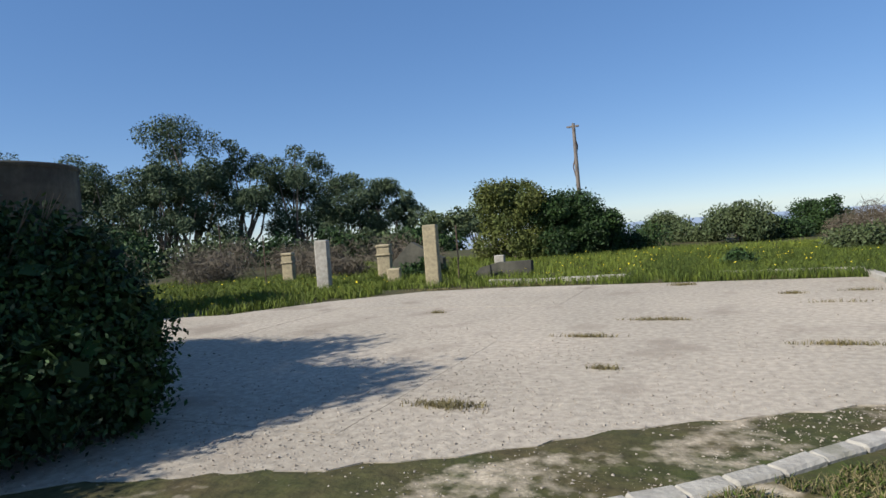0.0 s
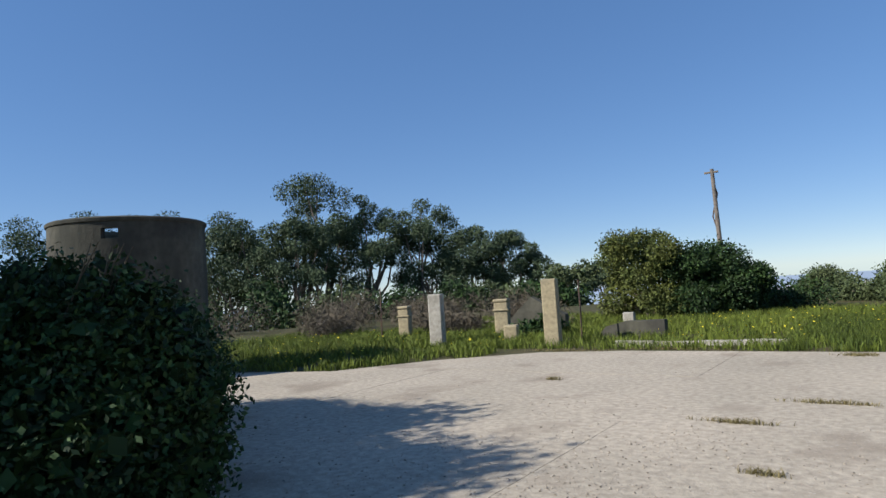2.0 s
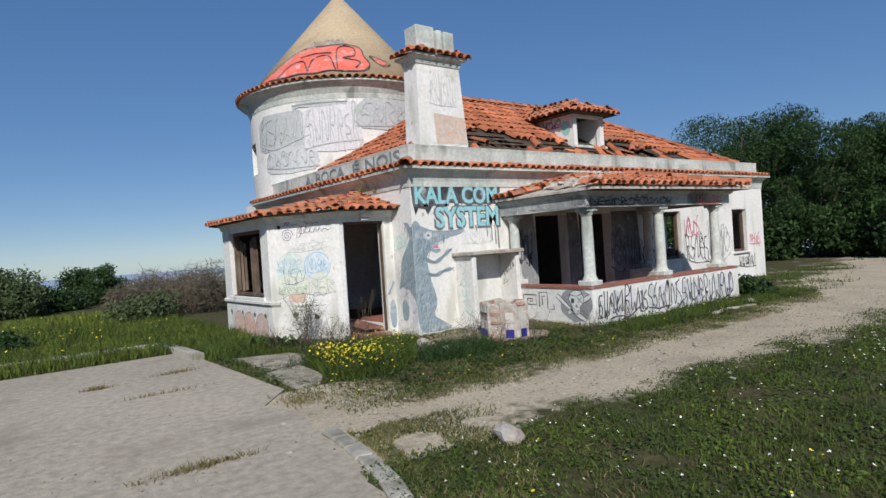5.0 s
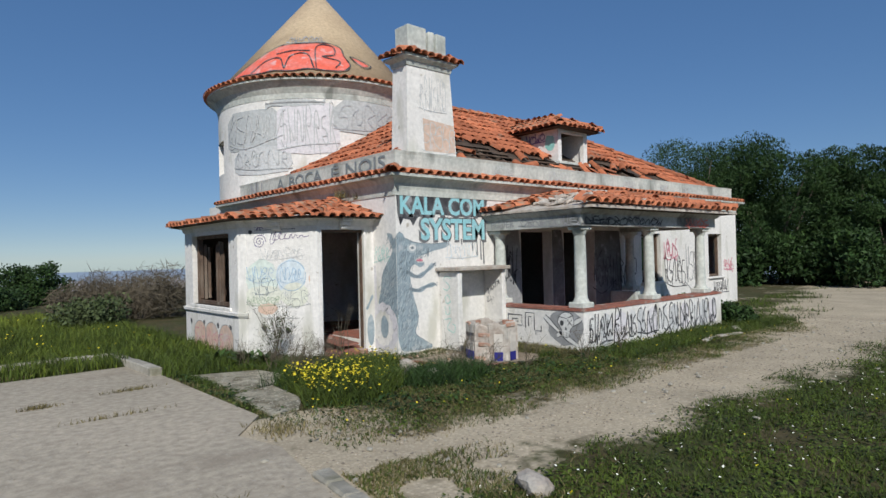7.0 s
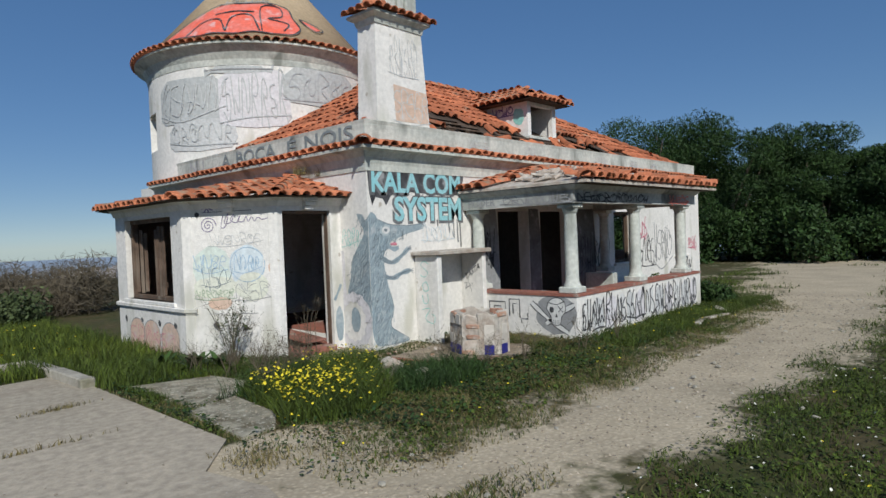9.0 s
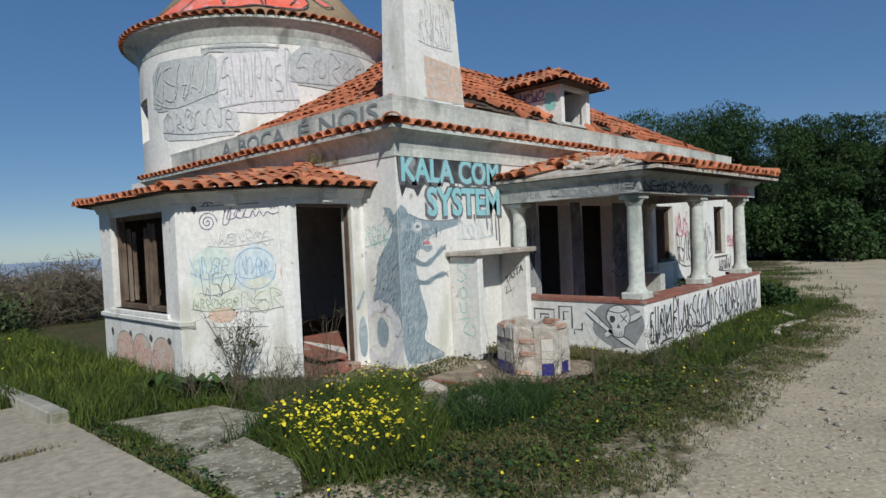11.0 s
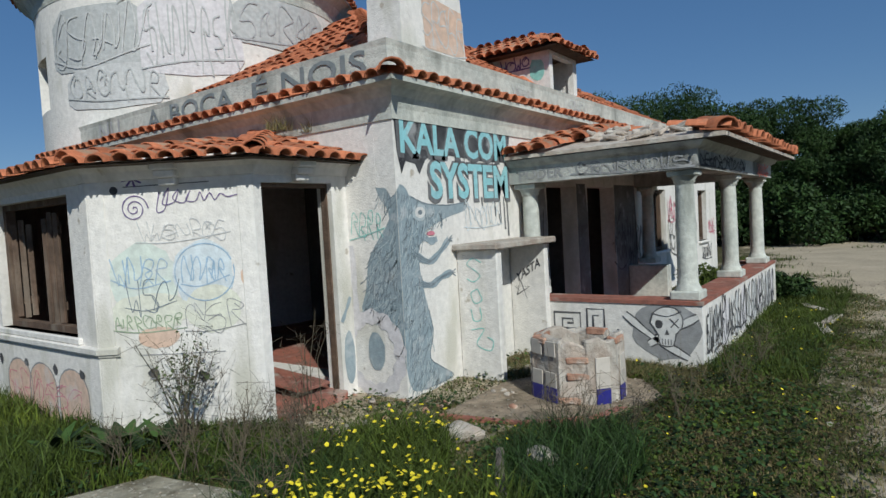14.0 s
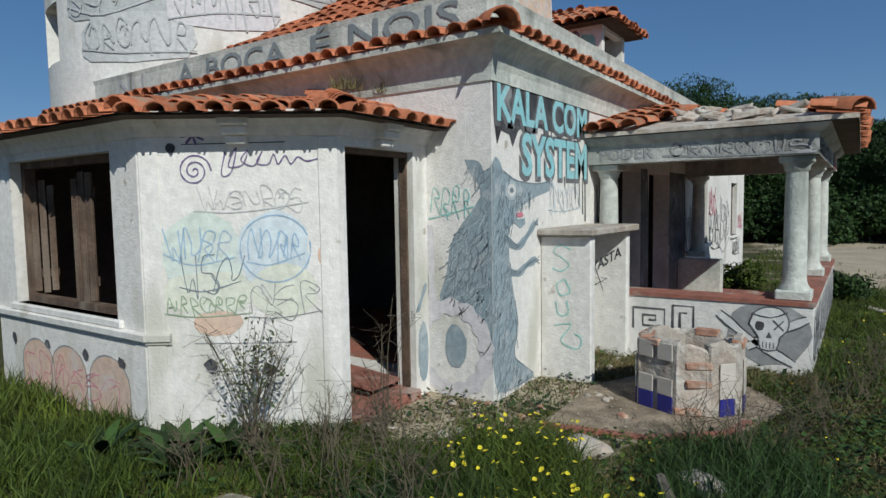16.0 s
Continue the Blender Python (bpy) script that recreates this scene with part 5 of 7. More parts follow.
# veranda paint: a skull and crossed bones in a dark disc, key pattern and big letters
sk = lambda u, z, off=0.0: v_side(u, z, off)
area(low_wall, sk, blob(1.76, 0.38, 0.36, 0.30, 22, 71, 0.05), "grey", 0.004, label="dark round patch behind a painted skull")
for ln in ([(1.33, 0.53), (1.62, 0.30), (1.98, 0.10)], [(1.58, 0.22), (1.85, 0.40), (2.08, 0.53)]):
    strokes(low_wall, ribbons(sk, [ln], 0.105, 0.005, 3), "black")
    strokes(low_wall, ribbons(sk, [ln], 0.07, 0.0062, 3), "white")
area(low_wall, sk, [(1.60, 0.45), (1.64, 0.56), (1.74, 0.62), (1.86, 0.61), (1.93, 0.52), (1.92, 0.41), (1.86, 0.34), (1.83, 0.22), (1.70, 0.22), (1.68, 0.33)], "white", 0.0075, label="white painted skull")
strokes(low_wall, ribbons(sk, [[(1.60, 0.45), (1.64, 0.56), (1.74, 0.62), (1.86, 0.61), (1.93, 0.52), (1.92, 0.41), (1.86, 0.34), (1.83, 0.22), (1.70, 0.22), (1.68, 0.33), (1.60, 0.45)], [(1.62, 0.55), (1.78, 0.52), (1.92, 0.58)], [(1.80, 0.50), (1.89, 0.41)], [(1.81, 0.41), (1.89, 0.50)]], 0.016, 0.009, 2), "black")
area(low_wall, sk, blob(1.69, 0.44, 0.045, 0.05, 10, 73, 0.1), "black", 0.0095)
area(low_wall, sk, [(1.745, 0.33), (1.77, 0.39), (1.795, 0.33)], "black", 0.0095)
strokes(low_wall, ribbons(sk, [[(u, 0.23), (u, 0.29)] for u in (1.72, 1.75, 1.78, 1.81)], 0.008, 0.0095, 1), "black")
strokes(low_wall, ribbons(sk, [[(0.50, 0.30), (0.50, 0.52), (0.82, 0.52), (0.82, 0.34), (0.60, 0.34), (0.60, 0.45), (0.73, 0.45), (0.73, 0.40), (0.66, 0.40)], [(0.90, 0.30), (0.90, 0.57), (1.10, 0.57), (1.10, 0.28)], [(0.97, 0.34), (0.97, 0.50), (1.04, 0.50)], [(1.13, 0.2), (1.13, 0.27), (1.25, 0.27), (1.25, 0.36)]], 0.026, 0.005, 1), "black", "black key pattern")
k = 0
u = 0.12
while u < 4.6:
    w = 0.26 + 0.16 * r_.random()
    area(low_wall, v_front, [(u, 0.06), (u + w * 0.4, 0.03), (u + w, 0.10), (u + w * 0.9, 0.52), (u + w * 0.5, 0.58), (u + 0.02, 0.48)], ("white", "lightgrey", "lilac")[k % 3], 0.0035 + 0.0006 * (k % 3))
    strokes(low_wall, scribble(v_front, u, 0.04, w, 0.56, 2, 80 + k, 0.034, 0.0065), "black", "thick black graffiti letters")
    u += w + 0.03
    k += 1
beam_s, beam_f = Flat((VX - 0.01, 0), (VX - 0.01, VY)), Flat((VX, VY - 0.01), (VXR, VY - 0.01))
strokes(veranda, lettering(beam_s, "PODER", 0.14, 0.70, 2.06, 2.18, 0.006, 0.02), "grey", "grey painted letters")
strokes(veranda, scribble(beam_s, 0.85, 2.04, 1.2, 0.15, 8, 93, 0.022), "grey")
strokes(veranda, scribble(beam_f, 0.1, 2.03, 2.4, 0.16, 12, 94, 0.026), "black")
strokes(veranda, scribble(beam_f, 3.4, 2.03, 0.9, 0.16, 5, 95, 0.022), "red")
for k, (u, w, z, h, c) in enumerate(((2.35, 0.55, 1.0, 0.8, "black"), (5.45, 0.8, 0.7, 0.9, "black"), (6.3, 0.9, 0.6, 1.0, "black"), (8.5, 0.7, 1.3, 0.6, "pink"), (8.5, 1.1, 0.6, 0.8, "black"), (9.6, 1.1, 0.6, 1.1, "grey"), (11.9, 0.6, 0.9, 0.4, "pink"), (11.2, 0.9, 0.3, 0.4, "black"))):
    strokes(wall_r, scribble(right, u, z, w, h, 5, 100 + k, 0.03), c, "scrawled spray tag")
# dark paint puts the veranda's shade into the wall colour
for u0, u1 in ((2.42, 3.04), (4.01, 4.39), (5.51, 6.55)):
    area(wall_r, right, [(u0, 0.14), (u1, 0.14), (u1, 1.6 - 0.2 * (u1 > 6)), (u1 - 0.06, 2.06), (u0, 2.06)], "soot" if u0 > 3 else "grey", 0.0028, 0, "dark paint standing for shade under the veranda")
stub_f, nook_f = Flat((0.90, -0.002), (0.90, -0.49)), Flat((2.0, -0.002), (2.0, -0.46))
strokes(wash, ribbons(stub_f, [[(0.30, 1.20), (0.20, 1.24), (0.13, 1.18), (0.22, 1.12), (0.28, 1.06), (0.20, 1.0), (0.12, 1.03)], [(0.24, 0.93), (0.16, 0.88), (0.20, 0.78), (0.29, 0.82), (0.24, 0.93)], [(0.15, 0.72), (0.18, 0.60), (0.27, 0.62), (0.26, 0.74)], [(0.14, 0.5), (0.30, 0.52), (0.2, 0.36), (0.36, 0.30), (0.40, 0.40), (0.33, 0.44)]], 0.012, 0.004, 4), "aqua", "blue-green scrawled letters")
strokes(wash, lettering(nook_f, "YASTA", 0.08, 0.40, 0.86, 0.97, 0.004, 0.02, 1.0, 0.20), "black", "black painted word")
strokes(wash, ribbons(nook_f, [[(0.08, 0.72), (0.13, 0.90), (0.21, 0.68), (0.06, 0.82), (0.25, 0.82), (0.08, 0.72)]], 0.014, 0.004, 1), "black", "black star")
area(dormer, lambda u, z, off=0.0: Vector((DX0 - off, 2.4 - u, z)), blob(0.95, 4.25, 0.16, 0.20, 12, 5, 0.1), "aqua", 0.004)
strokes(dormer, scribble(lambda u, z, off=0.0: Vector((DX0 - off, 2.4 - u, z)), 0.2, 4.3, 0.6, 0.25, 4, 6, 0.03), "violet")

# ---------------------------------------------------------------- things round the house
def in_turn(a, x, y, z=0.0):
    return Matrix.Translation((x, y, z)) @ Matrix.Rotation(radians(a), 4, "Z")


planter = thing("planter", "broken eight-sided planter with blue skirting tiles on a concrete pad", "planter", at=(0.80, -1.36, 0.0))
OCT = [(0.57, -1.00), (0.435, -1.33), (0.507, -1.564), (0.708, -1.745), (0.95, -1.73), (1.11, -1.54), (1.12, -1.22), (0.86, -0.99)]


def planter_bits():
    H = 0.56
    pts = [Vector((x - 0.80, y + 1.36, 0)) for x, y in OCT]
    tl = bmesh.new()
    box(tl, (-0.066, -0.006, 0), (0.066, 0.006, 0.132), None, 0.003)
    blue, white = mesh_of("skirting_tile", tl.copy(), M["blue_tile"]), mesh_of("wall_tile", tl, M["white_tile"])
    bb = bmesh.new()
    box(bb, (-0.095, -0.045, 0), (0.095, 0.045, 0.062), None, 0.010, 0.006)
    br = mesh_of("brick", bb, M["brick"])
    for k, p in enumerate(pts):
        q = pts[(k + 1) % 8]
        d = q - p
        m4 = Matrix.Translation(p) @ Matrix.Rotation(math.atan2(d.y, d.x), 4, "Z")
        bm = bmesh.new()
        box(bm, (-0.012, 0.0, 0), (d.length + 0.012, 0.075, H - (0.05 if k in (1, 4) else 0.0)), None, 0.012, 0.005)
        bmesh.ops.subdivide_edges(bm, edges=[e for e in bm.edges if e.calc_length() > 0.15], cuts=6, use_grid_fill=True)
        for v in bm.verts:
            c = m4 @ v.co
            v.co += v.normal * 0.009 * noise.noise(c * 14)
            if v.co.z > H - 0.12:
                v.co.z += 0.06 * noise.noise(c * 8)
        bmesh.ops.transform(bm, matrix=m4, verts=bm.verts)
        part("wall", bm, M["stone"], planter, "crumbling plastered brick side")
        n = int(d.length / 0.137)
        for j in range(4):
            for i_ in range(n):
                if k == 1 or (j and rng.random() < (0.25, 0.35, 0.55)[j - 1]):
                    continue
                o = new("tile", blue if j == 0 else white)
                o.parent = planter
                o.matrix_basis = m4 @ Matrix.Translation(((i_ + 0.5) * d.length / n, -0.012 + 0.004 * rng.random(), 0.006 + 0.135 * j)) @ Matrix.Rotation(rng.normal(0, 0.015), 4, "Y")
        for j in range(6 if k == 1 else 1):
            if (k == 1 and j in (1, 2, 4)) or k in (2, 4, 6):
                continue
            o = new("brick", br)
            o.parent = planter
            o.matrix_basis = m4 @ Matrix.Translation((d.length * (0.35 + 0.3 * (j % 2)), 0.032, 0.07 * j + 0.01 if k == 1 else H - 0.055)) @ Matrix.Rotation(rng.normal(0, 0.08), 4, "Z")
    bm = bmesh.new()
    bm.faces.new([bm.verts.new((p.x * 0.85, p.y * 0.85, 0.34 + 0.02 * (i_ % 2))) for i_, p in enumerate(pts)])
    part("soil", bm, M["bark"], planter)


planter_bits()
pad = thing("pad", "cracked concrete pad with a red edge", "slab")
part("slab", slab_piece(PAD, 0.006, 0.12), M["pad_earth"], pad)
part("edge", slab_piece([(-0.28, -0.56), (-0.15, -1.27), (0.24, -1.76), (0.6, -1.86), (0.58, -1.78), (0.26, -1.69), (-0.09, -1.24), (-0.22, -0.55)], 0.012, 0.12), M["redtile"], pad)


def rubble(name, x, y, s, label, m="stone", seed=0, z=0.0):
    bm = bmesh.new()
    bmesh.ops.create_icosphere(bm, subdivisions=2, radius=s)
    for v in bm.verts:
        v.co = Vector((v.co.x * 1.3, v.co.y * 0.9, v.co.z * 0.7))
        v.co *= 1 + 0.35 * noise.noise(v.co / s * 1.2 + Vector((seed, 0, 0)))
        v.co.z = max(v.co.z, -s * 0.35)
    bmesh.ops.rotate(bm, verts=bm.verts, matrix=Matrix.Rotation(seed, 3, "Z"))
    ob = part(name, bm, M[m])
    ob.location = (x, y, z + s * 0.32)
    return tagged(ob, label, "stone", "loose rubble")


rubble("stone", -2.82, -5.24, 0.125, "pale pinkish stone lying on the lawn", seed=1.3)
rubble("stone", -0.62, -1.02, 0.13, "white lump of broken plaster in the weeds", seed=2.1)
rubble("stone", -0.75, -1.75, 0.11, "white lump of broken plaster in the weeds", seed=4.2)
for k in range(70):
    x, y = rng.uniform(-0.9, 2.1), rng.uniform(-1.1, 0.6)
    if (x > -0.02 and y > -0.06) or (0.3 < x < 1.1 and y < -0.85) or 0.85 < x < 1.05:
        continue
    rubble("stone", x, y, rng.uniform(0.015, 0.045), "small piece of broken brick and plaster", ("stone", "brick")[k % 2], k)
for k in range(120):
    x = rng.uniform(-4.2, 10)
    rubble("stone", x, path_mid(x) + rng.normal(0, 0.7), rng.uniform(0.012, 0.03), "pebble on the dirt track", "kerb", k)
bm = bmesh.new()
limb(bm, [(-1.55, -1.95, 0.04), (-1.30, -1.76, 0.09), (-1.02, -1.60, 0.15)], 0.04, 0.028)
tagged(part("log", bm, M["pole"]), "weathered grey branch lying in the weeds", "branch")
for k, (x, y, a) in enumerate(((4.6, -2.95, 12), (5.3, -3.0, -8), (6.3, -2.7, 30))):
    bm = bmesh.new()
    box(bm, (-0.35, -0.06, 0.0), (0.35, 0.06, 0.03), in_turn(a, x, y, 0.012), 0.004, 0.01)
    tagged(part("board", bm, M["stone"]), "broken grey board lying beside the track", "board", "boards")

# gate posts and ruined wall beyond the forecourt
def post(name, x, y, w, h, m, label, cap=0.0, turn=30):
    ob = thing(name, label, "post", "old gate posts", at=(x, y, 0))
    bm = bmesh.new()
    box(bm, (-w / 2, -w / 2, -0.3), (w / 2, w / 2, h), Matrix.Rotation(radians(turn), 4, "Z"), 0.025, 0.01)
    part("shaft", bm, M[m], ob)
    if cap:
        bm = bmesh.new()
        box(bm, (-w / 2 - cap, -w / 2 - cap, h - 0.26), (w / 2 + cap, w / 2 + cap, h - 0.20), Matrix.Rotation(radians(turn), 4, "Z"), 0.015)
        box(bm, (-w / 2 - cap / 2, -w / 2 - cap / 2, h), (w / 2 + cap / 2, w / 2 + cap / 2, h + 0.10), Matrix.Rotation(radians(turn), 4, "Z"), 0.03)
        part("cap", bm, M[m], ob)
    return ob


post("post", -16.12, 2.63, 0.36, 1.42, "kerb", "pale square concrete post in long grass", 0, 20)
post("post", -13.02, 3.23, 0.36, 1.62, "ochre", "lichen-stained square concrete post", 0, 15)
post("post", -15.9, 5.6, 0.42, 1.02, "ochre", "short ochre gate post with a moulded cap", 0.04, 20)
post("post", -19.45, 5.2, 0.36, 0.95, "ochre", "short ochre gate post with a moulded cap", 0.03, 20)
post("post", -14.6, 3.9, 0.36, 0.45, "ochre", "broken stump of an ochre post", 0, 20)
post("post", -13.3, 3.9, 0.28, 0.34, "kerb", "broken stump of a concrete post", 0, 10)
post("post", -13.19, 8.9, 0.34, 0.40, "kerb", "small white block on the grass", 0, 10)
for k, (x, y, h) in enumerate(((-19.7, 4.3, 1.7), (-24.3, 7.0, 2.3), (-12.7, 4.15, 1.55))):
    bm = bmesh.new()
    limb(bm, [(x, y, -0.1), (x + 0.02, y, h * 0.5), (x, y + 0.03, h)], 0.022, 0.018, 6)
    tagged(part("fence_rod", bm, M["iron"]), "thin rusty iron fence rod", "rod", "fence rods")
bm = bmesh.new()
f = bm.faces.new([bm.verts.new(v) for v in ((-12.75, 5.0, -0.1), (-10.9, 5.1, -0.1), (-10.9, 5.1, 0.42), (-11.9, 5.05, 0.40), (-12.4, 5.02, 0.28))])
ex = bmesh.ops.extrude_face_region(bm, geom=[f])
for g_ in ex["geom"]:
    if isinstance(g_, bmesh.types.BMVert):
        g_.co.y += 0.25
bmesh.ops.recalc_face_normals(bm, faces=bm.faces)
tagged(part("wall_stub", bm, M["cover"]), "dark broken stub of a garden wall", "wall")
bm = bmesh.new()
f = bm.faces.new([bm.verts.new(v) for v in ((-17.0, 6.9, -0.1), (-14.6, 7.2, -0.1), (-14.6, 7.2, 0.5), (-15.1, 7.1, 0.75), (-15.7, 7.05, 1.1), (-16.3, 7.0, 0.55))])
ex = bmesh.ops.extrude_face_region(bm, geom=[f])
for g_ in ex["geom"]:
    if isinstance(g_, bmesh.types.BMVert):
        g_.co.y += 0.25
bmesh.ops.recalc_face_normals(bm, faces=bm.faces)
tagged(part("gable_ruin", bm, M["cover"]), "grey ruined gable wall among weeds", "wall")

# utility pole
up = thing("utility_pole", "tall weathered wooden utility pole with fittings", "pole", at=(-12.9, 20.5, 0))
bm = bmesh.new()
limb(bm, [(0, 0, -1.5), (0.06, 0, 3), (0.0, 0, 6.35)], 0.12, 0.085, 10)
part("shaft", bm, M["pole"], up)
for z0, z1, dx in ((4.6, 5.7, 0.14), (3.4, 4.8, -0.15)):
    bm = bmesh.new()
    limb(bm, [(0.02, 0, z0), (dx, 0.05, (z0 + z1) / 2), (0.02, 0, z1)], 0.035, 0.035, 6)
    part("cable_loop", bm, M["iron"], up)
bm = bmesh.new()
box(bm, (-0.35, -0.05, 6.15), (0.28, 0.05, 6.24), None, 0.01)
part("crossarm", bm, M["pole"], up)

# round water tank behind the near shrub
tank = thing("water_tank", "dark round concrete water tank streaked with damp", "tank", at=(-19.7, -3.7, 0))
tk = Round((0, 0), 1.57, 0, 1.57, 1)
part("wall", panel(tk, -math.pi, math.pi - 1e-4, -0.2, 3.36, 0.2, [(2.35, 2.55, 2.98, 3.20)], 64), M["cover"], tank)
part("rim", sweep([(math.cos(a) * 1.57, math.sin(a) * 1.57) for a in np.linspace(0, 6.2832, 49)[:-1]], [(-0.22, 3.34), (0.03, 3.34), (0.04, 3.40), (0.0, 3.43), (-0.22, 3.43)], True), M["cover"], tank)


def gravel(n, place, lo, hi, m, name, label, seed):
    """Loose angular pebbles lying on the ground."""
    r = np.random.default_rng(seed)
    base = np.array([(1, 0, 0.2), (-0.5, 0.85, 0.2), (-0.5, -0.85, 0.2), (0.1, 0.1, 0.75), (0, 0, -0.3)])
    tri = np.array([(0, 1, 3), (1, 2, 3), (2, 0, 3), (1, 0, 4), (2, 1, 4), (0, 2, 4)])
    vs, fs = [], []
    for k in range(n):
        x, y, z = place(r)
        a, s = r.uniform(0, 6.28), lo + (hi - lo) * r.random() ** 3
        c, q = math.cos(a), math.sin(a)
        p = base * r.uniform(0.6, 1.3, (5, 3)) * s
        vs.append(np.stack([p[:, 0] * c - p[:, 1] * q + x, p[:, 0] * q + p[:, 1] * c + y, p[:, 2] + z], 1))
        fs.append(tri + 5 * k)
    return tagged(soup(name, np.concatenate(vs), np.concatenate(fs), M[m]), label, "gravel", kind="stuff")


M["pebble"] = mat("pebbles", (0.40, 0.35, 0.28), (0.24, 0.205, 0.16), 8, 0.95, 0.0, 30, fine=0.1, island=0.4)


def on_court(r):
    while True:
        x, y = r.normal(-8.6, 2.6), r.normal(-7.0, 2.4)
        if in_court(x, y) and noise.noise((x * 0.8, y * 0.8, 6)) + 0.10 * (-5.5 - y) > r.uniform(-0.5, 0.5):
            return x, y, 0.008


def on_track(r):
    x = r.uniform(-4.4, 10)
    y = path_mid(x) + r.normal(0, 0.55) * path_half(x)
    return x, y, land(x, y)


def by_kerb(r):
    k, t, f = r.integers(4, len(KERB) - 1), r.random(), r.random()
    a, b = np.array(KERB[k]) * f + np.array(KERB[k + 1]) * (1 - f), np.array(INNER[k]) * f + np.array(INNER[k + 1]) * (1 - f)
    return a[0] * t + b[0] * (1 - t), a[1] * t + b[1] * (1 - t), 0.0


gravel(9000, on_court, 0.003, 0.016, "pebble", "forecourt_gravel", "loose gravel on the worn concrete", 1)
gravel(7000, on_track, 0.004, 0.022, "pebble", "track_gravel", "loose pebbles on the dirt track", 2)
def on_slabs(r):
    while True:
        x, y = r.uniform(-3.2, 1.5), r.uniform(-2.2, 0.9)
        if any(inside(q, x, y) for q in (*SLABS, PAD)):
            return x, y, 0.014


gravel(1800, on_slabs, 0.003, 0.016, "pebble", "slab_gravel", "grit and crumbs on the broken slabs", 4)
gravel(3200, by_kerb, 0.003, 0.016, "pebble", "kerb_gravel", "loose gravel along the kerb", 3)

# ---------------------------------------------------------------- trees and shrubs
def tree(name, x, y, ztop, width, leaf, n, size, label, category, seed, stems=1, bare=0.45, puffs=14, group="", slim=0.4, flat=0.75, puff=0.2, droop=0.2, stray=0.10):
    """A tree with bent, forking stems and a crown of many leaves gathered in uneven puffs."""
    r = np.random.default_rng(seed)
    base = land(x, y)
    h = ztop - base
    ob = thing(name, label, category, group, at=(x, y, base))
    cs, rs = [], []
    for k in range(puffs):
        a, q = r.uniform(0, 6.28), math.sqrt(r.uniform(0.02, 1))
        top = 1 - 0.30 * q * q
        z = h * (bare + (top - bare) * r.uniform(0.15, 1.0) ** 0.7)
        pr = width * puff * r.uniform(0.7, 1.3)
        cs.append((math.cos(a) * q * width * 0.5, math.sin(a) * q * width * 0.5, min(z, h - pr * flat * 0.8)))
        rs.append((pr, pr, pr * flat))
    bm = bmesh.new()
    for s in range(stems):
        a = r.uniform(0, 6.28)
        foot = Vector((math.cos(a), math.sin(a), 0)) * width * 0.08 * (stems > 1)
        lean = Vector((math.cos(a), math.sin(a), 0)) * width * 0.16 * r.uniform(0.3, 1.2)
        fork = foot + lean * 0.5 + Vector((0, 0, h * bare * r.uniform(0.7, 1.0)))
        r0 = 0.022 * h + 0.02
        limb(bm, [foot + Vector((0, 0, -0.4)), foot * 0.9 + lean * 0.2 + Vector((0, 0, h * bare * 0.4)), fork], r0, r0 * 0.65)
        for c in [cs[i] for i in r.choice(len(cs), min(len(cs), 5), replace=False)]:
            c = Vector(c)
            limb(bm, [fork, fork.lerp(c, 0.5) + Vector((0, 0, -0.05 * h)) + Vector(r.normal(0, 0.03 * h, 3)), c], r0 * 0.5, r0 * 0.12, 5)
    part("trunk", bm, M["bark"], ob)
    vs, fs = leaves(cs, rs, n, size, seed + 1, shell=0.35, droop=droop, slim=slim, stray=stray)
    soup("crown", vs, fs, M[leaf], ob)
    return ob


def shrub(x, y, w, h, leaf, n, size, label, seed, name="shrub", puffs=12, group="shrubs", slim=0.5, stretch=1.0):
    """A shrub that is leafy down to the ground, with a lumpy outline."""
    r = np.random.default_rng(seed)
    base = land(x, y)
    ob = thing(name, label, "shrub", group, at=(x, y, base))
    cs, rs = [], []
    for k in range(puffs):
        a, q = r.uniform(0, 6.28), math.sqrt(r.uniform(0, 1)) * 0.62
        pr = w * r.uniform(0.16, 0.30)
        z = r.uniform(0.12, 1.0) * (h - pr * 0.7) * (1 - 0.35 * q)
        cs.append((math.cos(a) * q * w * 0.5 * 1.3 * stretch, math.sin(a) * q * w * 0.5 * 1.3, max(z, pr * 0.5)))
        rs.append((pr, pr, pr * 0.85))
    bm = bmesh.new()
    for c in cs[::2]:
        limb(bm, [(0, 0, -0.2), (c[0] * 0.35, c[1] * 0.35, c[2] * 0.5), c], 0.03 + 0.006 * h, 0.008, 5)
    part("stems", bm, M["bark"], ob)
    vs, fs = leaves(cs, rs, n, size, seed + 1, shell=0.3, slim=slim)
    vs[:, 2] = np.maximum(vs[:, 2], -0.05)
    soup("crown", vs, fs, M[leaf], ob)
    return ob


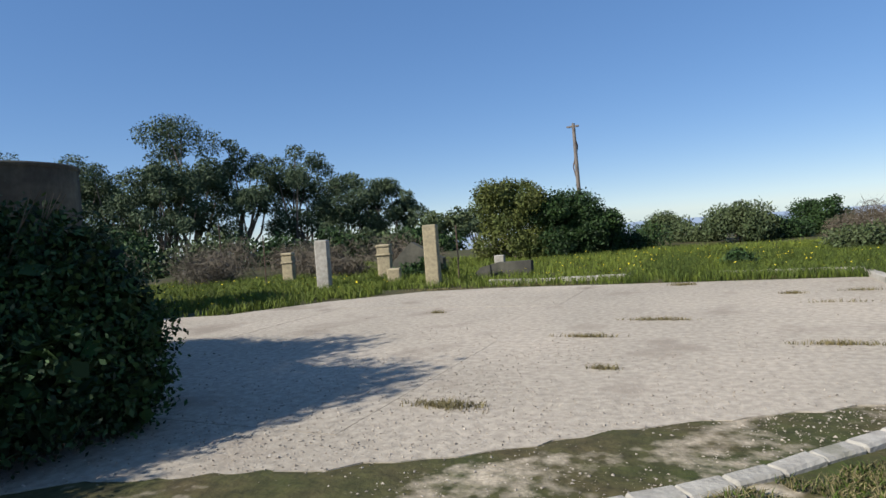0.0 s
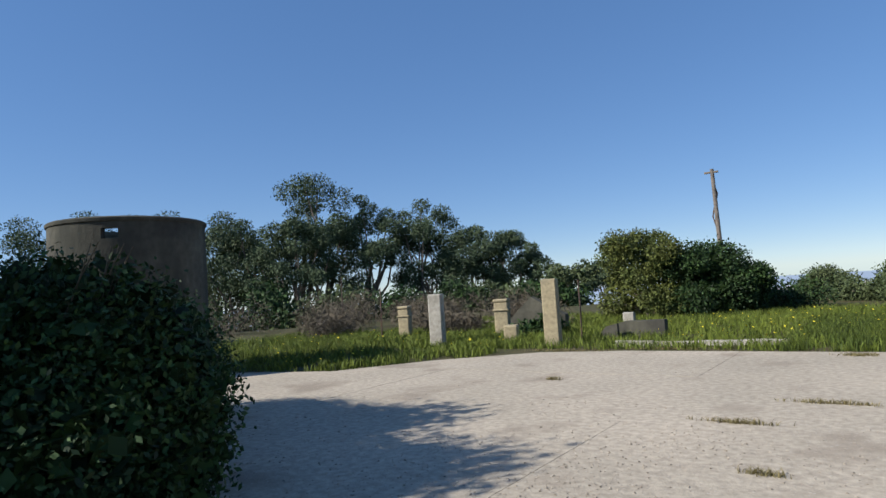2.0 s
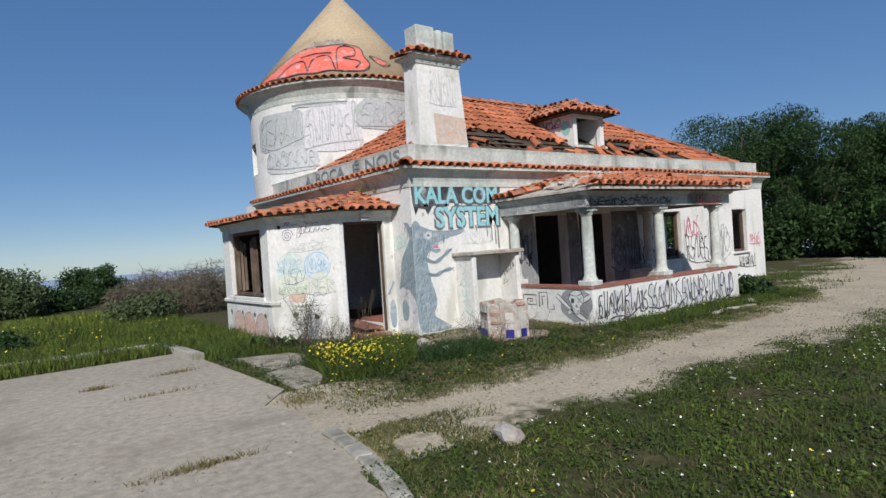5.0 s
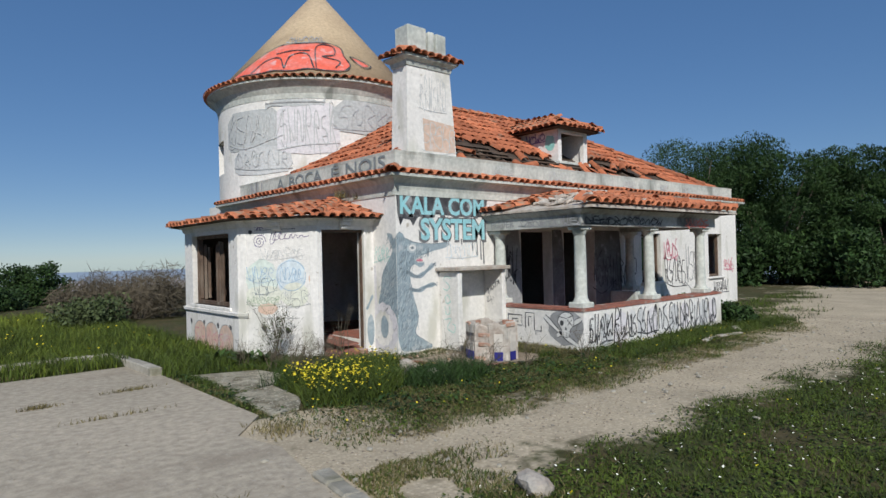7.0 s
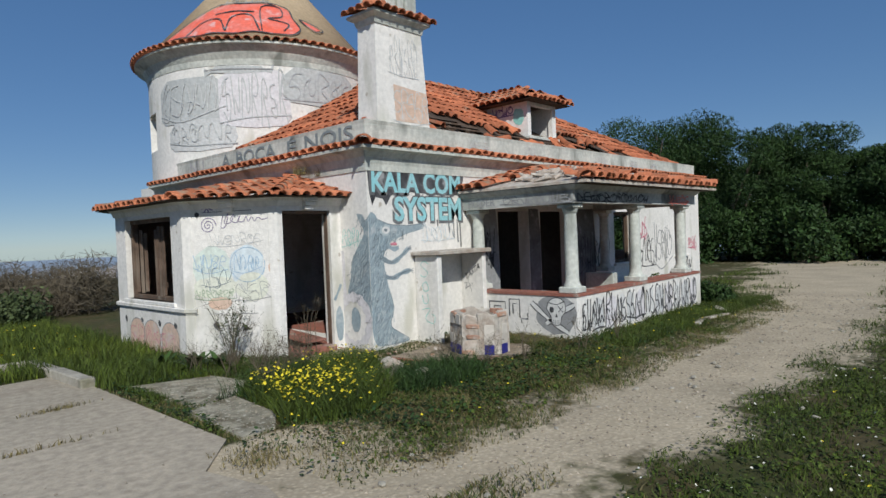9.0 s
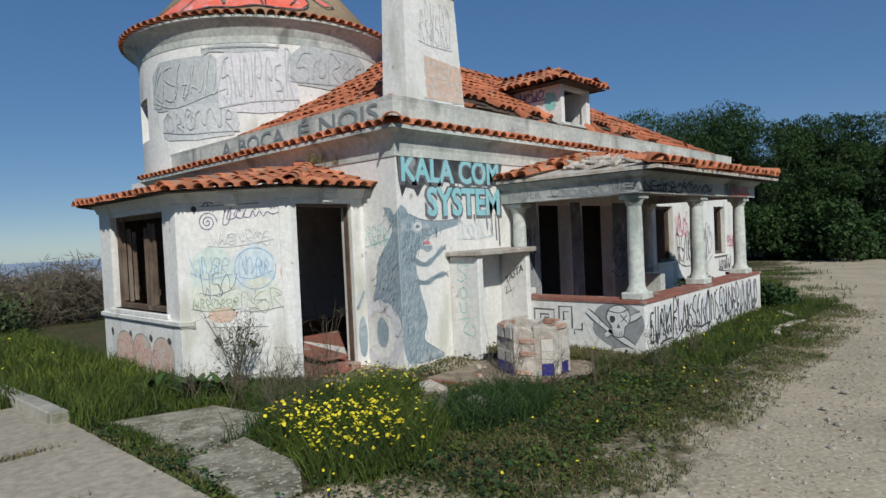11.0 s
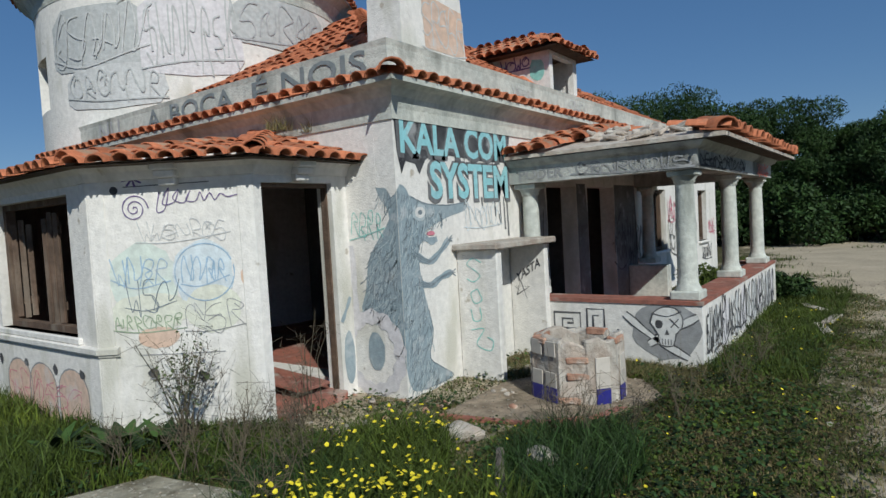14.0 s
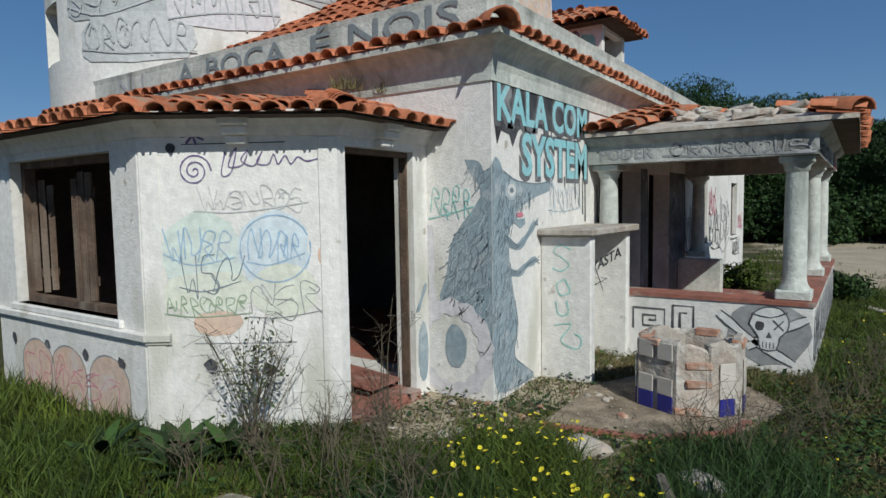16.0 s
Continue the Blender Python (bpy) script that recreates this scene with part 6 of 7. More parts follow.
# dense near shrub beside the forecourt
near = thing("near_shrub", "large dark evergreen shrub beside the forecourt", "shrub", at=(-11.45, -8.75, 0))
cs = [(0, 0, 0.9), (0.55, 0.65, 0.75), (0.75, 0.1, 0.6), (-0.5, 0.3, 1.25), (0.1, 0.2, 1.45), (-0.9, -0.6, 1.0), (0.2, -0.8, 0.8), (-1.3, -1.3, 0.9), (0.85, 0.75, 0.35), (0.4, -1.3, 0.5), (-1.5, 0.1, 0.9), (-0.3, 1.0, 0.6), (0.2, 0.9, 1.0), (-1.9, -0.7, 1.3), (-2.4, -1.9, 1.0), (0.5, 0.5, 1.15)]
rs = [(0.95, 0.95, 0.9), (0.7, 0.7, 0.65), (0.65, 0.65, 0.6), (0.7, 0.7, 0.6), (0.6, 0.6, 0.55), (0.9, 0.9, 0.9), (0.8, 0.8, 0.8), (1.0, 1.0, 0.9), (0.4, 0.4, 0.4), (0.6, 0.6, 0.55), (0.9, 0.9, 0.8), (0.7, 0.7, 0.65), (0.6, 0.6, 0.6), (0.9, 0.9, 0.7), (1.1, 1.1, 1.0), (0.6, 0.6, 0.55)]
bm = bmesh.new()
for c in cs:
    limb(bm, [(0, 0, -0.2), (c[0] * 0.4, c[1] * 0.4, c[2] * 0.45), c], 0.05, 0.012, 6)
part("stems", bm, M["bark"], near)
cs += [(0.50, 0.70, 1.15), (0.72, 0.78, 0.75), (0.30, 0.55, 1.45), (0.70, -1.05, 0.50), (-2.3, 2.2, 1.0), (-2.5, 2.5, 0.6), (-1.6, 1.4, 0.9), (-2.7, 1.8, 0.9)]
rs += [(0.50, 0.50, 0.50), (0.50, 0.50, 0.5), (0.55, 0.55, 0.5), (0.65, 0.65, 0.55), (0.85, 0.85, 0.75), (0.9, 0.9, 0.75), (0.9, 0.9, 0.9), (0.7, 0.7, 0.6)]
cs, rs = [(x * 1.10, y * 1.10, z * 1.02) for x, y, z in cs], [tuple(v * 1.10 for v in q) for q in rs]
vs, fs = leaves(cs, [tuple(v * 0.72 for v in q) for q in rs], 13000, 0.20, 10, shell=0.2, slim=0.8)
vs[:, 2] = np.maximum(vs[:, 2], 0.0)
soup("inner_crown", vs, fs, M["leaf_bush"], near)
vs, fs = leaves(cs, rs, 95000, 0.058, 11, shell=0.5, slim=0.55)
vs[:, 2] = np.maximum(vs[:, 2], 0.0)
soup("crown", vs, fs, M["leaf_bush"], near)
r_ = np.random.default_rng(5)
bm = bmesh.new()
for k in range(9):
    a = r_.uniform(0.2, 1.3)
    s = Vector((0.5 * math.cos(a), 0.6 * math.sin(a), 1.3))
    limb(bm, [s, s + Vector((0.2, 0.1, 0.45)), s + Vector((0.25 + 0.2 * r_.random(), 0.15, 0.75))], 0.008, 0.003, 4)
limb(bm, [(1.5, -0.75, 0.32), (1.62, -0.85, 0.20), (1.72, -0.98, 0.02)], 0.012, 0.006, 5)
part("twig", bm, M["dry_twig"], near)

EUC = [(-50.6, 29.4, 13.0, 9.5), (-46.5, 31.5, 11.0, 8.0), (-43.2, 36.5, 10.2, 7.5), (-39.5, 39.0, 8.4, 7.0), (-36.2, 41.5, 6.6, 6.0), (-55.3, 24.0, 10.0, 8.0), (-48.0, 24.5, 8.8, 7.0), (-60.0, 25.0, 10.5, 9.0), (-67.9, 22.0, 11.8, 10.0), (-71.0, 15.3, 12.6, 10.0), (-69.0, 18.0, 11.0, 9.0)]
for k, (x, y, zt, w) in enumerate(EUC):
    tree("eucalyptus_tree", x, y, zt, w, "leaf_euc", 19000, 0.27, "tall dark eucalyptus tree with an open crown", "tree", 200 + k, 3, 0.22, 34, "eucalyptus trees", 0.35, 0.8, 0.14)
tree("eucalyptus_tree", -27.5, 34.4, 3.0, 4.5, "leaf_olive", 4500, 0.30, "small grey-green eucalyptus tree", "tree", 230, 2, 0.45, 12, "eucalyptus trees")
tree("eucalyptus_tree", -26.3, 40.2, 3.6, 4.0, "leaf_euc", 4500, 0.30, "small grey-green eucalyptus tree", "tree", 231, 2, 0.45, 12, "eucalyptus trees")
# unseen tree, added so that its crown shades the shrub and the forecourt's edge
tree("shade_tree", -15.6, -12.3, 6.0, 5.2, "leaf_bush", 44000, 0.13, "unseen dark evergreen tree added for its shade on the forecourt", "tree", 235, 1, 0.36, 26, "", 0.5, 0.8, 0.19)
for k, (x, y, w, h) in enumerate(((-40, 20, 7, 4.5), (-36, 24, 6, 4.0), (-33, 27, 6, 3.8), (-30, 29, 6, 3.6), (-44, 17, 7, 5.5), (-27, 28, 5, 2.6), (-50, 14, 8, 6.0), (-24, 26, 5, 2.2), (-46, 28, 7, 4), (-40, 33, 7, 4))):
    shrub(x, y, w, h, "leaf_bush" if k % 3 else "leaf_olive", 5000, 0.30, "dark thicket below the eucalyptus trees", 240 + k, "thicket", 12, "thickets")
for k, (x, y, w, h) in enumerate(((-18.3, 6.6, 2.2, 1.0), (-20.6, 8.3, 3.0, 1.2), (-16.7, 8.6, 2.6, 0.9), (-22.5, 10.5, 3, 1.3), (-27, 9, 4, 1.6), (-30, 13, 5, 1.9), (-26, 14, 4, 1.5), (-32, 6, 5, 2.0), (-24, 5.5, 3, 1.1), (-36, 2, 6, 2.4), (-21, 14, 4, 1.4))):
    shrub(x, y, w, h * 0.65, "dry_twig", 2600, 0.40, "dry brown thicket of bare twigs", 260 + k, "dry_shrub", 10, "dry shrubs", 0.05)
shrub(-14.4, 5.2, 1.5, 0.85, "leaf_bush", 3500, 0.12, "low dark bush growing round broken posts", 270)
# the pair of round bushes beyond the forecourt
shrub(-13.6, 12.1, 3.1, 3.8, "leaf_yellowish", 30000, 0.11, "tall rounded bush with yellowish green leaves", 281, puffs=20)
shrub(-12.2, 12.6, 3.1, 3.2, "leaf_bush", 26000, 0.11, "dense rounded dark green bush", 282, puffs=18)
shrub(-10.9, 12.9, 2.3, 2.25, "leaf_bush", 21000, 0.11, "dense rounded dark green bush", 283, puffs=16)
shrub(-8.7, 20.5, 2.8, 1.55, "leaf_olive", 12000, 0.11, "rounded grey-green bush on the slope", 284)
shrub(-5.4, 16.5, 2.9, 1.95, "leaf_olive", 14000, 0.11, "rounded olive green bush on the slope", 285)
shrub(-2.1, 20.3, 2.4, 1.85, "leaf_bush", 12000, 0.11, "rounded dark green bush on the slope", 286)
shrub(-7.1, 19.0, 2.4, 1.1, "leaf_olive", 8000, 0.11, "rounded grey-green bush on the slope", 287)
shrub(-3.9, 18.5, 2.2, 1.0, "leaf_bush", 8000, 0.11, "low dark green bush on the slope", 288)
shrub(-9.9, 15.2, 3.0, 0.8, "leaf_bush", 8000, 0.11, "low dark green bush on the slope", 289)
for k, (x, y, w, h) in enumerate(((-1.0, 10.6, 2.6, 1.75), (-1.9, 12.5, 2.6, 1.5), (-0.3, 13.5, 3, 1.7), (-2.6, 9.3, 1.8, 0.95))):
    shrub(x, y, w, h, "dry_twig" if k < 3 else "leaf_olive", 3600, 0.42 if k < 3 else 0.1, "tangle of bare grey twigs behind the house" if k < 3 else "low grey-green bush in the grass", 290 + k, "dry_shrub" if k < 3 else "shrub", 12, "dry shrubs" if k < 3 else "shrubs", 0.035 if k < 3 else 0.5)
shrub(-5.6, 5.6, 1.0, 0.5, "leaf_bush", 2500, 0.08, "small dark bush on the grassy bank", 299)
shrub(7.6, -0.6, 0.9, 0.62, "grass", 2500, 0.07, "bright green weed growing by the veranda", 300)
shrub(7.35, -2.25, 1.0, 0.5, "leaf_bush", 3000, 0.07, "dark green weeds at the veranda wall", 301)

PINES = [(23.4, 5.6, 7.3, 6.8), (22.6, 2.6, 6.2, 5.2), (24.6, -0.2, 6.2, 4.6), (25.4, -4.4, 5.5, 4.6), (24.6, -7.4, 5.4, 5.0), (23.0, -10.5, 5.2, 5.5), (28.0, 10.5, 5.8, 6.0), (29.5, 3.0, 5.6, 6.5), (30.5, -2.5, 4.2, 5.5)]
for k, (x, y, zt, w) in enumerate(PINES):
    tree("pine_tree", x, y, zt, w, "leaf_pine", 42000, 0.17, "broad dark green umbrella pine", "tree", 310 + k, 2, 0.05, 60, "pine trees", 0.22, 0.75, 0.15, -0.5, stray=0.05)
for k in range(9):
    shrub(20.6 + 0.25 * k + 0.8 * (k % 2), 7.0 - 2.1 * k, 3.4, 2.5, "leaf_pine", 9000, 0.17, "dark undergrowth below the pines", 330 + k, "thicket", 12, "thickets")

# ---------------------------------------------------------------- grass and flowers
def blades(spots, height, width, lean=0.35, seed=0):
    """One bent blade of grass at every spot."""
    r = np.random.default_rng(seed)
    p = np.asarray(spots, float)
    n = len(p)
    a = r.uniform(0, 6.2832, n)
    h = height * r.uniform(0.45, 1.25, n)
    side = np.stack([np.cos(a), np.sin(a), np.zeros(n)], 1) * (width * r.uniform(0.6, 1.3, n))[:, None] / 2
    b = r.uniform(0, 6.2832, n)
    tip = np.stack([np.cos(b) * h * lean * r.random(n) * 1.6, np.sin(b) * h * lean * r.random(n) * 1.6, h], 1)
    mid = tip * 0.55
    mid[:, :2] *= 0.5
    vs = np.stack([p - side, p + side, p + mid + side * 0.7, p + mid - side * 0.7, p + tip], 1).reshape(-1, 3)
    i = np.arange(n)[:, None] * 5
    fs = [tuple(f) for f in (i + [0, 1, 2, 3])] + [tuple(f) for f in (i + [3, 2, 4])]
    return vs, fs


def scatter(n, x0, x1, y0, y1, seed, cover=0.35, keep=None, clump=1.0):
    r = np.random.default_rng(seed)
    out = []
    tries = 0
    while len(out) < n and tries < n * 6:
        tries += 1
        x, y = r.uniform(x0, x1), r.uniform(y0, y1)
        if in_court(x, y) or (x > -0.03 and -0.03 < y < 8) or (2.08 < x < 6.97 and -2.14 < y < 0.1) or (-2.0 < x < 0 and 0.5 < y < 5.5 and inside(B + [(0, 5.4), (0, 0.64)], x, y)) or (-3.25 < x < -1.9 and -2.25 < y < 0.9 and any(inside(q, x, y) for q in SLABS)) or (-0.3 < x < 1.5 and -2 < y < -0.5 and inside(PAD, x, y)):
            continue
        if r.random() < track(x, y) * 1.3 - cover * 0.5:
            continue
        if clump and noise.noise((x * 1.7 / clump, y * 1.7 / clump, seed)) < -0.25 + 0.5 * r.random() - 0.15:
            continue
        if keep and not keep(x, y):
            continue
        out.append((x, y, land(x, y) - 0.01))
    return out


def meadow(name, spots, h, w, m, label, seed, lean=0.35):
    vs, fs = blades(spots, h, w, lean, seed)
    return tagged(soup(name, vs, fs, M[m]), label, "grass", kind="stuff")


def heads(spots, h, size, seed, jitter=0.0):
    """Small many-petalled flower heads, each a shallow cup on top of a thin stalk."""
    r = np.random.default_rng(seed)
    vs, fs = [], []
    for x, y, z in spots:
        c = np.array((x, y, z + h * r.uniform(0.55, 1.15)))
        t = r.normal(0, 0.35, 2)
        s = size * r.uniform(0.7, 1.2)
        k = len(vs)
        vs.append(c)
        for q in range(7):
            a = q * 6.2832 / 7
            d = np.array((math.cos(a), math.sin(a), 0))
            d[2] = d[0] * t[0] + d[1] * t[1] + 0.35
            vs.append(c + d * s * (1 if q % 2 else 0.85))
        fs += [(k, k + 1 + q, k + 1 + (q + 1) % 7) for q in range(7)]
    return vs, fs


meadow("lawn_grass", scatter(60000, -4.2, 10, -9.5, -4.9, 1, 0.1), 0.065, 0.010, "grass", "short patchy green lawn", 1, 0.8)
meadow("lawn_grass_far", scatter(16000, 8, 24, -9, 1, 2, 0.1), 0.10, 0.02, "grass", "short grass beside the track", 2, 0.6)
meadow("yard_grass", scatter(40000, -3.3, 8.0, -3.9, 0.0, 3, 0.5), 0.05, 0.009, "grass", "weedy green grass before the house", 3, 0.7)
meadow("dry_yard_grass", scatter(30000, -3.3, 8.0, -3.9, 0.6, 4, 0.6), 0.055, 0.008, "dry_grass", "dry straw-coloured grass before the house", 4, 0.8)
meadow("wall_grass", scatter(14000, -3.2, -1.0, -0.2, 2.6, 5, 1.4), 0.11, 0.010, "grass", "rough green grass at the foot of the bay", 5, 0.6)
meadow("side_grass", scatter(30000, -8.0, -1.9, 0.6, 9.5, 6, 1.0), 0.22, 0.012, "grass", "long green grass beside the house", 6, 0.6)
meadow("bank_grass", scatter(60000, -22, -2.0, 2.3, 14, 7, 1.2), 0.20, 0.02, "meadow_leaf", "long green grass on the bank beyond the forecourt", 7, 0.6)
meadow("meadow_grass", scatter(26000, -26, -13.6, -3.0, 7, 8, 1.2), 0.24, 0.022, "meadow_leaf", "long bright green grass beside the forecourt", 8, 0.6)
meadow("veranda_grass", scatter(9000, 1.9, 8.6, -3.1, -2.1, 9, 1.4), 0.14, 0.010, "grass", "green weeds along the veranda wall", 9, 0.7)
meadow("veranda_dry_grass", scatter(5000, 1.0, 2.1, -2.2, -0.1, 10, 1.4), 0.10, 0.008, "dry_grass", "dry grass by the veranda wall", 10, 0.7)


def clover(name, spots, size, lift, m, label, seed):
    """A low mat of small round leaves."""
    p = np.asarray(spots, float)
    r = np.random.default_rng(seed)
    p = p + np.stack([r.normal(0, 0.02, len(p)), r.normal(0, 0.02, len(p)), r.uniform(0.01, lift, len(p))], 1)
    n = len(p)
    a = r.uniform(0, 6.2832, n)
    u = np.stack([np.cos(a), np.sin(a), r.normal(0, 0.3, n)], 1)
    v = np.stack([-np.sin(a), np.cos(a), r.normal(0, 0.3, n)], 1)
    s_ = (size * r.uniform(0.5, 1.3, n))[:, None]
    ring_ = [p + (u * math.cos(q) + v * math.sin(q)) * s_ for q in np.linspace(0, 6.2832, 6)[:-1]]
    vs = np.stack(ring_, 1).reshape(-1, 3)
    return tagged(soup(name, vs, np.arange(5 * n).reshape(-1, 5), M[m]), label, "weeds", kind="stuff")


clover("clover_mat", scatter(22000, -3.3, 8.0, -3.6, 0.4, 61, 0.3, None, 0.6), 0.013, 0.06, "grass", "low mat of green clover before the house", 61)
clover("dark_clover", scatter(9000, -3.4, 4.0, -3.2, 2.4, 62, 0.5, None, 0.9), 0.016, 0.10, "leaf_bush", "dark patches of leafy weeds in the yard", 62)
clover("moss", scatter(32000, -3.0, 9.0, -3.9, 0.5, 63, 0.4, None, 1.4), 0.010, 0.03, "moss", "brownish moss and dead leaves in the turf", 63)
clover("lawn_clover", scatter(40000, -4.2, 8.0, -8.5, -4.9, 64, 0.4, None, 0.8), 0.012, 0.045, "grass", "low clover in the lawn", 64)
r_ = np.random.default_rng(12)
edge = []
for _ in range(34000):
    k = r_.integers(2, len(KERB) - 1)
    a, b = np.array(KERB[k]), np.array(KERB[k - 1])
    d = (b - a) / (np.hypot(*(b - a)) + 1e-6)
    nn = np.array((-d[1], d[0]))
    q = a + (b - a) * r_.random() - nn * (0.10 + abs(r_.normal(0, 0.60)))
    if noise.noise((q[0] * 2.2, q[1] * 2.2, 9)) > -0.05:
        edge.append((q[0], q[1], 0.004))
meadow("kerb_grass", edge[::2], 0.04, 0.010, "grass", "low green weeds along the kerb", 11, 1.2)
meadow("kerb_weeds", edge[1::2], 0.045, 0.010, "dry_grass", "low mossy weeds along the kerb", 12, 1.2)
spots = []
for x, y, sx, sy, n in ((-6.75, -2.42, 0.42, 0.05, 300), (-7.49, -3.67, 0.34, 0.05, 300), (-6.73, 1.76, 0.25, 0.12, 350), (-4.81, -3.96, 0.4, 0.06, 300), (-4.94, 0.15, 0.18, 0.06, 160), (-8.05, -6.75, 0.35, 0.10, 420), (-10.6, -1.6, 0.16, 0.06, 120),
                        (-7.0, -5.3, 0.15, 0.05, 130), (-12.2, 2.0, 0.9, 0.10, 500), (-10.0, 2.45, 0.9, 0.08, 600), (-3.4, -2.6, 0.25, 0.3, 300), (-5.2, 2.5, 0.9, 0.06, 300), (-3.9, 0.4, 0.3, 0.05, 140), (-4.4, -0.9, 0.5, 0.02, 90)):
    for _ in range(n):
        spots.append((x + r_.normal(0, sx / 2), y + r_.normal(0, sy / 2), 0.004))
meadow("joint_weeds", spots, 0.055, 0.010, "dry_grass", "tufts of dry weeds in the joints of the concrete", 13, 0.9)

# the yellow flowering clump and other wild flowers
def in_clump(x, y, cx, cy, rx, ry):
    return ((x - cx) / rx) ** 2 + ((y - cy) / ry) ** 2 < 1 + 0.35 * noise.noise((x * 3, y * 3, 1))


clump = [p for p in scatter(15000, -3.1, -0.5, -2.5, -0.3, 14, 2.0, lambda x, y: in_clump(x, y, -2.2, -1.55, 0.85, 0.8) or in_clump(x, y, -1.25, -0.75, 0.6, 0.5), 0)]
fl = thing("flowering_clump", "dense clump of yellow flowering weeds in front of the house", "flowers")
vs, fs = blades(clump[::2], 0.26, 0.010, 0.8, 14)
soup("stalk_mass", vs, fs, M["grass"], fl)
vs, fs = heads([p for p in clump[::16] if in_clump(p[0], p[1], -2.3, -1.55, 0.6, 0.6)] + clump[::70], 0.31, 0.0155, 15)
tagged(soup("flower_heads", vs, fs, M["petal"], fl, "bright yellow flower heads"), kind="stuff")
dk = thing("dark_weeds", "tall dark green weeds beside the yellow flowers", "weeds")
vs, fs = blades([p for p in scatter(9000, -3.0, 0.2, -2.4, 0.6, 16, 2.0, lambda x, y: in_clump(x, y, -2.15, -0.75, 0.55, 0.6) or in_clump(x, y, -0.75, -1.95, 0.7, 0.45), 0)], 0.24, 0.009, 0.9, 16)
soup("stalk_mass", vs[:len(vs) // 2 // 5 * 5], [f for f in fs if max(f) < len(vs) // 2 // 5 * 5], M["leaf_bush"], dk)
for k, (x0, x1, y0, y1, n, h) in enumerate(((-26, -14, -2, 6, 200, 0.26), (-12, -2.5, 3, 12, 260, 0.24), (-3, 8, -3.4, -0.8, 160, 0.12), (-4, 10, -9, -5, 110, 0.06))):
    vs, fs = heads(scatter(n, x0, x1, y0, y1, 20 + k, 0.8), h, 0.022 if k < 2 else 0.012, 20 + k)
    tagged(soup("yellow_flowers", vs, fs, M["petal"]), "scattered small yellow wild flowers in the grass", "flowers", kind="stuff")
vs, fs = heads(scatter(800, -4, 9, -9, -4.9, 30, 0.3), 0.06, 0.010, 30)
tagged(soup("daisies", vs, fs, M["daisy"]), "scattered small white daisies in the lawn", "flowers", kind="stuff")

# spindly dry weed in front of the bay wall and one in the doorway
def dry_weed(x, y, h, n, seed, label, spread=0.5):
    r = np.random.default_rng(seed)
    bm = bmesh.new()
    for _ in range(n):
        a = r.uniform(0, 6.28)
        d = Vector((math.cos(a), math.sin(a), 0)) * r.uniform(0.05, spread) * h
        top = d + Vector((0, 0, h * r.uniform(0.5, 1)))
        pts = [Vector(r.normal(0, 0.04, 3)) * Vector((1, 1, 0)), d * 0.35 + Vector((0, 0, top.z * 0.5)) + Vector(r.normal(0, 0.03, 3)), top]
        limb(bm, pts, 0.0045, 0.0015, 4)
        for _ in range(5):
            s = pts[1].lerp(top, r.random())
            limb(bm, [s, s + Vector(r.normal(0, 0.05, 3)) + Vector((0, 0, 0.04)), s + Vector(r.normal(0, 0.09, 3)) + Vector((0, 0, 0.06))], 0.0022, 0.0012, 3)
    ob = part("dry_weed", bm, M["dry_twig"])
    ob.location = (x, y, land(x, y))
    return tagged(ob, label, "weed", "dry weeds")


def small_leaves(x, y, w, h, n, seed):
    vs, fs = leaves([(0, 0, h * 0.5), (w * 0.3, 0, h * 0.7)], [(w, w, h * 0.4), (w * 0.7, w * 0.7, h * 0.3)], n, 0.035, seed, shell=0.1)
    return vs + np.array((x, y, land(x, y))), fs


dry_weed(-1.72, 0.86, 0.95, 26, 41, "spindly leafless weed against the bay wall", 0.45)
vs, fs = small_leaves(-1.72, 0.86, 0.26, 0.9, 420, 42)
wd = thing("leafy_weed", "spindly dark-leaved weed against the bay wall", "weed")
soup("leaves", vs, fs, M["leaf_olive"], wd)
dry_weed(-0.75, 0.52, 1.0, 7, 43, "thin dry weed leaning in the doorway", 0.5)
for k, (x, y, h) in enumerate(((-2.0, -0.2, 0.55), (-1.3, 0.1, 0.5), (-2.3, -0.9, 0.5), (-0.4, -1.9, 0.5), (0.0, -2.1, 0.45), (1.6, -2.5, 0.5), (2.4, -2.6, 0.4), (-1.0, 0.35, 0.4), (-2.3, 0.7, 0.45), (-1.7, 0.25, 0.5), (-1.45, 0.45, 0.45), (-2.05, 0.25, 0.5), (-1.85, -0.55, 0.45), (-1.5, -0.35, 0.5), (-0.2, -1.6, 0.4), (0.5, -2.3, 0.45))):
    dry_weed(x, y, h, 8, 50 + k, "thin dry weed standing in the grass", 0.6)


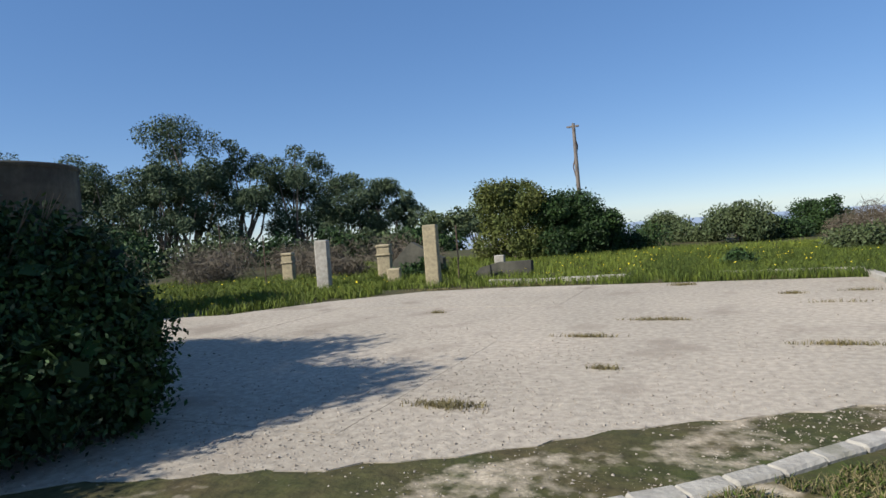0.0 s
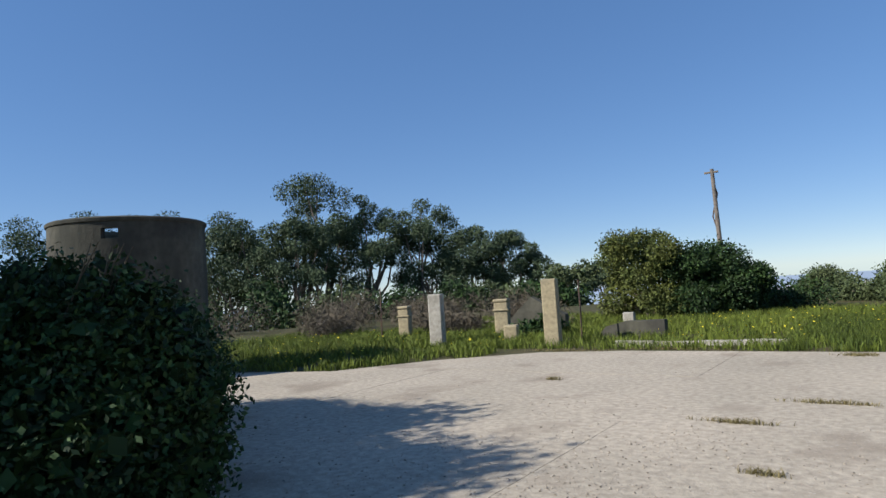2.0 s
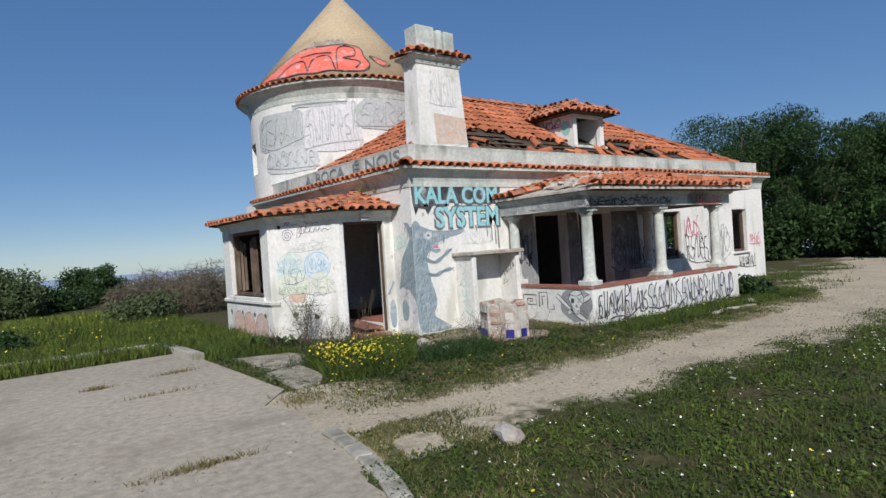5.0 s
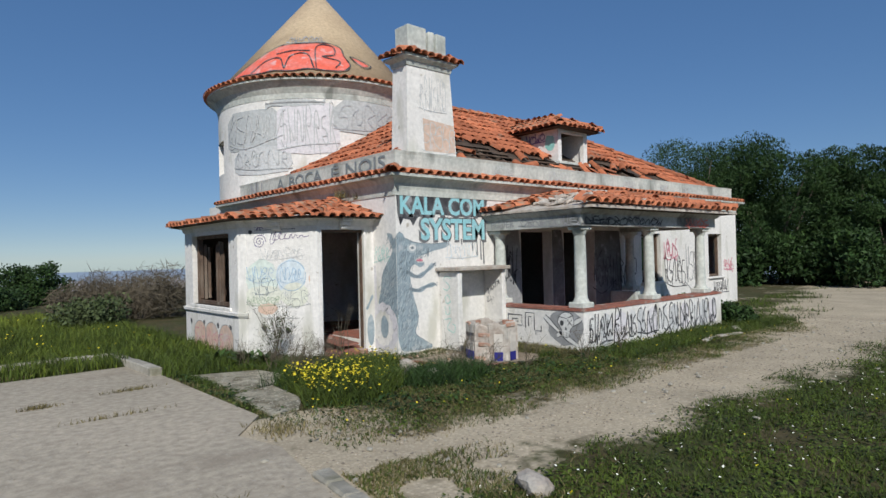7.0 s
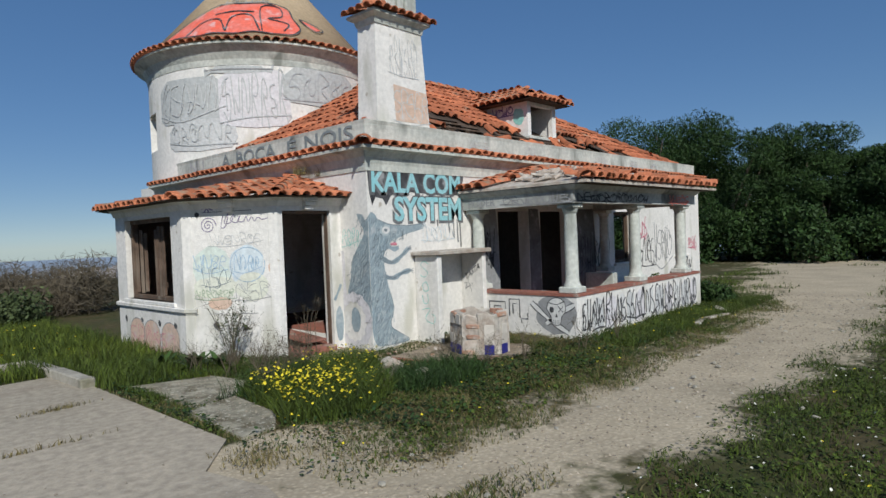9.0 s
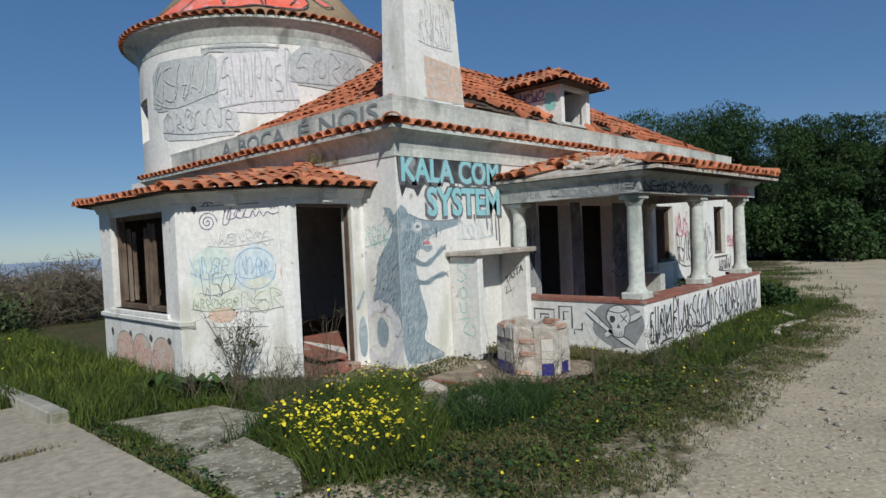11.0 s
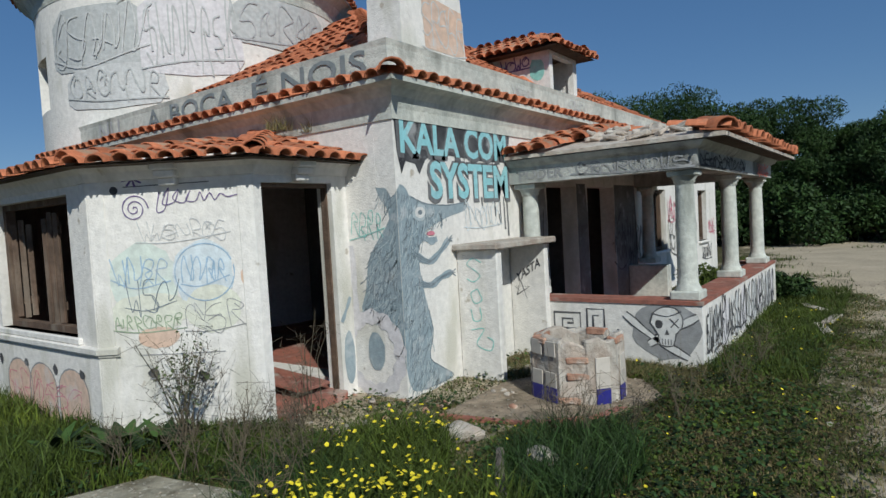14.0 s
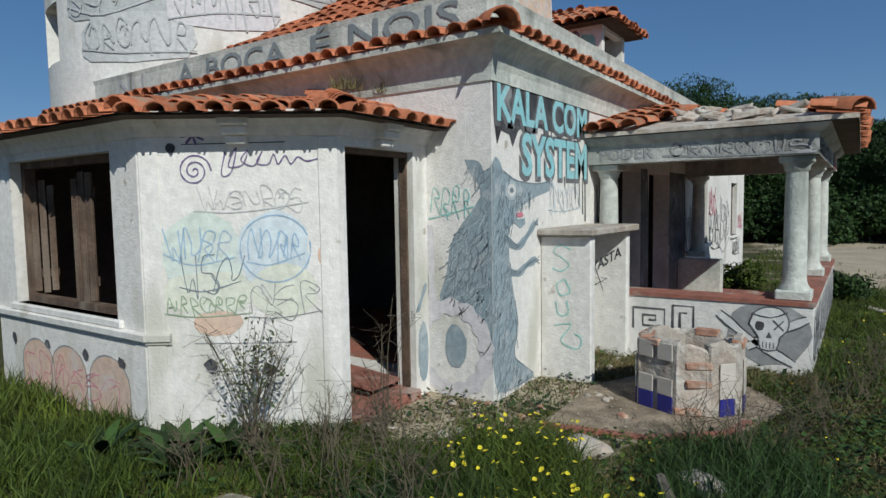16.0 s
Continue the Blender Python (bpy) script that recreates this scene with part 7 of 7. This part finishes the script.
def rosette(x, y, s, seed):
    """A low plant with long pointed leaves."""
    r = np.random.default_rng(seed)
    bm = bmesh.new()
    for k in range(16):
        a, t = r.uniform(0, 6.28), r.uniform(0.5, 1.3)
        d = Vector((math.cos(a), math.sin(a), 0))
        n_ = Vector((-d.y, d.x, 0))
        L_ = s * r.uniform(0.7, 1.2)
        rows = []
        for q in range(5):
            f_ = q / 4
            c = d * L_ * f_ * math.cos(t * (1 - 0.4 * f_)) + Vector((0, 0, L_ * math.sin(t * (1 - 0.35 * f_)) * f_))
            w_ = 0.16 * s * math.sin(math.pi * min(0.97, 0.15 + 0.8 * f_))
            rows.append((bm.verts.new(c - n_ * w_), bm.verts.new(c + n_ * w_)))
        for p, q in zip(rows, rows[1:]):
            bm.faces.new((p[0], p[1], q[1], q[0]))
    ob = part("leafy_plant", bm, M["leaf_bush"])
    ob.location = (x, y, land(x, y))
    return tagged(ob, "low plant with long pointed dark green leaves", "plant", "leafy plants")


for k, (x, y, s) in enumerate(((-2.02, 1.25, 0.34), (-2.2, 0.95, 0.3), (-1.85, 0.95, 0.28), (-2.35, 1.6, 0.3))):
    rosette(x, y, s, 70 + k)

# tufts of weeds rooted on the roofs
for k, (x, y, z) in enumerate(((-0.12, 1.35, 2.66), (-0.12, 1.55, 2.68), (0.0, 1.1, 2.62))):
    vs, fs = blades(np.array([(x, y, z)]) + np.random.default_rng(k).normal(0, 0.04, (60, 3)) * (1, 1, 0), 0.16, 0.008, 0.8, 80 + k)
    soup("roof_weed", vs, fs, M["dry_grass"], bay_roof, "dry weed rooted in the tiles")

# ---------------------------------------------------------------- the far town on the plain
def far_town():
    r = np.random.default_rng(90)
    vs, fs = [], []
    for k in range(520):
        d, a = r.uniform(500, 2400), radians(r.uniform(60, 112))
        x, y = math.cos(a) * d - 6, math.sin(a) * d
        z = land(x, y)
        w, l, h, t = r.uniform(8, 30) / 2, r.uniform(8, 22) / 2, r.uniform(6, 18), r.uniform(0, 1.57)
        c, q = math.cos(t), math.sin(t)
        vs += [(x + c * i * w - q * j * l, y + q * i * w + c * j * l, z + e) for e in (-2, h) for i, j in ((-1, -1), (1, -1), (1, 1), (-1, 1))]
        fs += [tuple(8 * k + i for i in f) for f in ((4, 5, 6, 7), (0, 1, 5, 4), (1, 2, 6, 5), (2, 3, 7, 6), (3, 0, 4, 7))]
    return vs, fs


M["town"] = mat("town_walls", (0.50, 0.46, 0.44), (0.42, 0.38, 0.38), 0.02, 0.9, 0.0, 1, fine=0.0, island=0.25)
tagged(soup("town", *far_town(), M["town"]), "pale houses of a distant town on the plain", "town", kind="stuff")

# dry tufts round the planter's pad and under the shelf
meadow("pad_grass", scatter(2600, 1.15, 2.7, -1.75, -0.55, 41, 1.0), 0.08, 0.008, "dry_grass", "dry tufts of grass beside the planter", 41, 0.9)
meadow("pad_weeds", scatter(1800, 1.2, 2.9, -1.9, -0.6, 42, 1.4), 0.09, 0.010, "grass", "green weeds growing beside the planter", 42, 0.9)
